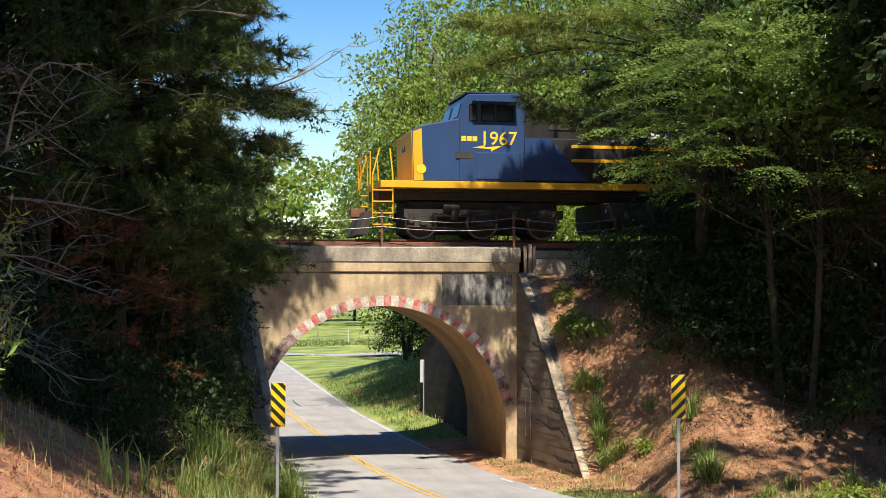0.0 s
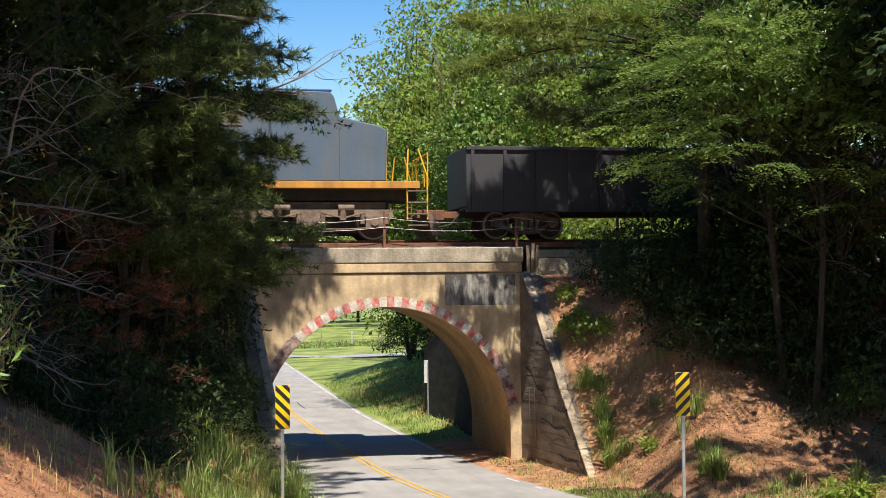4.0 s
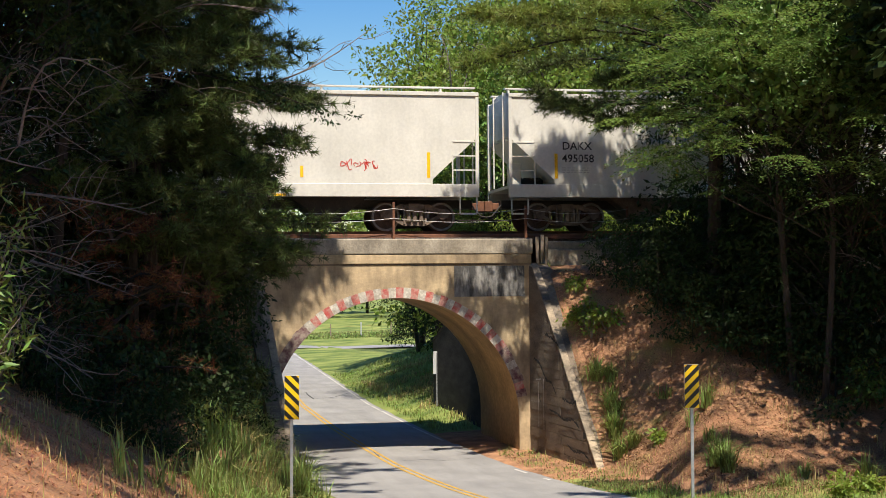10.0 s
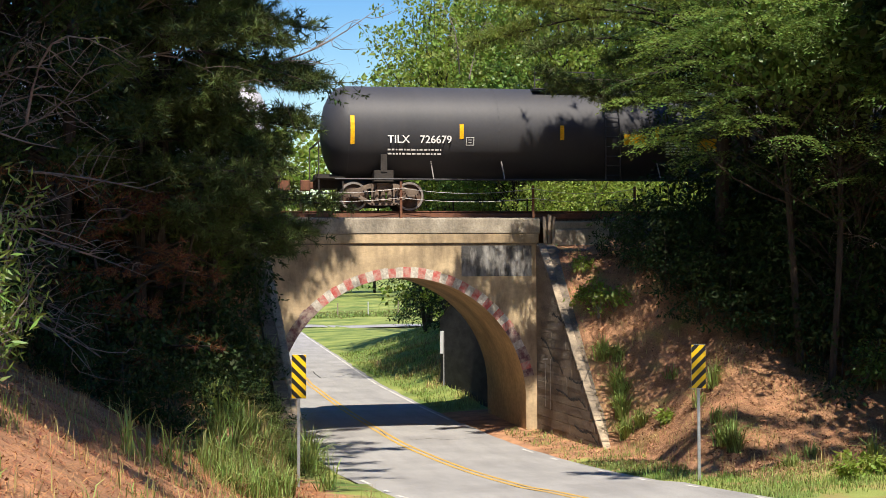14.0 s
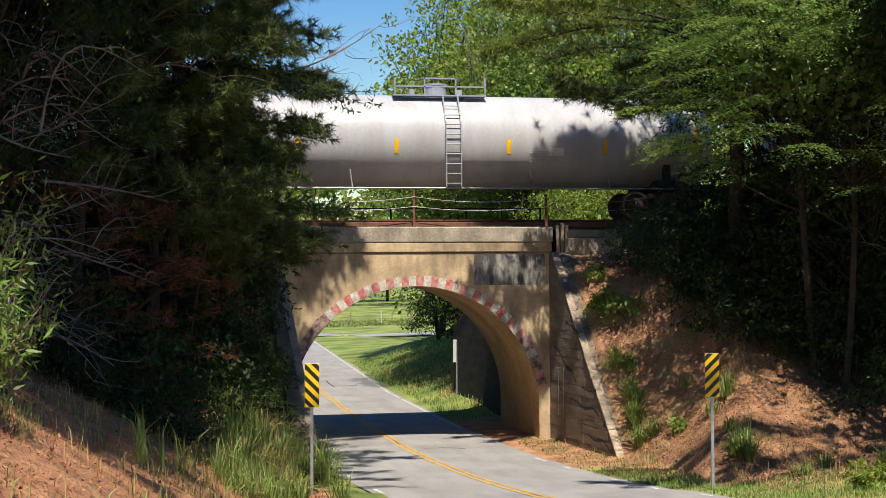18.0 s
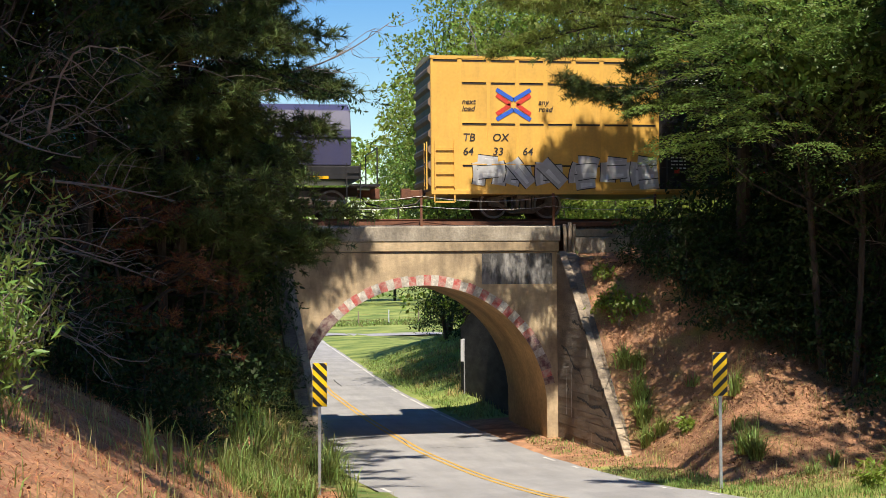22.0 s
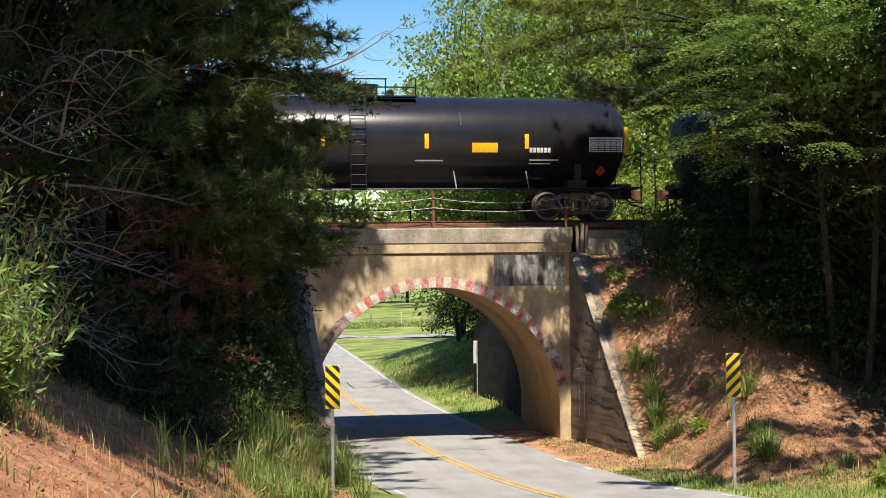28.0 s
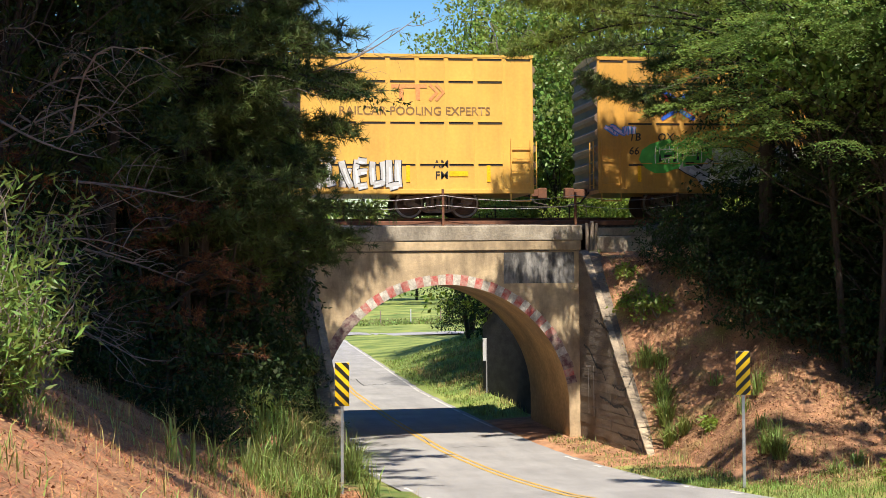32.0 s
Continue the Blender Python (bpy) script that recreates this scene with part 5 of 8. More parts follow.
rng_b = np.random.RandomState(88)
for k in range(16):
    bare_branch(rng_b.uniform(-12.6, -9.4), rng_b.uniform(-17.5, -13.0), rng_b.uniform(3.2, 9.4), rng_b.uniform(1.4, 3.0), rng_b.uniform(-1.0, 0.2), rng_b.uniform(-0.8, 1.0), 340 + k)
# leafy twig that hangs out from the left wood in front of the sky
rng = np.random.RandomState(77)
t = thing("leafy_branch", "thin dark leafy branch hanging across the sky", "branch", pose(-6.3, -9.0, 9.6), "leafy branches")
bm = bmesh.new()
main = limb(bm, (0, 0, 0.6), (3.1, 0.2, -0.25), 0.03, 0.006, rng, 0.05, 7, 5)
q = []
for k in range(26):
    p = main[2 + k % 6] + Vector((rng.normal() * 0.28, rng.normal() * 0.25, rng.normal() * 0.2))
    q.append(clump_leaves(rng, np.array(p), 0.2, 0.5, 26, 0.11, 0.45))
part("branchwork", bm, BARK, t, kind="stuff")
part("leaves", quads_mesh("leaves", np.concatenate(q), LEAF_SHADED), LEAF_SHADED, t)


# long-leaved bush close to the camera
def willow_bush(x, y, size, n, seed):
    rng = np.random.RandomState(seed)
    t = thing("long_leaved_bush", "bright green bush with long narrow leaves on the near bank", "bush", pose(x, y, land(x, y)), "near bushes")
    bm = bmesh.new()
    q = []
    for k in range(n):
        a = rng.rand() * 6.28
        tip = Vector((math.cos(a) * size * 0.45 * rng.rand(), math.sin(a) * size * 0.45 * rng.rand(), size * (0.3 + 0.75 * rng.rand())))
        pts = limb(bm, (rng.normal() * 0.1, rng.normal() * 0.1, -0.1), tip, 0.014, 0.004, rng, 0.1, 6, 4)
        for j in range(6):
            c = np.repeat(np.array([pts[2 + j % 5]]), 7, 0) + rng.normal(size=(7, 3)) * 0.12
            d = unit(rng.normal(size=(7, 3)) + np.array([0, 0, -0.15]))
            ln = 0.12 + 0.10 * rng.rand(7)
            q.append(leaf_quads(c, d, unit(rng.normal(size=(7, 3)) + np.array([0, 0, 0.8])), ln, ln * 0.2))
    part("stem", bm, TWIG, t, kind="stuff")
    part("leaves", quads_mesh("leaves", np.concatenate(q), LEAF_MID), LEAF_MID, t)


willow_bush(-9.25, -27.0, 1.9, 60, 401)
willow_bush(-9.35, -27.8, 1.6, 40, 402)
willow_bush(-9.7, -26.4, 2.3, 50, 403)
willow_bush(-9.65, -25.0, 2.9, 26, 404)
willow_bush(-9.3, -23.9, 2.5, 18, 405)


# ---- the train ----
TRAIN, car_turn, WHEELS = [], {}, []


def travelled(t):
    """Metres that the train has gone."""
    return 15.9 * t - (0.032 * (t - 25) ** 2 if t > 25 else 0)


P_CREAM = paint("cream_white_car_paint", (0.72, 0.70, 0.63), amt=0.11)
P_WHITE = paint("bright_white_car_paint", (0.79, 0.785, 0.765), amt=0.08)
P_GREYW = paint("pale_grey_tank_paint", (0.47, 0.48, 0.50), (0.2, 0.12, 0.07), 0.25)
P_GREY = paint("grey_car_paint", (0.345, 0.372, 0.445), amt=0.2)
P_YEL = paint("yellow_car_paint", (0.79, 0.46, 0.095), amt=0.22)
P_ORANGE = paint("faded_orange_car_paint", (0.66, 0.35, 0.07), amt=0.45)
P_BLACK = paint("black_car_paint", (0.022, 0.022, 0.024), (0.10, 0.08, 0.06), 0.25, 0.4)
P_TANKBLK = paint("dull_black_tank_paint", (0.046, 0.047, 0.054), (0.09, 0.08, 0.07), 0.15, 0.58)
P_TANKGLOSS = paint("glossy_black_tank_paint", (0.014, 0.014, 0.016), (0.06, 0.05, 0.04), 0.15, 0.24)
P_BLUE = paint("dark_blue_loco_paint", (0.026, 0.062, 0.16), (0.06, 0.06, 0.06), 0.2, 0.35)
P_BLUE2 = paint("faded_blue_loco_paint", (0.035, 0.10, 0.27), (0.10, 0.10, 0.10), 0.35, 0.45)
# yellow boxcar ends: grime, plus the end wall's shade put into brown
P_END = paint("grimy_shade_brown_end_paint", (0.24, 0.165, 0.10), (0.08, 0.06, 0.05), 0.6, 0.6)
P_TAN = paint("grimy_tan_loco_paint", (0.52, 0.42, 0.28), (0.14, 0.10, 0.07), 0.6, 0.55)
P_SILL = paint("faded_orange_sill_paint", (0.56, 0.27, 0.045), (0.16, 0.085, 0.045), 0.75, 0.55)
P_SLATE = paint("faded_slate_blue_loco_paint", (0.085, 0.125, 0.175), (0.16, 0.13, 0.10), 0.4, 0.5)
P_LOCOGREY = paint("warm_grey_loco_paint", (0.33, 0.34, 0.32), amt=0.35)
P_LOCOYEL = paint("loco_yellow_paint", (0.80, 0.42, 0.02), amt=0.2)
P_LTBLUE = paint("pale_blue_grey_hood_paint", (0.32, 0.39, 0.45), (0.25, 0.23, 0.21), 0.35, 0.6)
P_NAVY = paint("dark_purple_blue_hood_paint", (0.05, 0.05, 0.11), (0.08, 0.07, 0.07), 0.3)
DARK = mat("grimy_dark_steel", (0.030, 0.027, 0.025), (0.055, 0.045, 0.037), scale=3, fine=25, rough=0.8, bump=0.2)
GRIME = mat("brown_grimed_truck_steel", (0.22, 0.165, 0.125), (0.12, 0.09, 0.07), scale=4, fine=25, rough=0.85, bump=0.3)
WHEELM = mat("rusty_wheel_steel", (0.13, 0.075, 0.052), (0.075, 0.05, 0.04), scale=5, fine=25, rough=0.75, metal=0.1, bump=0.1)
TYRE = mat("worn_bright_tyre_steel", (0.31, 0.28, 0.255), (0.22, 0.19, 0.17), scale=5, fine=25, rough=0.55, metal=0.3, bump=0.05)
GLASSY = mat("dark_cab_glass", (0.012, 0.014, 0.016), (0.02, 0.022, 0.025), rough=0.08, bump=0)
INK = mat("black_lettering", (0.02, 0.02, 0.02), (0.03, 0.03, 0.03), rough=0.6, bump=0)
WINK = mat("white_lettering", (0.75, 0.75, 0.73), (0.65, 0.65, 0.63), rough=0.6, bump=0)
YINK = mat("yellow_lettering", (0.85, 0.55, 0.03), (0.8, 0.5, 0.03), rough=0.6, bump=0)
GREYINK = mat("faded_grey_lettering", (0.42, 0.40, 0.37), (0.5, 0.48, 0.45), rough=0.7, bump=0)
FADERED = mat("faded_red_lettering", (0.72, 0.27, 0.10), (0.66, 0.30, 0.10), rough=0.7, bump=0)
BROWNINK = mat("faded_brown_lettering", (0.20, 0.12, 0.05), (0.28, 0.17, 0.07), rough=0.7, bump=0)
REFLECT = mat("yellow_reflector_tape", (0.90, 0.50, 0.01), (0.85, 0.46, 0.01), rough=0.4, bump=0)
REDINK = mat("red_lettering", (0.62, 0.05, 0.03), (0.55, 0.05, 0.03), rough=0.6, bump=0)
BLUEINK = mat("blue_lettering", (0.03, 0.12, 0.55), (0.03, 0.10, 0.5), rough=0.6, bump=0)
SPRAY = {k: mat("spray_paint_" + k, v, [c * 0.85 for c in v], scale=2, fine=8, rough=0.55, bump=0, fine_amt=0.15) for k, v in dict(
    black=(0.02, 0.02, 0.022), pine=(0.09, 0.24, 0.26), silver=(0.55, 0.55, 0.55), white=(0.8, 0.8, 0.8), teal=(0.12, 0.45, 0.45), mint=(0.30, 0.66, 0.62), cyan=(0.03, 0.45, 0.72), navy=(0.03, 0.07, 0.22),
    lilac=(0.55, 0.42, 0.72), pink=(0.78, 0.22, 0.48), green=(0.10, 0.48, 0.08), lime=(0.38, 0.72, 0.25), khaki=(0.33, 0.34, 0.24), blue=(0.05, 0.25, 0.62)).items()}
_cache = {}


def cached(key, make):
    if key not in _cache:
        _cache[key] = make()
    return _cache[key]


def lathe_x(bm, prof, x, y, z, n=24):
    """A round body about the y axis: prof holds (y, radius)."""
    rings = [[bm.verts.new((x + r * math.cos(2 * math.pi * k / n), y + d, z + r * math.sin(2 * math.pi * k / n))) for k in range(n)] for d, r in prof]
    for a, b in zip(rings, rings[1:]):
        for k in range(n):
            bm.faces.new((a[k], a[(k + 1) % n], b[(k + 1) % n], b[k]))
    bm.faces.new(rings[0])
    bm.faces.new(rings[-1][::-1])


def wheelset(car, x, r):
    def make():
        bm = bmesh.new()
        for s in (-1, 1):
            lathe_x(bm, [(s * 0.69, r + 0.03), (s * 0.72, r + 0.03), (s * 0.735, r), (s * 0.83, r - 0.01), (s * 0.83, r - 0.07), (s * 0.78, r - 0.085), (s * 0.77, 0.17), (s * 0.82, 0.13),
                         (s * 0.82, 0.09), (s * 1.0, 0.08)], 0, 0, 0)
        cyl(bm, 0, -0.72, 0, 0.08, 1.44, "y", 10)
        for k in range(3):
            a = k * 2 * math.pi / 3
            box(bm, math.cos(a) * r * 0.5 - 0.04, math.cos(a) * r * 0.5 + 0.04, -0.835, -0.80, math.sin(a) * r * 0.5 - 0.04, math.sin(a) * r * 0.5 + 0.04)
        return to_mesh("wheelset", bm, WHEELM)
    def tyre(s):
        bm = bmesh.new()
        n = 28
        prof = [(s * 0.826, r - 0.004), (s * 0.842, r - 0.012), (s * 0.842, r - 0.07), (s * 0.826, r - 0.078)]
        rings = [[bm.verts.new((q * math.cos(2 * math.pi * k / n), d, q * math.sin(2 * math.pi * k / n))) for k in range(n)] for d, q in prof]
        for i in range(4):
            for k in range(n):
                bm.faces.new((rings[i][k], rings[i][(k + 1) % n], rings[(i + 1) % 4][(k + 1) % n], rings[(i + 1) % 4][k]))
        return to_mesh("tyre", bm, TYRE)
    ob = part("wheelset", cached(("wheelset", r), make), WHEELM, car)
    ob.location = (x, 0, r)
    for s in (-1, 1):
        part("tyre", cached(("tyre", r, s), lambda: tyre(s)), TYRE, ob)
    WHEELS.append((ob, car, x, r))


def truck(car, x, r=0.457, base=1.78):
    def make():
        bm = bmesh.new()
        for s in (-1, 1):
            y0, y1 = s * 0.95, s * 1.10
            h = base / 2
            lo_y, hi_y = min(y0, y1), max(y0, y1)
            prism(bm, [(-h - 0.24, 0.64), (-h + 0.1, 0.70), (-0.45, 0.84), (0.45, 0.84), (h - 0.1, 0.70), (h + 0.24, 0.64), (h + 0.24, 0.53), (h - 0.08, 0.56), (0.42, 0.69), (-0.42, 0.69),
                       (-h + 0.08, 0.56), (-h - 0.24, 0.53)], lo_y, hi_y)
            prism(bm, [(-h - 0.2, 0.53), (-h + 0.13, 0.50), (-0.36, 0.29), (0.36, 0.29), (h - 0.13, 0.50), (h + 0.2, 0.53), (h + 0.2, 0.42), (h - 0.12, 0.38), (0.36, 0.16), (-0.36, 0.16),
                       (-h + 0.12, 0.38), (-h - 0.2, 0.42)], lo_y + 0.002, hi_y - 0.002)
            for k in (-0.2, 0.0, 0.2):
                cyl(bm, k, s * 1.12, 0.30, 0.08, 0.36, "z", 10)
            for k in (-h, h):
                cyl(bm, k, s * 1.02 if s > 0 else -1.16, 0.47, 0.12, 0.14, "y", 12)
                box(bm, k - 0.16, k + 0.16, min(s * 1.1, s * 1.15), max(s * 1.1, s * 1.15), 0.50, 0.68)
            for k in (-0.34, 0.34):
                box(bm, k - 0.03, k + 0.03, min(s * 1.09, s * 1.16), max(s * 1.09, s * 1.16), 0.22, 0.82)
        box(bm, -0.2, 0.2, -1.2, 1.2, 0.60, 0.86)
        return to_mesh("truck_frame", bm, GRIME)
    ob = part("truck_frame", cached(("truck", base), make), GRIME, car)
    ob.location = (x, 0, 0)
    for s in (-1, 1):
        wheelset(car, x + s * base / 2, r)


def running_gear(car, half, truck_in=2.1, sill=True, sill_z=(0.75, 1.02)):
    for s in (-1, 1):
        truck(car, s * (half - truck_in))
        bm = bmesh.new()
        box(bm, min(s * half, s * (half + 0.55)), max(s * half, s * (half + 0.55)), -0.09, 0.09, 0.72, 0.95)
        box(bm, min(s * (half + 0.45), s * (half + 0.75)), max(s * (half + 0.45), s * (half + 0.75)), -0.13, 0.13, 0.66, 1.0)
        part("coupler", bm, RUST, car, bevel=0.02)
        bm = bmesh.new()
        tube(bm, [(s * half, -0.35, 0.85), (s * (half + 0.3), -0.35, 0.5), (s * (half + 0.72), -0.3, 0.42)], 0.03, 6)
        part("air_hose", bm, DARK, car)
    if sill:
        bx("centre_sill", car, DARK, -half, half, -0.35, 0.35, *sill_z)


def ladder(car, x, z0, z1, y, w=0.45, n=None, material=None, name="ladder"):
    n = n or max(2, int((z1 - z0) / 0.36) + 1)
    bm = bmesh.new()
    for s in (-1, 1):
        box(bm, x + s * w / 2 - 0.018, x + s * w / 2 + 0.018, y - 0.018, y + 0.018, z0, z1)
    for k in range(n):
        z = z0 + (z1 - z0) * (k + 0.3) / n
        box(bm, x - w / 2, x + w / 2, y - 0.014, y + 0.014, z - 0.014, z + 0.014)
    return part(name, bm, material or DARK, car)


def plate(car, x0, x1, z0, z1, material, y=-1.56, name="marking", label=""):
    bm = bmesh.new()
    box(bm, x0, x1, y - 0.004, y + 0.004, z0, z1)
    return part(name, bm, material, car, label)


def small_print(car, x, z, w, rows, material, y, row=0.07, seed=1):
    """Lines of print too small to read, as bars."""
    rng = random.Random(seed)
    bm = bmesh.new()
    for k in range(rows):
        xx = x
        while xx < x + w:
            ww = rng.uniform(0.04, 0.15)
            box(bm, xx, min(xx + ww, x + w), y - 0.003, y + 0.003, z - k * row, z - k * row + row * 0.38)
            xx += ww + 0.04
    part("small_print", bm, material, car, kind="stuff")


def stroke(bm, pts, y, w0, w1=None):
    """A sprayed line through points in x and z."""
    w1 = w0 if w1 is None else w1
    prev = None
    for i, (x, z) in enumerate(pts):
        xa, za = pts[max(i - 1, 0)]
        xb, zb = pts[min(i + 1, len(pts) - 1)]
        t = Vector((xb - xa, zb - za))
        t = t.normalized() if t.length else Vector((1, 0))
        w = w0 + (w1 - w0) * i / max(len(pts) - 1, 1)
        cur = (bm.verts.new((x + t.y * w, y, z - t.x * w)), bm.verts.new((x - t.y * w, y, z + t.x * w)))
        if prev:
            bm.faces.new((prev[0], prev[1], cur[1], cur[0]))
        prev = cur


def graffiti(car, x0, x1, z0, z1, y, fill, edge, accent, seed, n=7, wild=1.0, halo=None, label="spray painted graffiti"):
    """Interlocking sprayed letter shapes: cloud, fill, shading, outlines and glints."""
    rng = random.Random(seed)
    H = z1 - z0
    w = (x1 - x0) / n
    zm = (z0 + z1) / 2

    def blob(bm, cx, cz, rx, rz, yy, k, rough, ph):
        c = bm.verts.new((cx, yy, cz))
        vs = []
        for j in range(k):
            a = 2 * math.pi * j / k + ph
            r = 1 + rough * rng.uniform(-1, 0.6)
            vs.append(bm.verts.new((cx + math.cos(a) * rx * r, yy, min(max(cz + math.sin(a) * rz * r, z0 - 0.12 * (halo is not None)), z1 + 0.25))))
        for j in range(k):
            bm.faces.new((c, vs[j], vs[(j + 1) % k]))
    if halo:
        bm = bmesh.new()
        for i in range(n * 2):
            blob(bm, x0 + (i + 0.5) * w / 2, zm + rng.uniform(-0.1, 0.15) * H, w * 0.9, H * rng.uniform(0.42, 0.62), y - 0.0002 * i, 12, 0.25, rng.random())
        part("graffiti_cloud", bm, SPRAY[halo], car, label, kind="stuff")
    yb = y - 0.008
    bm = bmesh.new()
    bars = []
    if wild <= 0.6:
        # upright letter-like shapes: stems joined by cross strokes
        for k in range(n):
            xa, cell = x0 + k * w, w * 0.94
            th = min(0.17 * H, 0.21 * w)
            lean = rng.uniform(-0.06, 0.10) * w
            top, bot = z1 - th - rng.uniform(0, 0.12) * H, z0 + th + rng.uniform(0, 0.10) * H
            left, right = xa + th * 0.9, xa + cell - th * 0.7
            kind = rng.choice("ABCDEF")
            lines = [((left, bot), (left + lean, top))]
            if kind in "ABD":
                lines.append(((right, bot), (right + lean, top)))
            if kind in "BCE":
                lines.append(((left + lean, top), (right + lean, top - 0.04 * H)))
            if kind in "CDE":
                lines.append(((left, bot), (right, bot + 0.05 * H)))
            if kind in "ABEF":
                lines.append(((left + lean / 2, zm), (right + lean / 2, zm + 0.04 * H)))
            if kind == "F":
                lines.append(((left + lean, top), (right, bot)))
            for (xs, zs), (xe, ze) in lines:
                bow = rng.uniform(-0.05, 0.05) * H
                pts = [(xs + (xe - xs) * u + bow * 4 * u * (1 - u), zs + (ze - zs) * u + bow * 2 * u * (1 - u)) for u in (0, 0.2, 0.4, 0.6, 0.8, 1)]
                bars.append((pts, th * rng.uniform(0.85, 1.15), len(bars)))
    else:
        for i in range(int(n * 3.4)):
            cx = x0 + (x1 - x0) * (i + 0.5) / (n * 3.4) + rng.uniform(-0.2, 0.2) * w
            a = rng.choice((1.2, 1.5, 1.75, 0.3, -0.4, 2.6)) + 0.25 * wild * rng.uniform(-1, 1)
            L2 = (H * 0.44 if abs(math.sin(a)) > 0.8 else w * 0.75)
            ph = rng.uniform(-0.6, 0.6) * wild
            cz = zm + rng.uniform(-0.22, 0.22) * H * (1 if abs(math.sin(a)) < 0.8 else 0.3)
            pts = []
            for u in (-1, -0.6, -0.2, 0.2, 0.6, 1):
                bend = ph * (1 - u * u) * 0.35
                px, pz = cx + math.cos(a) * L2 * u - math.sin(a) * bend * H * 0.6, cz + math.sin(a) * L2 * u + math.cos(a) * bend * H * 0.6
                pts.append((px, min(max(pz, z0 + 0.03), z1 - 0.02)))
            bars.append((pts, rng.uniform(0.11, 0.19) * H, i))
    for pts, th, i in bars:
        stroke(bm, pts, yb - 0.0008 * i, th + 0.028, th * 0.9 + 0.028)
    part("graffiti_outline", bm, SPRAY[edge], car, label, kind="stuff")
    bm = bmesh.new()
    bm2 = bmesh.new()
    bm3 = bmesh.new()
    for pts, th, i in bars:
        stroke(bm, pts, yb - 0.0008 * i - 0.0004, th, th * 0.9)
        off = [(px + 0.02, pz - th * 0.45) for px, pz in pts[1:5]]
        stroke(bm2, off, yb - 0.0008 * i - 0.0006, th * 0.35, th * 0.2)
        if i % 2 == 0:
            stroke(bm3, [(px - 0.01, pz + th * 0.55) for px, pz in pts[2:5]], yb - 0.0008 * i - 0.0007, 0.012, 0.006)
    part("graffiti_fill", bm, SPRAY[fill], car, label, kind="stuff")
    part("graffiti_shade", bm2, SPRAY[accent], car, label, kind="stuff")
    part("graffiti_glint", bm3, SPRAY["white"], car, label, kind="stuff")


def tag_scrawl(car, x0, x1, z0, z1, y, material, seed, width=0.03):
    """Looped, overlapping sprayed letters that cannot be read."""
    rng = random.Random(seed)
    bm = bmesh.new()
    w = (z1 - z0) * 0.75
    n = max(2, int((x1 - x0) / w * 1.25))
    for i in range(n):
        cx = x0 + (x1 - x0) * (i + 0.5) / n
        for q in range(2):
            a0, sweep = rng.uniform(0, 6.28), rng.uniform(2.5, 5.2) * rng.choice((-1, 1))
            rx, rz = w * rng.uniform(0.25, 0.55), (z1 - z0) * rng.uniform(0.25, 0.5)
            ox, oz = rng.uniform(-0.15, 0.15) * w, rng.uniform(-0.12, 0.12) * (z1 - z0)
            prev = None
            for k in range(9):
                a = a0 + sweep * k / 8
                r = 1 + 0.3 * math.sin(2.6 * a + seed)
                px, pz = cx + ox + rx * r * math.cos(a), (z0 + z1) / 2 + oz + rz * r * math.sin(a)
                t = Vector((-rx * math.sin(a), rz * math.cos(a))).normalized()
                ww = width * (0.5 + 0.6 * math.sin(math.pi * (k + 0.6) / 9))
                cur = (bm.verts.new((px + t.y * ww, y - 0.0005 * q, pz - t.x * ww)), bm.verts.new((px - t.y * ww, y - 0.0005 * q, pz + t.x * ww)))
                if prev:
                    bm.faces.new((prev[0], prev[1], cur[1], cur[0]))
                prev = cur
    part("graffiti_tag", bm, material, car, "scrawled spray paint tag", kind="stuff")


def start(name, label, x0, x1, group, category="railcar"):
    c = thing(name, label, category, None, group)
    TRAIN.append((c, (x0 + x1) / 2))
    return c, (x1 - x0) / 2


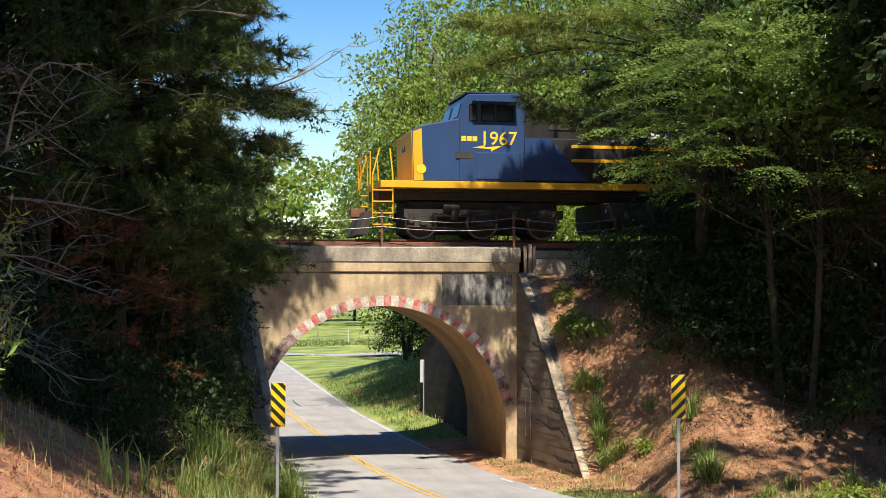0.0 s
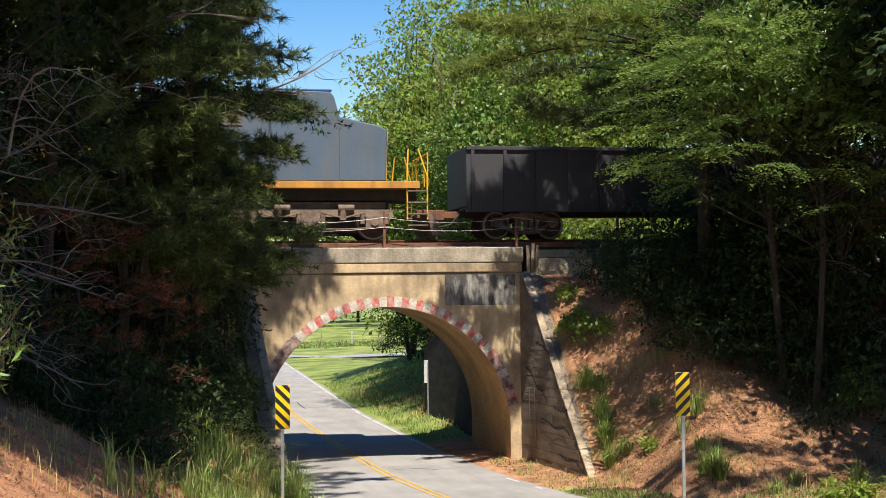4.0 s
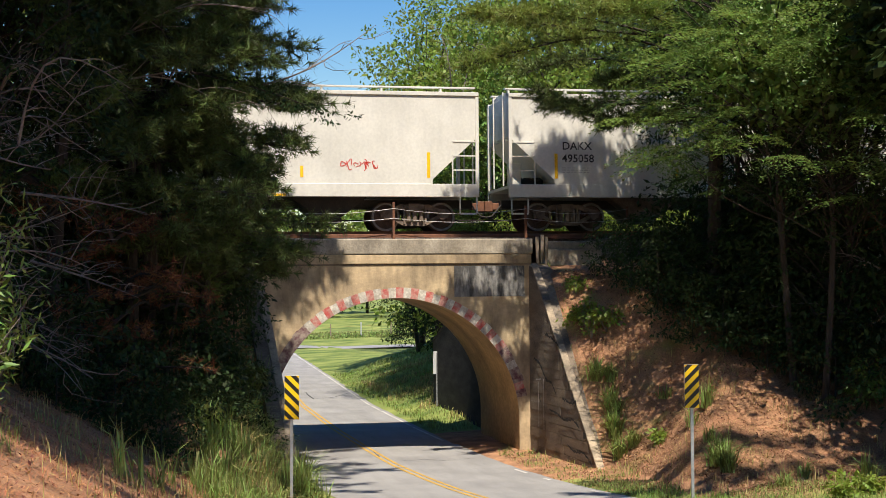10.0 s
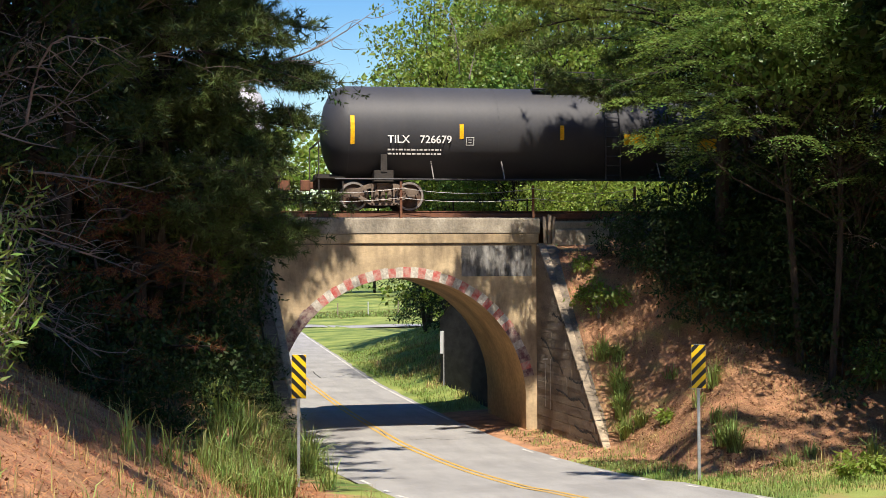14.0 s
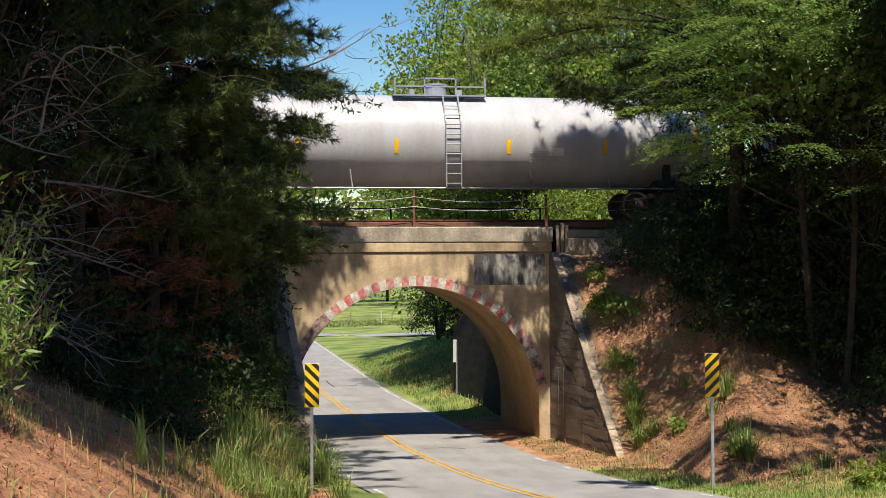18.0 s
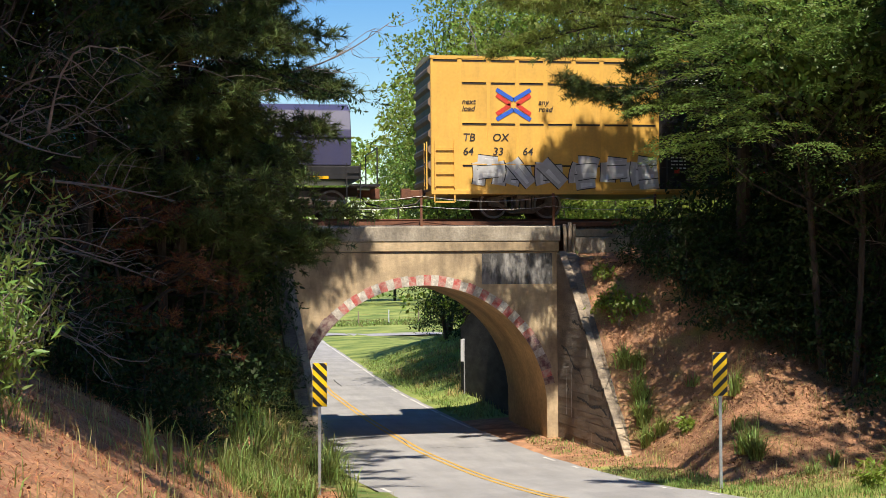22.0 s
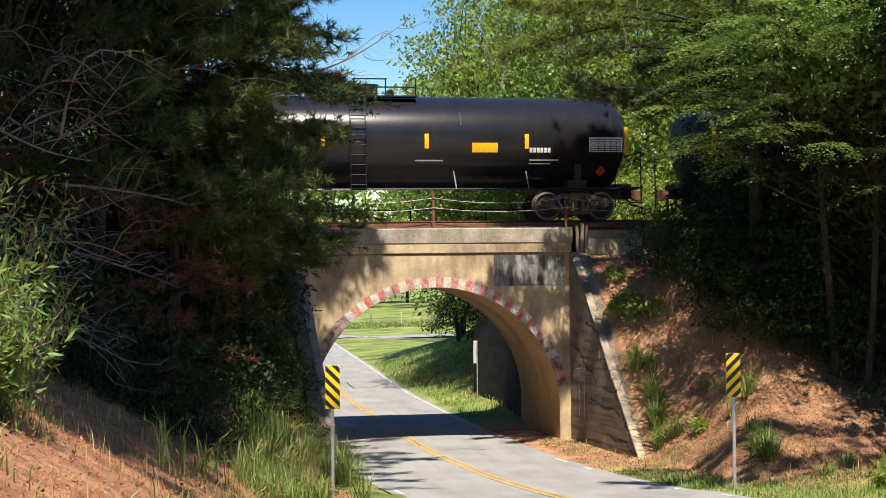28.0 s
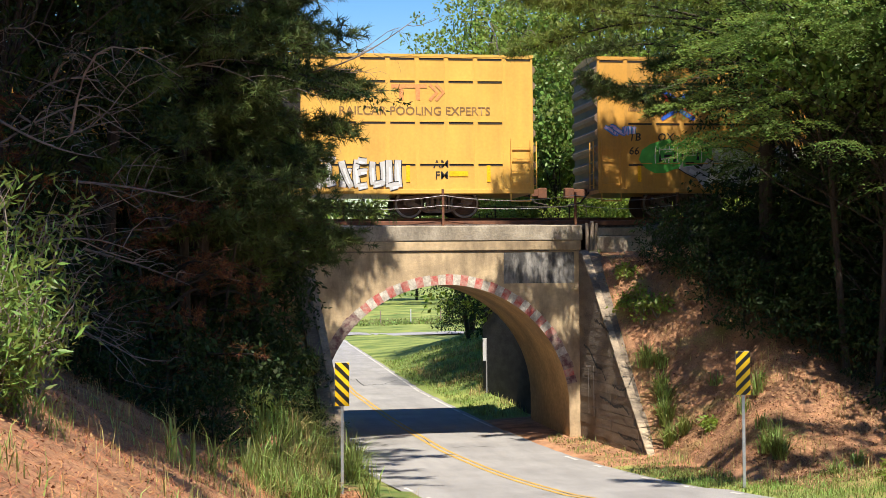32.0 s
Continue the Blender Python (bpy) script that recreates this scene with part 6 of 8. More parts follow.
# ---- covered hoppers ----
def hopper(label, x0, x1, body, marks, big=False, print_mat=INK, seed=1):
    c, h = start("covered_hopper_car", label, x0, x1, "covered hopper cars")
    running_gear(c, h, 2.0)
    S = 1.52
    bm = bmesh.new()
    if big:
        pts = [(-h + 0.12, 4.28), (-h + 0.12, 3.9), (-h + 0.75, 3.3), (-h + 1.9, 2.05), (-h + 1.9, 1.2), (h - 1.9, 1.2), (h - 1.9, 2.05), (h - 0.75, 3.3), (h - 0.12, 3.9), (h - 0.12, 4.28)]
        sill0, sill1 = 0.92, 1.36
    else:
        pts = [(-h + 0.05, 4.32), (-h + 0.05, 2.92), (-h + 1.5, 1.62), (-h + 1.5, 1.3), (h - 1.5, 1.3), (h - 1.5, 1.62), (h - 0.05, 2.92), (h - 0.05, 4.32)]
        sill0, sill1 = 1.05, 1.46
    prism(bm, pts, -S, S)
    part("body", bm, body, c, bevel=0.015)
    bx("side_sill", c, body, -h, h, -S - 0.03, -S + 0.12, sill0, sill1, 0.012)
    bx("side_sill", c, body, -h, h, S - 0.12, S + 0.03, sill0, sill1, 0.012)
    bx("top_chord", c, body, -h, h, -S - 0.05, -S + 0.1, 4.24, 4.36, 0.01)
    bx("top_chord", c, body, -h, h, S - 0.1, S + 0.05, 4.24, 4.36, 0.01)
    bm = bmesh.new()
    prism(bm, [(-S, 4.33), (S, 4.33), (0.5, 4.50), (-0.5, 4.50)], -h + 0.1, h - 0.1)
    bm.transform(Matrix.Rotation(radians(-90), 4, "Z"))
    part("roof", bm, body, c)
    for s in (-1, 1):
        bm = bmesh.new()
        box(bm, -h, h, s * 0.95 - 0.12, s * 0.95 + 0.12, 4.55, 4.59)
        for k in range(int(2 * h / 1.9) + 1):
            x = -h + 0.1 + k * 1.9
            if x < h - 0.05:
                box(bm, x, x + 0.06, s * 0.95 - 0.1, s * 0.95 + 0.1, 4.34, 4.55)
        part("running_board", bm, body, c)
    for e in (-1, 1):
        for s in (-1, 1):
            bx("corner_post", c, body, min(e * h, e * (h - 0.11)), max(e * h, e * (h - 0.11)), s * (S - 0.03) - 0.06, s * (S - 0.03) + 0.06, sill1, 4.36, 0.008)
        bm = bmesh.new()
        for z in (1.9, 2.35, 2.8) if not big else (1.7, 2.1, 2.5):
            box(bm, min(e * h, e * (h - 0.85)), max(e * h, e * (h - 0.85)), -S - 0.02, -S + 0.01, z - 0.02, z + 0.02)
        box(bm, e * (h - 0.85) - 0.02, e * (h - 0.85) + 0.02, -S - 0.02, -S + 0.01, sill1, 2.9)
        part("grab_rail", bm, body, c)
        bx("end_platform", c, body, min(e * (h - 1.6), e * h), max(e * (h - 1.6), e * h), -S, S, sill1 - 0.12, sill1 - 0.03)
        bx("end_sheet", c, body, min(e * (h - 0.09), e * (h - 0.03)), max(e * (h - 0.09), e * (h - 0.03)), -S + 0.02, S - 0.02, 3.0, 4.3)
        for k in range(2):
            bm = bmesh.new()
            box(bm, e * h - 0.02 - e * 0.02, e * h + 0.02 - e * 0.02, -0.7 + k * 1.35, -0.64 + k * 1.35, sill1, 4.5)
            part("end_stanchion", bm, body, c)
        st = bmesh.new()
        for dx in (0.08, 0.62):
            box(st, e * (h - dx) - 0.02, e * (h - dx) + 0.02, -S - 0.02, -S + 0.02, 0.52, sill0)
        box(st, min(e * (h - 0.62), e * (h - 0.08)), max(e * (h - 0.62), e * (h - 0.08)), -S - 0.02, -S + 0.02, 0.50, 0.55)
        part("stirrup_step", st, body, c)
    for k in range(1, 8):
        xx = -h + 2 * h * k / 8
        bx("weld_seam", c, body, xx - 0.012, xx + 0.012, -S - 0.006, -S, 1.5 if abs(xx) < h - 2 else 3.4, 4.24)
    if big:
        for z in (3.86, 4.0, 4.12):
            bx("side_bead", c, body, -h + 0.2, h - 0.2, -S - 0.02, -S, z - 0.015, z + 0.015)
    nb = 4 if not big else 3
    for k in range(nb):
        xc = -h + 3.2 + (2 * h - 6.4) * (k + 0.5) / nb
        bm = bmesh.new()
        hw = (2 * h - 6.4) / nb * 0.46
        prism(bm, [(xc - hw, 1.2), (xc + hw, 1.2), (xc + 0.35, 0.42), (xc - 0.35, 0.42)], -0.95, 0.95)
        bay = part("hopper_bay", bm, DARK if k % 2 else GRIME, c)
        bx("outlet_gate", bay, DARK, xc - 0.4, xc + 0.4, -0.9, 0.9, 0.30, 0.42, 0.01)
    bx("brake_wheel_box", c, body, -h + 0.15, -h + 0.55, -0.9, -0.6, 1.45, 2.2, 0.03)
    bx("air_tank", c, DARK, -h + 0.7, -h + 1.4, -0.5, 0.5, 1.4, 1.75, 0.08)
    y = -S - 0.004
    mk, num = marks
    px = -h + (2.0 if big else 1.75)
    if mk:
        lettering(mk, 0.25, print_mat, c, px, y, 2.58)
    lettering(num, 0.25, print_mat, c, px, y, 2.18)
    small_print(c, px, 1.98, 0.9, 3, GREYINK, y, seed=seed)
    for xx in (-h + 1.55, -h + 5.6, h - 5.6, h - 1.62):
        plate(c, xx - 0.05, xx + 0.05, 1.65, 2.45 if abs(xx) > h - 2 else 2.0, REFLECT, -S - 0.003, "reflector")
    small_print(c, 0.2, 2.0, 1.9, 3, GREYINK, y, 0.12, seed + 5)
    small_print(c, 1.0, 1.25 if not big else 1.15, 1.2, 2, INK, -S - 0.034, 0.08, seed + 9)
    plate(c, -0.3, 0.25, sill0 + 0.02, sill0 + 0.09, REFLECT, -S - 0.033, "reflector")
    plate(c, 2.6, 3.1, sill0 + 0.02, sill0 + 0.09, REFLECT, -S - 0.033, "reflector")
    return c, h


# ---- tank cars ----
def tank(label, x0, x1, paintm, marks, ink=WINK, seed=1, yellow=True, walk_mat=None, bold=False):
    lx = -0.45 if bold else 0.95 if yellow else 0.31
    c, h = start("tank_car", label, x0, x1, "tank cars")
    running_gear(c, h - 0.1, 1.75, sill=False)
    R, zc = 1.5, 2.52
    n = 40
    bm = bmesh.new()
    prof = [(-h, 0.02), (-h + 0.03, 0.45), (-h + 0.12, 0.85), (-h + 0.28, 1.2), (-h + 0.5, 1.42), (-h + 0.75, R)]
    prof = prof + [(-d, r) for d, r in prof[::-1]]
    rings = [[bm.verts.new((x, r * math.cos(2 * math.pi * k / n), zc + r * math.sin(2 * math.pi * k / n))) for k in range(n)] for x, r in prof]
    for a, b in zip(rings, rings[1:]):
        for k in range(n):
            bm.faces.new((a[k], a[(k + 1) % n], b[(k + 1) % n], b[k]))
    bm.faces.new(rings[0])
    bm.faces.new(rings[-1])
    part("tank_shell", bm, paintm, c, smooth=True)
    for xx in (-h + 0.75, -h / 3, h / 3, h - 0.75):
        bm = bmesh.new()
        a = [[bm.verts.new((xx + dx, (R + 0.006) * math.cos(2 * math.pi * k / n), zc + (R + 0.006) * math.sin(2 * math.pi * k / n))) for k in range(n)] for dx in (-0.015, 0.015)]
        for k in range(n):
            bm.faces.new((a[0][k], a[0][(k + 1) % n], a[1][(k + 1) % n], a[1][k]))
        part("weld_seam", bm, paintm, c)
    wm = walk_mat or paintm
    bm = bmesh.new()
    cyl(bm, 0, 0, zc + R - 0.1, 0.36, 0.42, "z", 18)
    cyl(bm, 0, 0, zc + R + 0.32, 0.40, 0.06, "z", 18)
    cyl(bm, -0.75, 0.1, zc + R - 0.1, 0.10, 0.34, "z", 10)
    cyl(bm, 0.75, -0.1, zc + R - 0.1, 0.12, 0.30, "z", 10)
    part("manway", bm, wm, c)
    bm = bmesh.new()
    box(bm, -1.5, 1.5, -0.95, -0.55, zc + R - 0.1, zc + R - 0.06)
    box(bm, -1.5, 1.5, 0.55, 0.95, zc + R - 0.1, zc + R - 0.06)
    part("platform", bm, wm, c)
    bm = bmesh.new()
    for xx in (-1.45, -0.5, 0.5, 1.45):
        box(bm, xx - 0.02, xx + 0.02, -0.97, -0.93, zc + R - 0.1, zc + R + 0.48)
    box(bm, -0.55, 0.55, -0.97, -0.93, zc + R + 0.44, zc + R + 0.48)
    box(bm, -1.45, 1.45, -0.97, -0.93, zc + R + 0.18, zc + R + 0.22)
    part("platform_rail", bm, wm, c)
    bm = bmesh.new()
    for s in (-0.24, 0.24):
        pts = [(lx + s, -1.0, zc + R - 0.08)] + [(lx + s, -(R + 0.10) * math.cos(a), zc + (R + 0.10) * math.sin(a)) for a in (0.75, 0.35, 0.0)] + [(lx + s, -R - 0.1, 0.98)]
        tube(bm, pts, 0.022, 5)
    for k in range(9):
        z = 1.1 + k * 0.31
        yy = -(math.sqrt(max((R + 0.10) ** 2 - (z - zc) ** 2, 0.8))) if z > zc else -R - 0.1
        tube(bm, [(lx - 0.24, yy, z), (lx + 0.24, yy, z)], 0.018, 5)
    part("ladder", bm, wm, c)
    bm = bmesh.new()
    tube(bm, [(-h + 0.3, -1.5, 0.96), (h - 0.3, -1.5, 0.96)], 0.025, 6)
    part("side_rail", bm, CABLE if not yellow else wm, c)
    bm = bmesh.new()
    for xx in (-h / 1.7, -h / 3.2, h / 3.2, h / 1.7):
        tube(bm, [(xx, -1.5, 0.96), (xx - 0.05, -1.25, 1.55)], 0.02, 5)
    part("rail_bracket", bm, CABLE, c)
    for e in (-1, 1):
        bm = bmesh.new()
        box(bm, min(e * (h + 0.2), e * (h - 2.6)), max(e * (h + 0.2), e * (h - 2.6)), -0.4, 0.4, 0.72, 1.18)
        box(bm, e * (h - 1.85) - 0.3, e * (h - 1.85) + 0.3, -1.35, 1.35, 0.9, 1.25)
        box(bm, e * (h - 1.85) - 0.1, e * (h - 1.85) + 0.1, -1.38, -1.15, 1.2, 1.75)
        part("stub_sill", bm, DARK, c)
        bm = bmesh.new()
        box(bm, min(e * (h + 0.25), e * (h - 0.6)), max(e * (h + 0.25), e * (h - 0.6)), -1.5, 1.5, 0.98, 1.03)
        for yy in (-1.48, 1.45):
            for dx in (0.2, -0.55):
                box(bm, e * (h + dx) - 0.018, e * (h + dx) + 0.018, yy, yy + 0.035, 0.5, 2.15 if dx > 0 else 1.0)
        box(bm, min(e * (h + 0.2), e * (h - 0.55)), max(e * (h + 0.2), e * (h - 0.55)), -1.5, -1.46, 0.5, 0.54)
        box(bm, min(e * (h + 0.2), e * (h + 0.16)), max(e * (h + 0.2), e * (h + 0.16)), -1.5, 1.5, 2.1, 2.15)
        part("end_platform", bm, DARK, c)

    def skin(x, w, z, hh, m, nm="reflector"):
        """A decal that follows the round shell."""
        bm = bmesh.new()
        prev = None
        for k in range(5):
            zz = z + hh * k / 4
            yy = -math.sqrt(max((R + 0.007) ** 2 - (zz - zc) ** 2, 0.01))
            cur = (bm.verts.new((x, yy, zz)), bm.verts.new((x + w, yy, zz)))
            if prev:
                bm.faces.new((prev[0], prev[1], cur[1], cur[0]))
            prev = cur
        part(nm, bm, m, c)
    mids = (-4.8, -1.6, 1.64, 4.84) if bold else (-4.03, -0.76, 2.41, 5.19) if yellow else (-4.63, -1.55, 2.04, 5.2)
    for xx in mids:
        skin(xx, 0.13, 2.24 if yellow else 2.05, 0.46, REFLECT)
    for xx in (-h + 0.79, h - 0.32 if bold else h - 0.95):
        skin(xx, 0.13, 2.05, 0.9, REFLECT)
    if bold:
        skin(3.15, 0.82, 2.12, 0.3, REFLECT, "warning_plate")
        skin(1.34, 0.9, 1.85, 0.04, WINK, "lettering_bar")
        skin(-3.2, 0.9, 1.85, 0.04, WINK, "lettering_bar")
        for k in range(6):
            skin(5.0 + k * 0.117, 0.09, 2.12, 0.15, WINK, "lettering_bar")
        for k in range(2):
            skin(5.0, 0.95 - 0.25 * k, 1.87 - 0.11 * k, 0.035, WINK, "lettering_bar")
    elif yellow:
        skin(1.37, 0.75, 2.11, 0.33, REFLECT, "warning_plate")
        skin(3.85, 0.75, 1.93, 0.4, REFLECT, "warning_plate")
    else:
        skin(3.4, 0.5, 2.0, 0.26, WINK, "warning_plate")
    dp = 6.93 if bold else h - 2.15
    skin(dp, 1.1 if bold else 1.0, 2.14 if bold else 2.02, 0.46, GREYINK if not yellow else WINK, "data_panel")
    for k in range(6):
        skin(dp + 0.04, 1.02 if bold else 0.92, (2.17 if bold else 2.05) + k * 0.07, 0.022, INK, "small_print")
    for k in range(4):
        skin(dp + 0.3 + 0.2 * k, 0.018, 2.16 if bold else 2.04, 0.40, INK, "small_print")
    if not bold:
        # square test stencil beside the number
        for a0, w0, z0, h0 in ((-h + 4.45, 0.26, 2.04, 0.022), (-h + 4.45, 0.26, 2.28, 0.022), (-h + 4.45, 0.022, 2.04, 0.26), (-h + 4.69, 0.022, 2.04, 0.26), (-h + 4.53, 0.1, 2.12, 0.02), (-h + 4.53, 0.1, 2.2, 0.02)):
            skin(a0, w0, z0, h0, ink, "stencil_bar")
    bm = bmesh.new()
    zz, xx, s = 1.55, h - 1.05 if bold else h - 1.55, 0.17
    vs = [bm.verts.new((xx + dx * s, -math.sqrt((R + 0.012) ** 2 - (zz + dz * s - zc) ** 2), zz + dz * s)) for dx, dz in ((0, -1), (1, 0), (0, 1), (-1, 0))]
    bm.faces.new(vs)
    part("placard", bm, REDINK if yellow else WINK, c, "diamond hazard placard")
    mk, num = marks
    px = -h + 1.95
    if mk:
        lettering(mk, 0.24, ink, c, px, -R - 0.006, 2.1)
    else:
        for k in range(4):
            skin(px + k * 0.2, 0.15, 2.12, 0.2, ink, "lettering_bar")
    lettering(num, 0.24, ink, c, px + 1.02, -R - 0.006, 2.1)
    small_print(c, px, 1.86, 1.7, 2, GREYINK, -R - 0.0, 0.13, seed)
    if not bold:
        small_print(c, 2.76, 2.16, 0.9, 5, ink, -R - 0.004, 0.09, seed + 3)
    return c, h


# ---- boxcars ----
def boxcar(label, x0, x1, body, door_mat, doors, group="boxcars", end_mat=None, seed=1, door_bars=True, prints=True):
    c, h = start("boxcar", label, x0, x1, group)
    running_gear(c, h, 3.0)
    S = 1.52
    bx("body", c, body, -h, h, -S, S, 0.74, 5.08, 0.02)
    bm = bmesh.new()
    prism(bm, [(-S - 0.03, 5.02), (S + 0.03, 5.02), (S + 0.03, 5.10), (0, 5.24), (-S - 0.03, 5.10)], -h - 0.02, h + 0.02)
    bm.transform(Matrix.Rotation(radians(-90), 4, "Z"))
    part("roof", bm, body, c)
    pitch = 0.93
    n = int(round(2 * h / pitch))
    pitch = 2 * h / n
    post_me = cached(("post", body.name), lambda: to_mesh("side_post", (lambda b: (box(b, -0.045, 0.045, -0.011, 0.0, 0.86, 5.0), b)[1])(bmesh.new()), body))
    bar_me = cached(("bar", round(pitch, 3)), lambda: to_mesh("panel_slot", (lambda b: (box(b, -pitch * 0.42, pitch * 0.42, -0.012, 0.001, -0.03, 0.03), b)[1])(bmesh.new()), DARK))
    lip_me = cached(("lip", body.name, round(pitch, 3)), lambda: to_mesh("panel_lip", (lambda b: (box(b, -pitch * 0.42, pitch * 0.42, -0.03, 0.001, 0.032, 0.06), b)[1])(bmesh.new()), body))
    for k in range(n + 1):
        x = -h + k * pitch
        indoor = any(a < x < b for a, b in doors)
        if not indoor and 0 < k < n:
            ob = part("side_post", post_me, body, c)
            ob.location = (x, -S, 0)
        xm = x + pitch / 2
        if k < n and not any(a - 0.1 < xm < b + 0.1 for a, b in doors):
            for z in (4.95, 4.24, 2.95, 1.64):
                if (k in (0, n - 1)) and z < 4.9:
                    continue
                for me in (bar_me, lip_me):
                    ob = part("panel_slot" if me is bar_me else "panel_lip", me, DARK, c)
                    ob.location = (xm, -S, z)
    bx("side_sill", c, body, -h, h, -S - 0.03, -S + 0.05, 0.74, 0.88, 0.008)
    for a, b in doors:
        d = bx("door", c, door_mat, a + 0.03, b - 0.03, -S - 0.06, -S + 0.02, 0.92, 4.98, 0.01)
        bm = bmesh.new()
        for z in (1.0, 1.64, 2.3, 2.95, 3.6, 4.24, 4.88):
            box(bm, a + 0.1, b - 0.1, -S - 0.085, -S - 0.06, z - 0.035, z + 0.035)
        part("door_rib", bm, door_mat, d)
        bm = bmesh.new()
        for xx in (a + 0.25, b - 0.25):
            tube(bm, [(xx, -S - 0.11, 1.0), (xx, -S - 0.11, 4.9)], 0.022, 6)
        box(bm, (a + b) / 2 - 0.25, (a + b) / 2 + 0.25, -S - 0.12, -S - 0.09, 1.5, 1.56)
        part("lock_rod", bm, door_mat if door_bars else DARK, d)
    bx("door_track", c, body, min(a for a, b in doors) - 1.6, max(b for a, b in doors) + 1.6, -S - 0.09, -S + 0.02, 0.80, 0.9, 0.01)
    for e in (-1, 1):
        em = end_mat or body
        bx("end_sheet", c, em, min(e * h, e * (h + 0.008)), max(e * h, e * (h + 0.008)), -S + 0.05, S - 0.05, 0.86, 5.0)
        for k in range(8):
            bm = bmesh.new()
            z = 1.15 + k * 0.5
            prism(bm, [(0, -0.16), (0.085, -0.06), (0.085, 0.06), (0, 0.16)], -S + 0.06, S - 0.06)
            bm.transform(Matrix.Translation((e * h, 0, z)) @ Matrix.Diagonal((e, 1, 1, 1)))
            part("end_rib", bm, em, c)
        ladder(c, e * (h - 0.42), 0.95, 2.45, -S - 0.06, 0.62, 4, body)
        bm = bmesh.new()
        for dx in (0.1, 0.74):
            box(bm, e * (h - dx) - 0.02, e * (h - dx) + 0.02, -S - 0.02, -S + 0.02, 0.5, 0.78)
        box(bm, min(e * (h - 0.74), e * (h - 0.1)), max(e * (h - 0.74), e * (h - 0.1)), -S - 0.02, -S + 0.02, 0.48, 0.53)
        part("stirrup_step", bm, body, c)
        lad = ladder(c, 0, 0.9, 2.4, 0, 0.45, 4, body)
        lad.matrix_basis = Matrix.Translation((e * (h + 0.12), -1.15, 0)) @ Matrix.Rotation(radians(90), 4, "Z")
    for xx in (-h + 1.35, -h + 4.0, -h + 6.8, h - 6.8, h - 4.0, h - 1.45):
        plate(c, xx - 0.06, xx + 0.06, 1.1, 1.62, REFLECT, -S - 0.014, "reflector")
    if not prints:
        return c, h
    plate(c, -h + 1.1, -h + 1.75, 2.35, 2.5, REFLECT, -S - 0.014, "warning_plate")
    small_print(c, -h + 1.2, 2.75, 0.6, 2, GREYINK, -S - 0.014, 0.12, seed)
    small_print(c, -h + 2.2, 2.75, 0.6, 2, GREYINK, -S - 0.014, 0.12, seed + 1)
    return c, h


# ---- coil cars ----
def coil_car(label, x0, x1, hood, top, ridge, seed=1):
    c, h = start("coil_car", label, x0, x1, "coil steel cars")
    running_gear(c, h + 0.3, 1.75)
    S = 1.48
    bx("frame", c, P_BLACK, -h - 0.25, h + 0.25, -S - 0.05, S + 0.05, 1.2, 1.62, 0.02)
    bm = bmesh.new()
    prism(bm, [(-h + 3.2, 1.2), (h - 3.2, 1.2), (h - 4.2, 0.28), (-h + 4.2, 0.28)], -S + 0.1, S - 0.1)
    part("fishbelly_sill", bm, P_BLACK, c)
    for k, (a, b) in enumerate(((-h, h),) if ridge else ((-h, -0.02), (0.02, h))):
        bm = bmesh.new()
        out = [(-S, 1.64), (-S, 2.35), (-S + 0.06, 2.75), (-S + 0.28, top - 0.28), (-S + 0.75, top - 0.06), (-0.4, top)]
        out = out + [(-y, z) for y, z in out[::-1]]
        prism(bm, out, a, b)
        bm.transform(Matrix.Rotation(radians(-90), 4, "Z"))
        hd = part("hood", bm, hood, c, bevel=0.02)
        bx("hood_rim", hd, hood, a, b, -S - 0.025, -S + 0.02, 2.5, 2.54)
        bm = bmesh.new()
        xm = (a + b) / 2
        for dx in (-0.28, 0.28):
            box(bm, xm + dx - 0.05, xm + dx + 0.05, -0.05, 0.05, top - 0.1, top + 0.42)
        box(bm, xm - 0.33, xm + 0.33, -0.06, 0.06, top + 0.34, top + 0.46)
        part("lifting_lug", bm, hood, hd)
    for xx in (-h + 1.0, -h / 2.2, 0, h / 2.2, h - 1.0):
        plate(c, xx - 0.28, xx + 0.28, 1.215, 1.305, REFLECT, -S - 0.054, "reflector")
    for e in (-1, 1):
        ladder(c, e * (h + 0.05), 0.5, 1.7, -S - 0.09, 0.42, 3, P_BLACK)
        bx("end_platform", c, P_BLACK, min(e * (h + 0.9), e * h), max(e * (h + 0.9), e * h), -S, S, 1.0, 1.06)
        bm = bmesh.new()
        for yy in (-S, S):
            box(bm, e * (h + 0.8) - 0.02, e * (h + 0.8) + 0.02, yy - 0.02, yy + 0.02, 1.0, 2.2)
        box(bm, e * (h + 0.8) - 0.02, e * (h + 0.8) + 0.02, -S, S, 2.16, 2.2)
        part("end_rail", bm, P_BLACK, c)
    return c, h


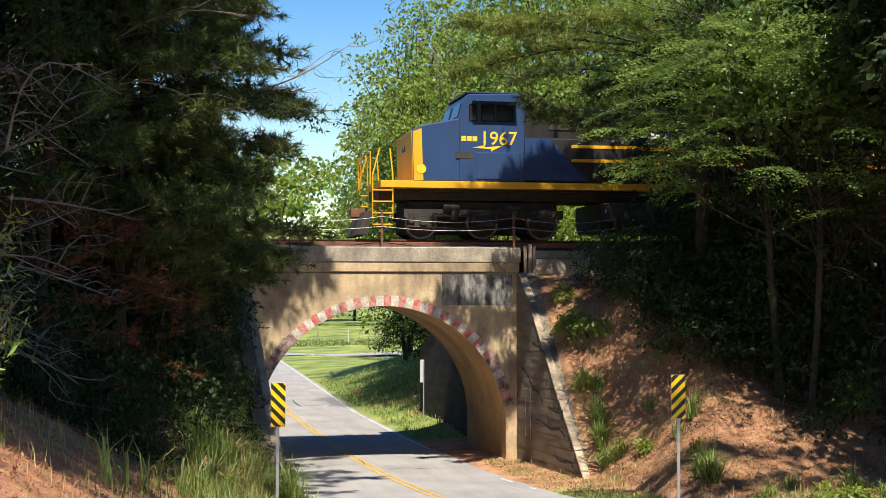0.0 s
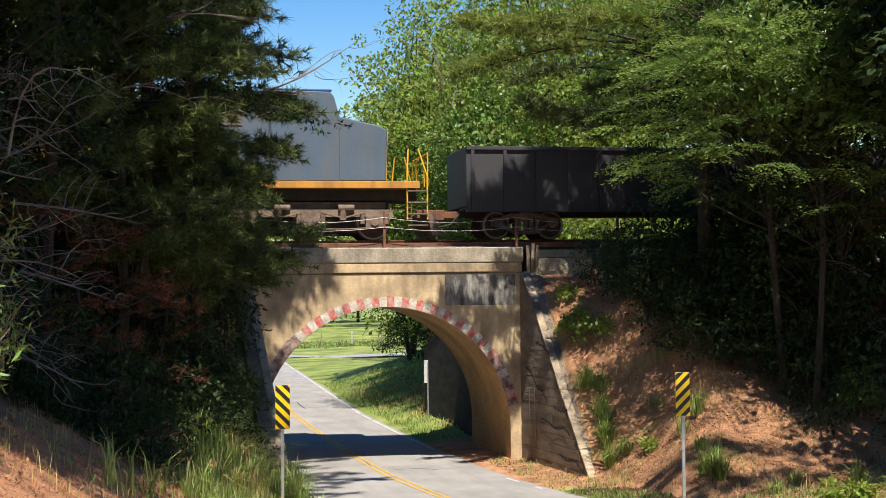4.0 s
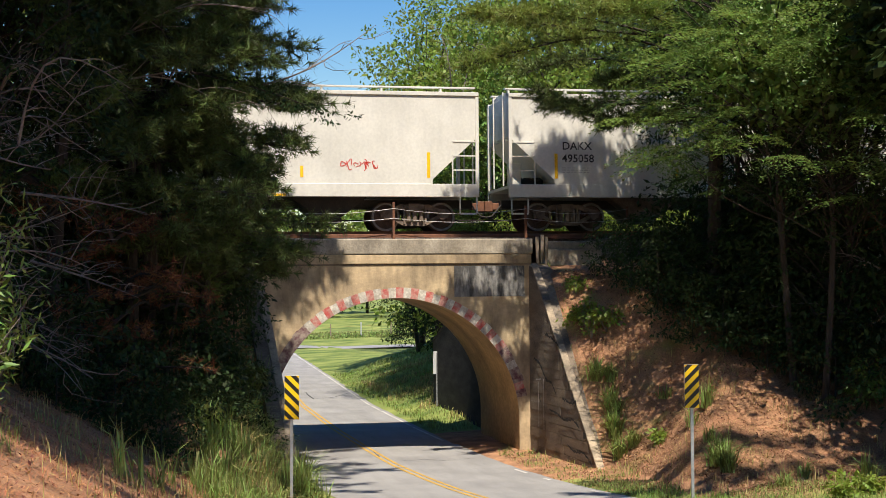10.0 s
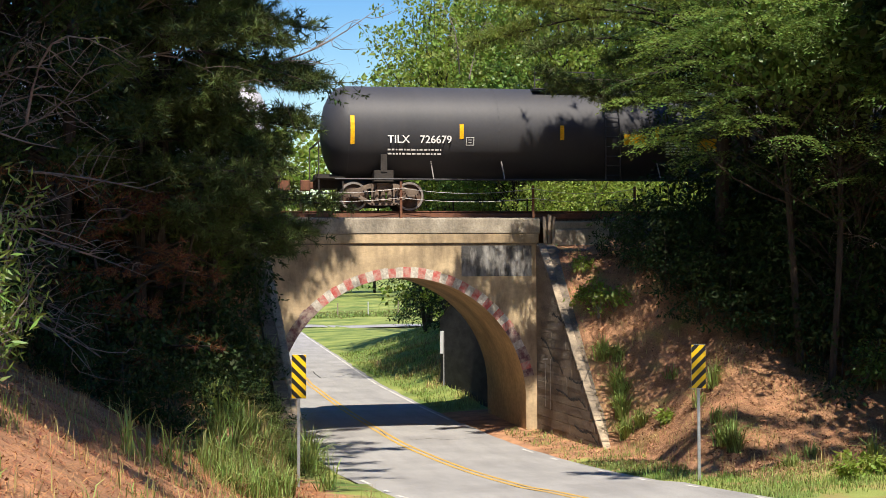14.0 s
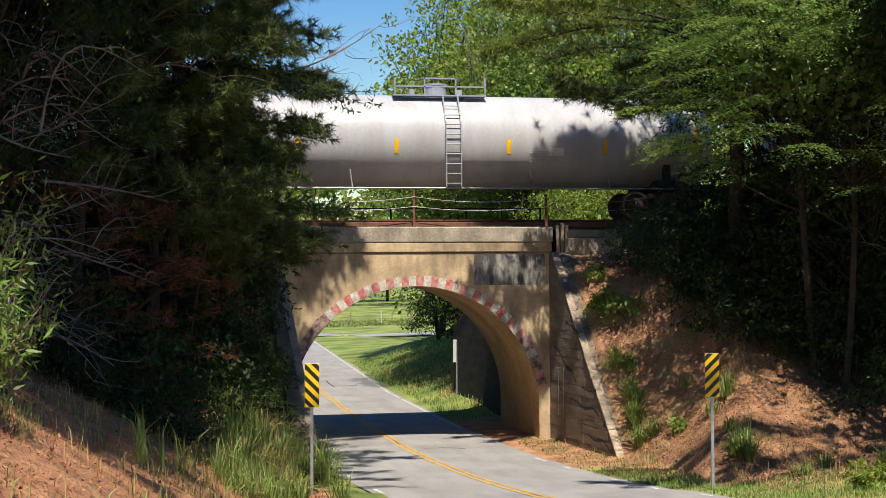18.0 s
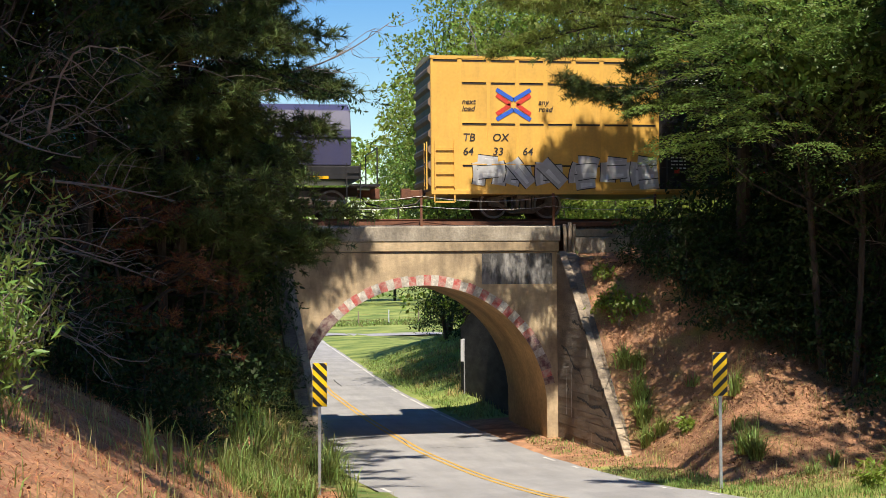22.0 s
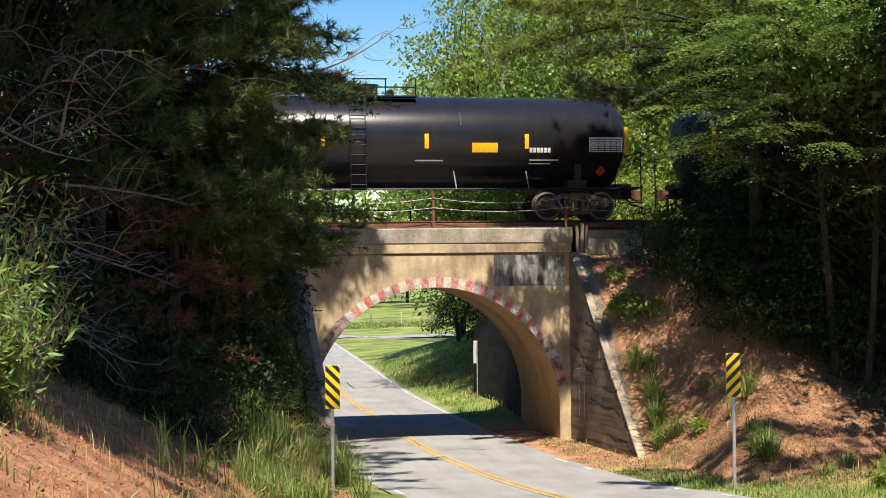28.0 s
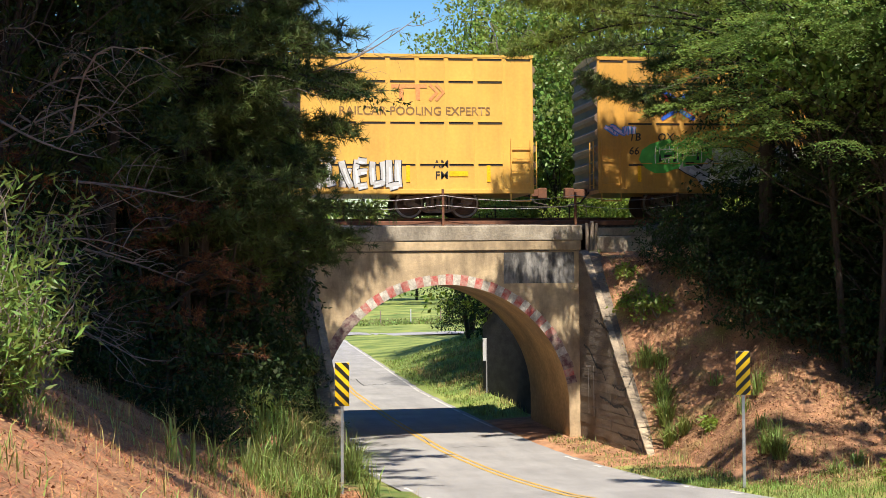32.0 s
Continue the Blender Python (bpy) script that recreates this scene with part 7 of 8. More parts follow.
# ---- locomotives: nose at the left, over 22 m ----
def loco(label, x0, x1, cab_mat, hood_mat, sill_mat, nose_mat, roof_mat, flip=False, slant=None, stripes=None, gear=DARK, deck_rail=None, box_mat=None, flash=(1.85, 2.55)):
    c, h = start("diesel_locomotive", label, x0, x1, "locomotives", "locomotive")
    if flip:
        car_turn[c.name] = Matrix.Rotation(math.pi, 4, "Z")
    L = lambda v: v - h
    W = 1.50
    T = 2 * h
    bx("frame_sill", c, sill_mat, L(0.7), L(T - 0.5), -W - 0.02, W + 0.02, 1.60, 1.82, 0.01)
    # underframe coloured black to stand in for the shadowed gap below the sill
    bx("underframe", c, DARK, L(0.7), L(T - 0.5), -W + 0.55, W - 0.55, 1.25, 1.6)
    bm = bmesh.new()
    for k in range(2):
        tube(bm, [(L(2.0 + 0.6 * k), -W + 0.18, 1.52 - 0.10 * k), (L(T - 2.4 - 0.5 * k), -W + 0.18, 1.50 - 0.10 * k)], 0.025, 6)
    part("brake_pipe", bm, gear, c)
    # nose and cab
    bm = bmesh.new()
    prism(bm, [(L(1.75), 1.82), (L(1.70), 3.42), (L(1.95), 3.56), (L(3.25), 3.84), (L(3.25), 1.82)], -W + 0.02, W - 0.02)
    part("nose", bm, cab_mat, c, bevel=0.04)
    bm = bmesh.new()
    prism(bm, [(L(1.735), 1.84), (L(1.685), 3.40), (L(1.70), 3.415), (L(1.76), 1.84)], -W + 0.08, W - 0.08)
    part("nose_front", bm, nose_mat, c)
    bm = bmesh.new()
    prism(bm, [(L(1.76), 1.84), (L(1.72), 3.38), (L(flash[0]), 3.48), (L(flash[1]), 1.84)], -W + 0.010, -W + 0.018)
    part("nose_flash", bm, nose_mat, c, "yellow slanted panel on the nose side")
    bm = bmesh.new()
    prism(bm, [(L(3.2), 1.82), (L(3.2), 3.82), (L(3.38), 4.48), (L(3.5), 4.60), (L(5.15), 4.64), (L(5.35), 4.5), (L(5.35), 1.82)], -W, W)
    part("cab", bm, cab_mat, c, bevel=0.03)
    bx("cab_roof", c, roof_mat, L(3.42), L(5.4), -W + 0.12, W - 0.12, 4.62, 4.70, 0.03)
    for a, b in ((3.52, 3.78), (3.92, 4.36), (4.42, 4.98)):
        bx("cab_window", c, GLASSY, L(a), L(b), -W - 0.012, -W + 0.01, 3.74, 4.28, 0.03)
    bm = bmesh.new()
    prism(bm, [(L(3.62), 4.33), (L(5.06), 4.33), (L(5.06), 4.35), (L(3.62), 4.38)], -W - 0.42, -W)
    part("sunshade", bm, cab_mat, c)
    bm = bmesh.new()
    for s in (-1, 1):
        box(bm, L(3.25), L(3.29), s * 0.75 - 0.5, s * 0.75 + 0.5, 3.9, 4.36)
    bm.transform(Matrix.Translation((L(3.23), 0, 3.95)) @ Matrix.Rotation(radians(15), 4, "Y") @ Matrix.Translation((-L(3.27), 0, -3.95)))
    part("windshield", bm, GLASSY, c)
    bx("vent_panel", c, gear, L(3.1), L(3.65), -W - 0.01, -W + 0.01, 2.55, 2.75)
    bx("battery_box", c, box_mat or cab_mat, L(3.75), L(5.2), -W - 0.03, -W + 0.01, 1.9, 2.75, 0.01)
    # hood
    bx("hood", c, hood_mat, L(5.35), L(T - 1.1), -1.05, 1.05, 1.82, 4.12, 0.06)
    bx("inverter_cabinet", c, hood_mat, L(5.35), L(9.3), -W + 0.03, W - 0.03, 1.86, 3.25, 0.03)
    bx("upper_cabinet", c, hood_mat, L(5.35), L(9.6), -1.25, 1.25, 3.2, 4.15, 0.05)
    bx("dynamic_brake_grid", c, gear, L(6.2), L(9.3), -1.28, 1.28, 3.55, 3.95)
    bx("exhaust_housing", c, hood_mat, L(9.9), L(13.2), -1.0, 1.0, 4.08, 4.42, 0.08)
    bm = bmesh.new()
    prism(bm, [(-1.5, 4.58), (1.5, 4.58), (1.5, 4.24), (1.3, 4.12), (-1.3, 4.12), (-1.5, 4.24)], L(T - 7.2), L(T - 1.3))
    bm.transform(Matrix.Rotation(radians(-90), 4, "Z"))
    rad = part("radiator_wing", bm, hood_mat, c, bevel=0.02)
    bx("radiator_top", rad, roof_mat, L(T - 7.2), L(T - 1.3), -1.46, 1.46, 4.58, 4.63, 0.01)
    # recessed screen made black to carry the shadow under the wing
    bx("radiator_grille", rad, DARK, L(T - 7.1), L(T - 1.4), -1.08, 1.08, 3.72, 4.13)
    bx("radiator_screen", rad, gear, L(T - 6.6), L(T - 1.9), -1.09, 1.09, 3.2, 3.7)
    for k in range(9):
        xx = L(10.0) + k * 1.05
        if xx < L(T - 1.8):
            d = bx("hood_door", c, hood_mat, xx, xx + 0.92, -1.075, -1.04, 2.0, 3.55, 0.008)
            if k >= 5:
                bx("louvre", d, gear, xx + 0.15, xx + 0.75, -1.085, -1.07, 2.3, 3.2)
    if slant:
        bm = bmesh.new()
        prism(bm, [(L(5.36), 1.9), (L(7.4), 1.9), (L(6.2), 3.25), (L(5.36), 3.25)], -W + 0.02, -W + 0.028)
        part("slanted_panel", bm, slant, c)
    for z in stripes or ():
        bx("stripe", c, P_LOCOYEL, L(6.9), L(9.3), -W + 0.015, -W + 0.029, z - 0.05, z + 0.05)
        bx("stripe", c, P_LOCOYEL, L(9.32), L(T - 1.2), -1.095, -1.078, z - 0.05, z + 0.05)
    # walkway, handrails, steps
    for s in (-1, 1):
        bm = bmesh.new()
        box(bm, L(9.3), L(T - 0.6), s * (W - 0.02) - 0.012, s * (W - 0.02) + 0.012, 2.84, 2.87)
        for k in range(8):
            xx = L(9.6) + k * (T - 10.6) / 7
            box(bm, xx - 0.016, xx + 0.016, s * (W - 0.02) - 0.016, s * (W - 0.02) + 0.016, 1.82, 2.86)
        part("handrail", bm, deck_rail or gear, c)
    for e, xa in ((-1, 0.75), (1, T - 0.75)):
        for s in (-1, 1):
            bm = bmesh.new()
            for dx in (-0.30, 0.34):
                tube(bm, [(L(xa) + dx, s * (W - 0.05), 0.62), (L(xa) + dx, s * (W - 0.05), 2.0), (L(xa) + dx * 0.5 - e * 0.1, s * (W - 0.2), 2.85)], 0.024, 6)
            part("grab_iron", bm, P_LOCOYEL, c, "yellow grab iron")
            for k in range(4):
                bx("step", c, GRIME if gear is GRIME else P_LOCOYEL, L(xa) - 0.30, L(xa) + 0.34, s * (W - 0.12) - 0.14, s * (W - 0.12) + 0.14, 0.42 + 0.36 * k, 0.46 + 0.36 * k)
        bm = bmesh.new()
        prism(bm, [(L(xa) - 0.75 * (-e if e < 0 else 1) * 0 + e * 0.45, 0.12), (L(xa) + e * 0.75, 0.12), (L(xa) + e * 0.5, 0.85), (L(xa) + e * 0.3, 0.85)], -W + 0.1, W - 0.1)
        part("plough", bm, gear, c)
        bm = bmesh.new()
        box(bm, L(xa) + e * 0.5 - 0.3, L(xa) + e * 0.5 + 0.3, -0.15, 0.15, 0.72, 1.0)
        part("coupler", bm, RUST, c, bevel=0.02)
        bm = bmesh.new()
        for yy in (-1.3, -0.7, 0.7, 1.3):
            tube(bm, [(L(xa) + e * 0.35, yy, 1.7), (L(xa) + e * 0.35, yy, 2.75)], 0.02, 5)
        tube(bm, [(L(xa) + e * 0.35, -1.3, 2.72), (L(xa) + e * 0.35, 1.3, 2.72)], 0.02, 5)
        part("end_rail", bm, P_LOCOYEL, c)
    # headlights, horn, air filter
    bm = bmesh.new()
    for s in (-1, 1):
        cyl(bm, L(1.66), s * 0.16, 2.95, 0.10, 0.06, "x", 12)
    part("headlight", bm, GLASSY, c)
    bm = bmesh.new()
    for s in (-1, 0, 1):
        cyl(bm, L(12.2), s * 0.14, 4.5, 0.05, 0.4, "x", 8)
    part("horn", bm, gear, c)
    # fuel tank and trucks
    bm = bmesh.new()
    prism(bm, [(-1.45, 1.2), (1.45, 1.2), (1.45, 0.6), (1.1, 0.26), (-1.1, 0.26), (-1.45, 0.6)], L(7.9), L(13.3))
    bm.transform(Matrix.Rotation(radians(-90), 4, "Z"))
    part("fuel_tank", bm, gear, c, bevel=0.03)
    bm = bmesh.new()
    for k in range(2):
        cyl(bm, L(13.5) + k * 1.3, -1.2, 1.0, 0.2, 1.1, "x", 12)
    part("air_reservoir", bm, gear, c)

    def frame3():
        bm = bmesh.new()
        for s in (-1, 1):
            y0, y1 = sorted((s * 0.98, s * 1.18))
            prism(bm, [(-2.6, 0.95), (2.6, 0.95), (2.6, 0.7), (2.2, 0.5), (1.75, 0.72), (0.4, 0.72), (0.2, 0.45), (-0.2, 0.45), (-0.4, 0.72), (-1.75, 0.72), (-2.2, 0.5), (-2.6, 0.7)], y0, y1)
            for xx in (-2.0, 0, 2.0):
                cyl(bm, xx, y0 if s < 0 else y1 - 0.16, 0.53, 0.19, 0.16, "y", 14)
                box(bm, xx - 0.28, xx + 0.28, min(s * 1.15, s * 1.24), max(s * 1.15, s * 1.24), 0.40, 0.70)
            for xx in (-2.0, 0, 2.0):
                cyl(bm, xx, s * 1.24 if s > 0 else -1.30, 0.55, 0.12, 0.06, "y", 14)
                for dx in (-0.38, 0.38):
                    cyl(bm, xx + dx, s * 1.21, 0.50, 0.075, 0.3, "z", 8)
            for xx in (-1.35, 0.65):
                cyl(bm, xx, s * 1.27, 1.0, 0.10, 0.5, "x", 10)
            tube(bm, [(-2.5, s * 1.22, 0.40), (-1.1, s * 1.24, 0.33), (0.9, s * 1.24, 0.33), (2.5, s * 1.22, 0.40)], 0.028, 6)
            for xx in (-1.0, 1.0):
                cyl(bm, xx, s * 1.24, 0.62, 0.11, 0.4, "z", 10)
                tube(bm, [(xx - 0.7, s * 1.26, 0.85), (xx, s * 1.28, 0.68), (xx + 0.7, s * 1.26, 0.86)], 0.03, 5)
        box(bm, -2.4, 2.4, -0.9, 0.9, 0.85, 1.2)
        return to_mesh("truck_frame", bm, gear)
    for xa in (4.1, T - 4.1):
        ob = part("truck_frame", cached(("truck3", gear.name), frame3), gear, c)
        ob.location = (L(xa), 0, 0)
        # dark filler block that closes the gaps between the wheels
        bx("traction_gear", c, DARK, L(xa) - 2.55, L(xa) + 2.55, -0.64, 0.64, 0.2, 1.26, 0.05)
        for d in (-2.0, 0, 2.0):
            wheelset(c, L(xa) + d, 0.53)
    return c, h, L, W, T


def bolt(c, x, z, w, y, m):
    """A lightning flash under the cab number."""
    bm = bmesh.new()
    bm.faces.new([bm.verts.new((x + dx * w, y, z + dz * w)) for dx, dz in ((0, 0.10), (0.42, 0.20), (0.40, 0.12), (1.0, 0.18), (0.62, -0.02), (0.64, 0.06))])
    part("lightning_flash", bm, m, c)


def block_word(c, x, z, size, count, m, y, gap=0.14):
    """A company name as plain shapes."""
    for k in range(count):
        bm = bmesh.new()
        box(bm, x + k * size * (0.8 + gap), x + k * size * (0.8 + gap) + size * 0.8, y - 0.004, y + 0.004, z, z + size)
        part("emblem_block", bm, m, c, bevel=0.001)


# first engine: dark blue cab, black hood, yellow stripes
c, h, L, W, T = loco("dark blue and black diesel locomotive with yellow nose and stripes", -0.58, 21.5, P_BLUE, P_BLACK, P_LOCOYEL, P_LOCOYEL, P_BLACK, slant=P_BLUE, stripes=(2.55, 3.0), flash=(2.0, 2.06))
lettering("1967", 0.43, YINK, c, L(3.88), -W - 0.006, 3.0)
for k in range(3):
    plate(c, L(3.28) + k * 0.18, L(3.28) + k * 0.18 + 0.15, 3.1, 3.26, YINK, -W - 0.004, "emblem_block")
bolt(c, L(3.65), 2.80, 0.95, -W - 0.008, YINK)
for k in range(17):
    if k not in (8, 14):
        plate(c, L(9.3) + k * 0.42, L(9.3) + k * 0.42 + 0.3, 3.35, 3.6, WINK, -1.26 if k < 1 else -1.09, "emblem_block", "white company name as plain blocks")
bm = bmesh.new()
cyl(bm, L(2.0), -W - 0.0, 2.2, 0.15, 0.006, "y", 20)
part("round_emblem", bm, YINK, c)
# second engine: blue cab, grey hood
c, h, L, W, T = loco("faded blue and grey diesel locomotive with yellow nose", 21.52, 43.72, P_BLUE2, P_LOCOGREY, P_SILL, P_LOCOYEL, P_BLUE2, slant=P_BLUE2, gear=GRIME, box_mat=P_TAN)
lettering("422", 0.44, YINK, c, L(3.55), -W - 0.006, 2.98)
bolt(c, L(3.5), 2.82, 0.95, -W - 0.008, YINK)
bx("lower_band", c, P_BLUE2, L(9.32), L(T - 1.15), -1.098, -1.079, 1.9, 2.35)
for k in range(3):
    bm = bmesh.new()
    xx = L(10.6) + k * 1.7
    if k == 0:
        pts = [(1.35, 1.25), (1.0, 1.4), (0.4, 1.4), (0, 1.0), (0, 0.4), (0.4, 0), (1.0, 0), (1.35, 0.15), (1.35, 0.5), (0.95, 0.38), (0.55, 0.38), (0.42, 0.5), (0.42, 0.9), (0.55, 1.02), (0.95, 1.02), (1.35, 0.9)]
    else:
        pts = [(0, 0), (1.3, 0), (1.3, 1.4), (0, 1.4)]
    prism(bm, [(xx + a, 2.42 + b) for a, b in pts], -1.102, -1.08)
    part("emblem_block", bm, P_BLUE2, c, "large blue company initials as plain shapes")
# third engine, running long hood first
c, h, L, W, T = loco("blue and yellow diesel locomotive running long hood first", 43.75, 65.6, P_SLATE, P_SLATE, P_SILL, P_LOCOYEL, P_BLUE2, flip=True, gear=GRIME, deck_rail=P_BLUE2)
bm = bmesh.new()
prism(bm, [(3.8 - a, 2.46 + b) for a, b in ((1.35, 1.25), (1.0, 1.4), (0.4, 1.4), (0, 1.0), (0, 0.4), (0.4, 0), (1.0, 0), (1.35, 0.15), (1.35, 0.5), (0.95, 0.38), (0.55, 0.38), (0.42, 0.5), (0.42, 0.9), (0.55, 1.02), (0.95, 1.02), (1.35, 0.9))], 1.082, 1.10)
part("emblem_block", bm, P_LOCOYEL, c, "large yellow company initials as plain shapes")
for a, b, z0, z1 in ((-9.23, -8.95, 1.98, 3.05), (-8.81, -8.51, 1.98, 2.86), (-8.39, -8.09, 1.98, 3.06), (-7.86, -7.5, 1.98, 3.07), (-7.01, -6.6, 1.98, 3.08), (-6.38, -5.54, 2.23, 3.47), (-5.29, -4.86, 3.03, 3.48)):
    d = bx("louvre_door", c, P_SLATE, -b - 0.06, -a + 0.06, 1.06, 1.095, z0 - 0.06, z1 + 0.06, 0.006)
    for k in range(int((z1 - z0) / 0.12)):
        bx("louvre", d, GRIME, -b, -a, 1.09, 1.105, z0 + k * 0.12, z0 + k * 0.12 + 0.095)
for k in range(2):
    bx("emblem_block", c, P_LOCOYEL, L(9.9) + k * 1.75, L(9.9) + k * 1.75 + 1.35, 1.08, 1.10, 2.45, 3.75, label="large yellow company initials as plain shapes")

# gondola in the first gap
c, h = start("gondola_car", "dark grey open gondola with ribbed sides", 66.4, 85.7, "gondolas")
running_gear(c, h, 2.0)
for s in (-1, 1):
    bx("side_wall", c, P_TANKBLK, -h, h, min(s * 1.45, s * 1.52), max(s * 1.45, s * 1.52), 0.85, 2.92, 0.01)
    bx("end_wall", c, P_TANKBLK, min(s * h, s * (h - 0.1)), max(s * h, s * (h - 0.1)), -1.45, 1.45, 1.0, 2.92, 0.01)
bx("floor_plate", c, DARK, -h, h, -1.45, 1.45, 0.95, 1.05)
bx("top_chord", c, P_TANKBLK, -h, h, -1.6, -1.42, 2.82, 2.94, 0.01)
for k in range(19):
    bx("side_post", c, P_TANKBLK, -h + 0.2 + k * (2 * h - 0.4) / 18 - 0.05, -h + 0.2 + k * (2 * h - 0.4) / 18 + 0.05, -1.6, -1.52, 0.85, 2.85)

c, h = hopper("bright white covered hopper car with black lettering", 86.67, 103.36, P_WHITE, ("DAKX", "252335"), True, seed=2)
hopper("cream white covered hopper car with black lettering", 104.17, 122.99, P_CREAM, ("DAKX", "495159"), seed=3)
hopper("cream white covered hopper car with black lettering", 123.67, 142.41, P_CREAM, ("PNWX", "10374"), seed=4)
c, h = hopper("cream white covered hopper car with sprayed black tags", 143.55, 161.9, P_CREAM, ("DAKX", "495137"), seed=5)
tag_scrawl(c, -h + 2.9, -h + 6.6, 1.5, 2.15, -1.53, SPRAY["black"], 4)
tag_scrawl(c, 0.3, 2.2, 1.6, 2.1, -1.53, SPRAY["black"], 6, 0.02)
tag_scrawl(c, h - 4.4, h - 3.2, 1.9, 2.2, -1.53, REDINK, 8, 0.015)
c, h = hopper("cream white covered hopper car with black lettering", 162.87, 181.37, P_CREAM, ("DAKX", "495058"), seed=6)
tank("dull dark grey tank car with faded white lettering", 182.43, 198.95, P_TANKBLK, ("MTZK", "290012"), GREYINK, 7)
tank("pale grey tank car with rust streaks and yellow markers", 200.54, 218.78, P_GREYW, ("CELX", "23077"), GREYINK, 8, False, P_GREY)
tank("dull black tank car with white lettering", 220.4, 236.95, P_TANKBLK, ("TILX", "726679"), WINK, 9)
tank("dull black tank car with white lettering", 238.7, 255.3, P_TANKBLK, ("TILX", "726690"), WINK, 10)
c, h = hopper("bright white covered hopper car with colourful graffiti", 257.6, 277.03, P_WHITE, ("", "252181"), True, seed=11)
graffiti(c, -h + 4.2, -h + 5.4, 1.25, 2.25, -1.53, "pink", "lilac", "white", 3, 2)
graffiti(c, -h + 5.9, -h + 9.5, 1.35, 2.2, -1.53, "white", "mint", "mint", 5, 5)
graffiti(c, h - 6.6, h - 3.2, 1.0, 2.4, -1.556, "black", "white", "black", 15, 4, 0.25)
bm = bmesh.new()
rng_g = random.Random(9)
for k in range(17):
    xx = h - 6.5 + k * 0.185
    top = 1.66 + rng_g.uniform(-0.05, 0.06)
    bm.faces.new([bm.verts.new((px, -1.590, pz)) for px, pz in ((xx, 1.0), (xx + 0.187, 1.0), (xx + 0.187, top), (xx, top + 0.02))])
part("graffiti_cloud", bm, SPRAY["cyan"], c, "bright cyan lower half of the sprayed letters", kind="stuff")
bm = bmesh.new()
for k in range(5):
    stroke(bm, [(h - 6.5 + k * 0.78, 1.02), (h - 6.47 + k * 0.78, 1.35), (h - 6.5 + k * 0.78, 1.66)], -1.592, 0.018)
stroke(bm, [(h - 5.95, 1.2), (h - 5.8, 1.35), (h - 6.0, 1.5)], -1.592, 0.03)
part("graffiti_outline", bm, SPRAY["white"], c, kind="stuff")
plate(c, h - 12.5, h - 11.6, 1.72, 1.9, REFLECT, -1.527, "warning_plate")
tank("pale grey tank car with yellow markers", 278.11, 296.52, P_GREYW, ("CELX", "23031"), GREYINK, 12, False, P_GREY)
c, h = coil_car("pale blue-grey coil car with graffiti on its hood", 298.88, 312.07, P_LTBLUE, 3.42, False, 13)
block_word(c, -0.75, 2.56, 0.36, 3, YINK, -1.455, 0.06)
plate(c, -0.72, 0.35, 2.42, 2.46, YINK, -1.475, "emblem_bar")
lettering("496442", 0.24, YINK, c, -h + 2.85, -1.536, 1.36)
for k in range(4):
    plate(c, -h + 1.8 + k * 0.24, -h + 1.8 + k * 0.24 + 0.18, 1.36, 1.59, YINK, -1.535, "lettering_bar")
small_print(c, -h + 4.7, 1.5, 0.7, 2, YINK, -1.535, 0.1, 4)
graffiti(c, 1.6, 5.4, 1.75, 2.75, -1.51, "khaki", "white", "silver", 21, 6, 0.5, "khaki")
graffiti(c, -2.0, -1.5, 1.72, 2.35, -1.51, "khaki", "khaki", "black", 22, 1, 0.3, "khaki")
tag_scrawl(c, -4.6, -2.3, 1.68, 2.0, -1.50, SPRAY["white"], 23, 0.025)


def grey_box(x0, x1, number, seed):
    c, h = boxcar("tall grey high-cube boxcar with black lettering", x0, x1, P_GREY, P_GREY, ((-1.75, 0.1), (0.1, 1.95)), seed=seed)
    y = -1.533
    lettering("FX", 0.24, INK, c, -h + 1.05, y, 3.5)
    lettering("E", 0.24, INK, c, -h + 2.05, y, 3.5)
    for k in range(3):
        lettering(number[2 * k:2 * k + 2], 0.24, INK, c, -h + 1.05 + k * 0.98, y, 3.12)
    bm = bmesh.new()
    cyl(bm, -h + 4.75, y - 0.004, 3.62, 0.17, 0.008, "y", 18)
    part("round_emblem", bm, mat("coral_emblem", (0.8, 0.16, 0.14), rough=0.6, bump=0) if number[-1] == "9" else bpy.data.materials["coral_emblem"], c)
    for k in range(5):
        plate(c, -h + 5.05 + k * 0.33, -h + 5.05 + k * 0.33 + 0.26, 3.52, 3.72, INK, y, "emblem_block")
    for k in range(8):
        plate(c, h - 6.9 + k * 0.5, h - 6.9 + k * 0.5 + 0.34, 3.45, 3.85 if k in (0, 4) else 3.75, INK, y, "emblem_block", "dark company name as plain blocks")
    plate(c, h - 2.1, h - 1.6, 2.42, 2.53, REFLECT, -1.55, "warning_plate")
    for xx in (-1.2, 0.6):
        plate(c, xx, xx + 0.16, 1.5, 1.64, REDINK, -1.59, "sticker")
        plate(c, xx + 0.4, xx + 0.75, 1.55, 1.72, WINK, -1.59, "sticker")
    return c, h


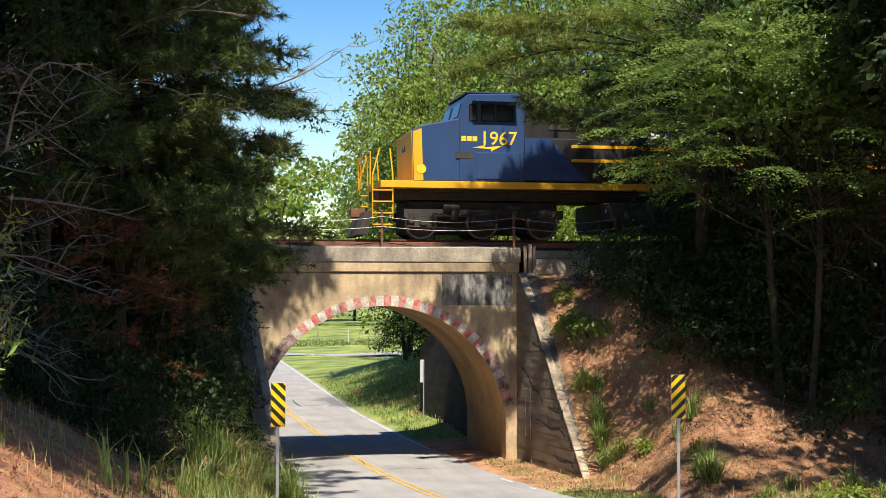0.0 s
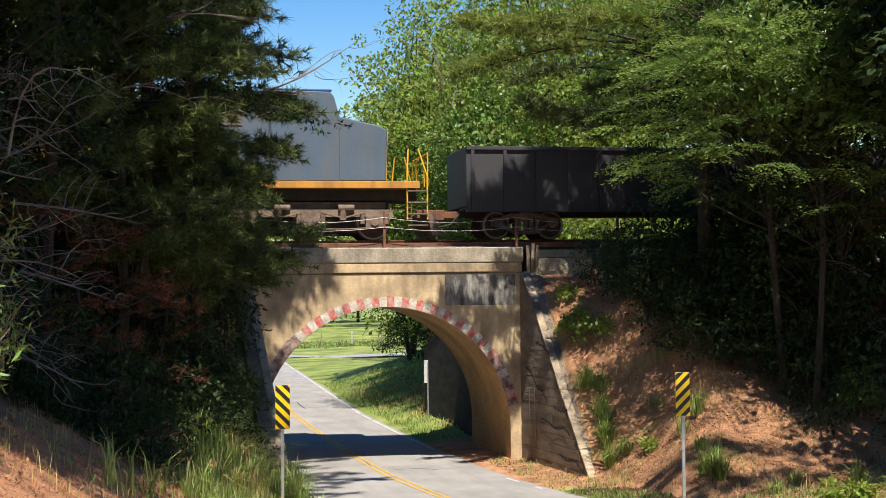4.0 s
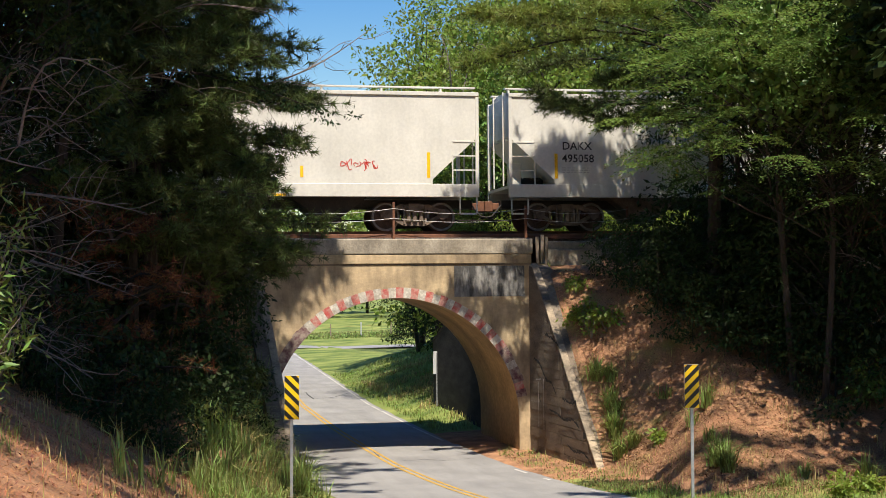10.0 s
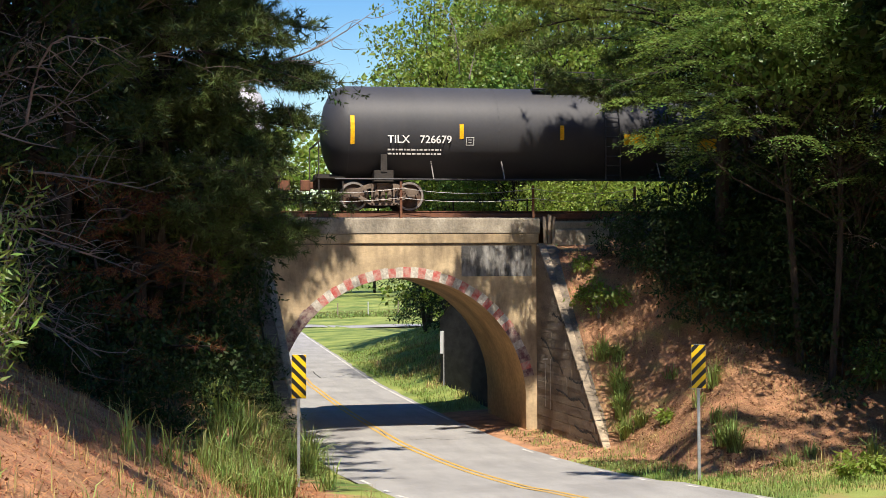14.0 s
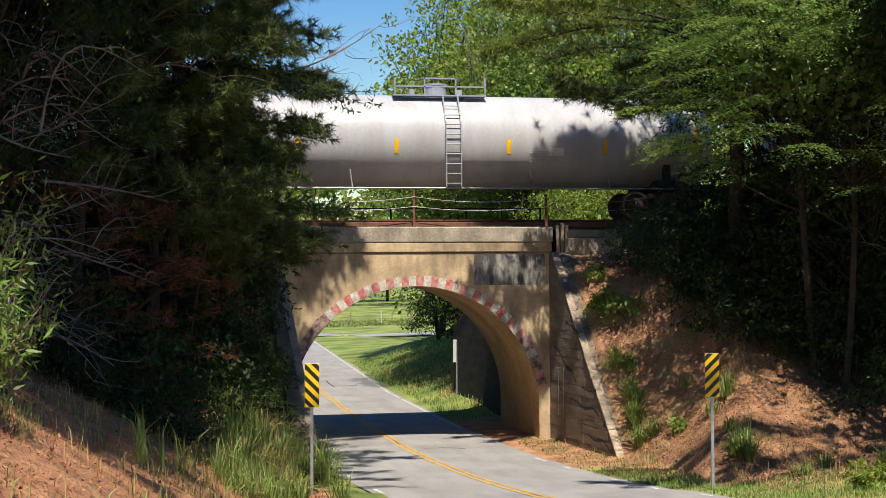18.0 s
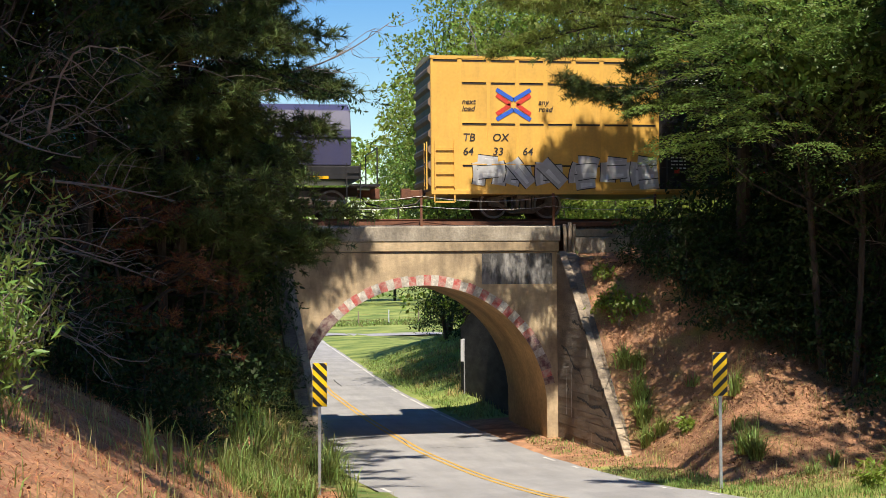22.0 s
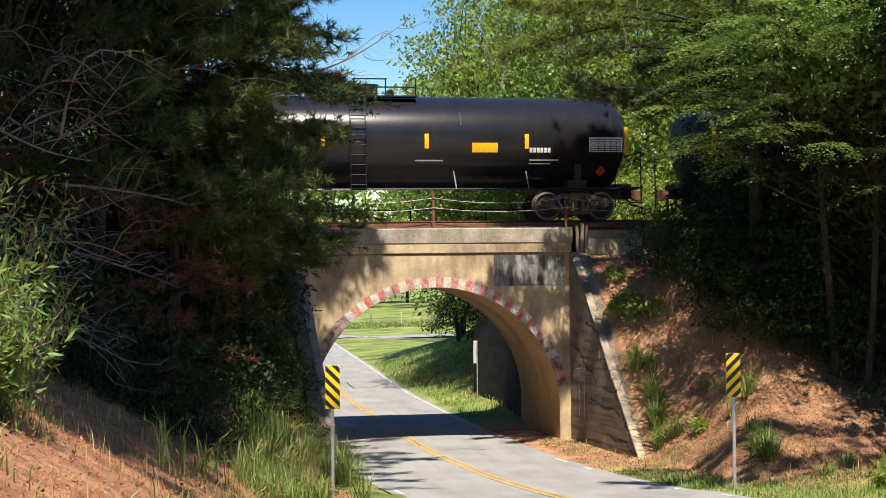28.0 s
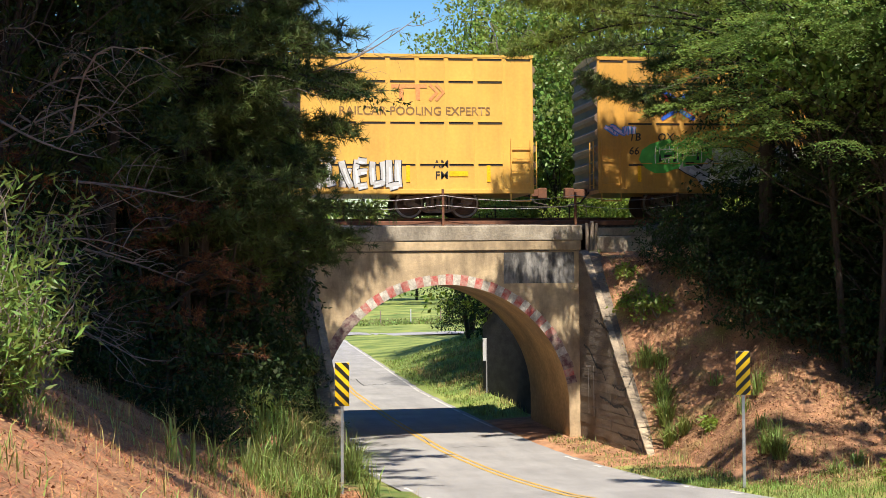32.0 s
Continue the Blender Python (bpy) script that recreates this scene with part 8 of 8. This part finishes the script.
grey_box(314.57, 333.73, "875069", 31)
c, h = coil_car("dark purple-blue coil car with turquoise graffiti", 335.82, 347.80, P_NAVY, 3.66, True, 14)
graffiti(c, -3.6, 2.9, 1.68, 2.55, -1.51, "cyan", "blue", "mint", 41, 7, 0.7)
graffiti(c, -3.9, 3.2, 1.8, 2.7, -1.498, "green", "green", "lime", 42, 6, 1.0)
block_word(c, -1.6, 2.72, 0.42, 4, SPRAY["white"], -1.36, 0.02)
lettering("499549", 0.24, WINK, c, -h + 3.6, -1.536, 1.36)
for k in range(4):
    plate(c, -h + 2.6 + k * 0.23, -h + 2.6 + k * 0.23 + 0.17, 1.36, 1.59, WINK, -1.535, "lettering_bar")


def yellow_box(x0, x1, number, scheme, seed):
    body = P_ORANGE if scheme == 3 else P_YEL
    c, h = boxcar("tall yellow high-cube boxcar with black doors and graffiti", x0, x1, body, P_BLACK, ((-2.3, 0.05), (0.05, 2.4)), end_mat=P_END, seed=seed, prints=False)
    y = -1.533
    # crossed road emblem
    for m, (dx0, dz0, dx1, dz1) in ((BLUEINK, (0.0, 0.95, 0.55, 0.62)), (BLUEINK, (0.55, 0.62, 1.1, 0.95)), (BLUEINK, (0.0, 0.0, 0.55, 0.33)), (BLUEINK, (0.55, 0.33, 1.1, 0.0)),
                                    (REDINK, (0.0, 0.78, 0.45, 0.48)), (REDINK, (0.0, 0.17, 0.45, 0.48)), (REDINK, (0.65, 0.48, 1.1, 0.78)), (REDINK, (0.65, 0.48, 1.1, 0.17))):
        bm = bmesh.new()
        d = Vector((dx1 - dx0, dz1 - dz0)).normalized()
        nn = Vector((-d.y, d.x)) * 0.065
        bm.faces.new([bm.verts.new((-h + 2.1 + px, y - 0.003, 3.1 + pz)) for px, pz in ((dx0 - nn.x, dz0 - nn.y), (dx1 - nn.x, dz1 - nn.y), (dx1 + nn.x, dz1 + nn.y), (dx0 + nn.x, dz0 + nn.y))])
        part("emblem_band", bm, m, c)
    for txt, xx, zz in (("next", 0.98, 3.58), ("load", 0.98, 3.36), ("any", 3.45, 3.58), ("road", 3.45, 3.36)):
        lettering(txt, 0.17, BROWNINK if scheme > 1 else INK, c, -h + xx, y, zz, shear=0.25)
    lettering("TB", 0.24, INK, c, -h + 1.0, y, 2.42, shear=0.15)
    lettering("OX", 0.24, INK, c, -h + 1.95, y, 2.42, shear=0.15)
    for k in range(3):
        lettering(number[2 * k:2 * k + 2], 0.24, INK, c, -h + 1.0 + k * 0.96, y, 1.98, shear=0.15)
    # red emblem shapes and the slogan on the other half
    em = FADERED if scheme == 2 else REDINK
    plate(c, h - 4.5, h - 3.38, 4.04, 4.16, em, y, "emblem_bar")
    for k in range(2):
        plate(c, h - 4.26 + k * 0.52, h - 4.12 + k * 0.52, 3.66, 4.036, em, y, "emblem_bar")
    for k in range(2):
        bm = bmesh.new()
        stroke(bm, ((h - 3.30 + k * 0.2, 4.16), (h - 3.06 + k * 0.2, 3.91), (h - 3.30 + k * 0.2, 3.66)), y - 0.003, 0.05)
        part("emblem_chevron", bm, em, c)
    lettering("RAILCAR POOLING EXPERTS", 0.262, BROWNINK if scheme == 2 else INK, c, h - 6.15, y, 3.2)
    if scheme == 1:
        graffiti(c, -h + 1.3, -h + 7.6, 0.80, 2.05, -1.536, "silver", "black", "white", 51, 6, 0.5)
        graffiti(c, h - 7.6, h - 1.0, 0.78, 1.85, -1.536, "pine", "navy", "mint", 52, 9, 1.6, "silver")
        graffiti(c, h - 7.4, h - 1.2, 0.8, 1.8, -1.57, "silver", "navy", "teal", 58, 4, 2.0)
    elif scheme == 2:
        graffiti(c, -h + 1.7, -h + 7.2, 0.85, 2.25, -1.536, "teal", "black", "mint", 53, 10, 1.5, "lilac")
        graffiti(c, h - 7.6, h - 4.2, 0.82, 1.95, -1.536, "silver", "black", "white", 54, 7, 0.5)
        lettering("AM", 0.24, SPRAY["black"], c, h - 3.2, y, 1.55)
        lettering("FM", 0.24, SPRAY["black"], c, h - 3.15, y, 1.2)
        plate(c, h - 2.7, h - 2.1, 1.28, 1.44, REFLECT, -1.536, "warning_plate")
    else:
        graffiti(c, -h + 1.9, -h + 3.4, 1.5, 2.45, -1.536, "green", "white", "black", 55, 2, 0.6, "green")
        graffiti(c, -h + 0.3, -h + 1.2, 2.6, 2.9, -1.536, "lilac", "blue", "white", 56, 3, 1.0)
        graffiti(c, -h + 3.4, -h + 8.6, 0.9, 2.3, -1.536, "silver", "black", "white", 57, 6, 1.0)
    small_print(c, -1.6, 4.5, 1.1, 4, WINK, -1.60, 0.1, seed)
    small_print(c, 0.9, 4.5, 0.9, 3, WINK, -1.60, 0.1, seed + 1)
    for xx in (-1.9, 0.6, 1.0):
        small_print(c, xx, 1.9, 0.5, 4, WINK, -1.60, 0.11, seed + 3)
        plate(c, xx + 0.1, xx + 0.28, 1.42, 1.56, REDINK, -1.60, "sticker")
    plate(c, 0.15, 0.26, 1.2, 1.62, REFLECT, -1.60, "reflector")
    return c, h


yellow_box(350.3, 369.7, "643364", 1, 61)
c, h = grey_box(371.7, 391.1, "875122", 32)
graffiti(c, h - 8.0, h - 2.6, 0.85, 1.95, -1.555, "lime", "green", "white", 71, 6, 0.6, "pink")
hopper("off-white covered hopper car with black lettering", 392.85, 411.92, P_CREAM, ("UTCX", "49576"), True, seed=33)
hopper("off-white covered hopper car with black lettering", 413.4, 432.6, P_CREAM, ("UTCX", "49581"), True, seed=34)
tank("glossy black tank car with bold white lettering", 434.75, 451.62, P_TANKGLOSS, ("", "237058"), WINK, 35, bold=True)
tank("dull black tank car with white lettering", 453.43, 470.2, P_TANKBLK, ("TILX", "727236"), WINK, 36)
tank("dull black tank car with white lettering", 471.85, 488.85, P_TANKBLK, ("TILX", "727230"), WINK, 37)
yellow_box(490.92, 510.3, "664320", 2, 62)
yellow_box(512.4, 531.8, "664117", 3, 63)


# ---- what moves ----
def motions():
    centre = {}
    for car, coord in TRAIN:
        centre[car] = coord
        turn = car_turn.get(car.name, Matrix())
        walk(car, [(t, Matrix.Translation((coord - travelled(t), TY, RAILZ)) @ turn) for t in (0, 5, 10, 15, 20, 25, 26.5, 28, 29.5, 31, 32)])
    for ob, car, x, r in WHEELS:
        sign = -1 if car.name in car_turn else 1
        at = centre[car] + sign * x
        t_in = (at - 9.0) / 15.9
        t_out = (at + 7.0) / 15.9
        a, b = max(0.0, t_in), min(32.0, t_out)
        rows = [(0.0, 0.0)] if a > 0 else []
        if a < b:
            rows += [(k / FPS, -sign * (travelled(k / FPS) - travelled(a)) / r) for k in range(int(a * FPS) + 1, int(b * FPS) + 1)]
        if not rows or rows[-1][0] < 32.0:
            rows.append((32.0, rows[-1][1] if rows else 0.0))
        seen, keep = set(), []
        for t, ang in rows:
            if frame(t) not in seen:
                seen.add(frame(t))
                keep.append((t, Matrix.Translation((x, 0, r)) @ Matrix.Rotation(ang, 4, "Y")))
        walk(ob, keep)


motions()
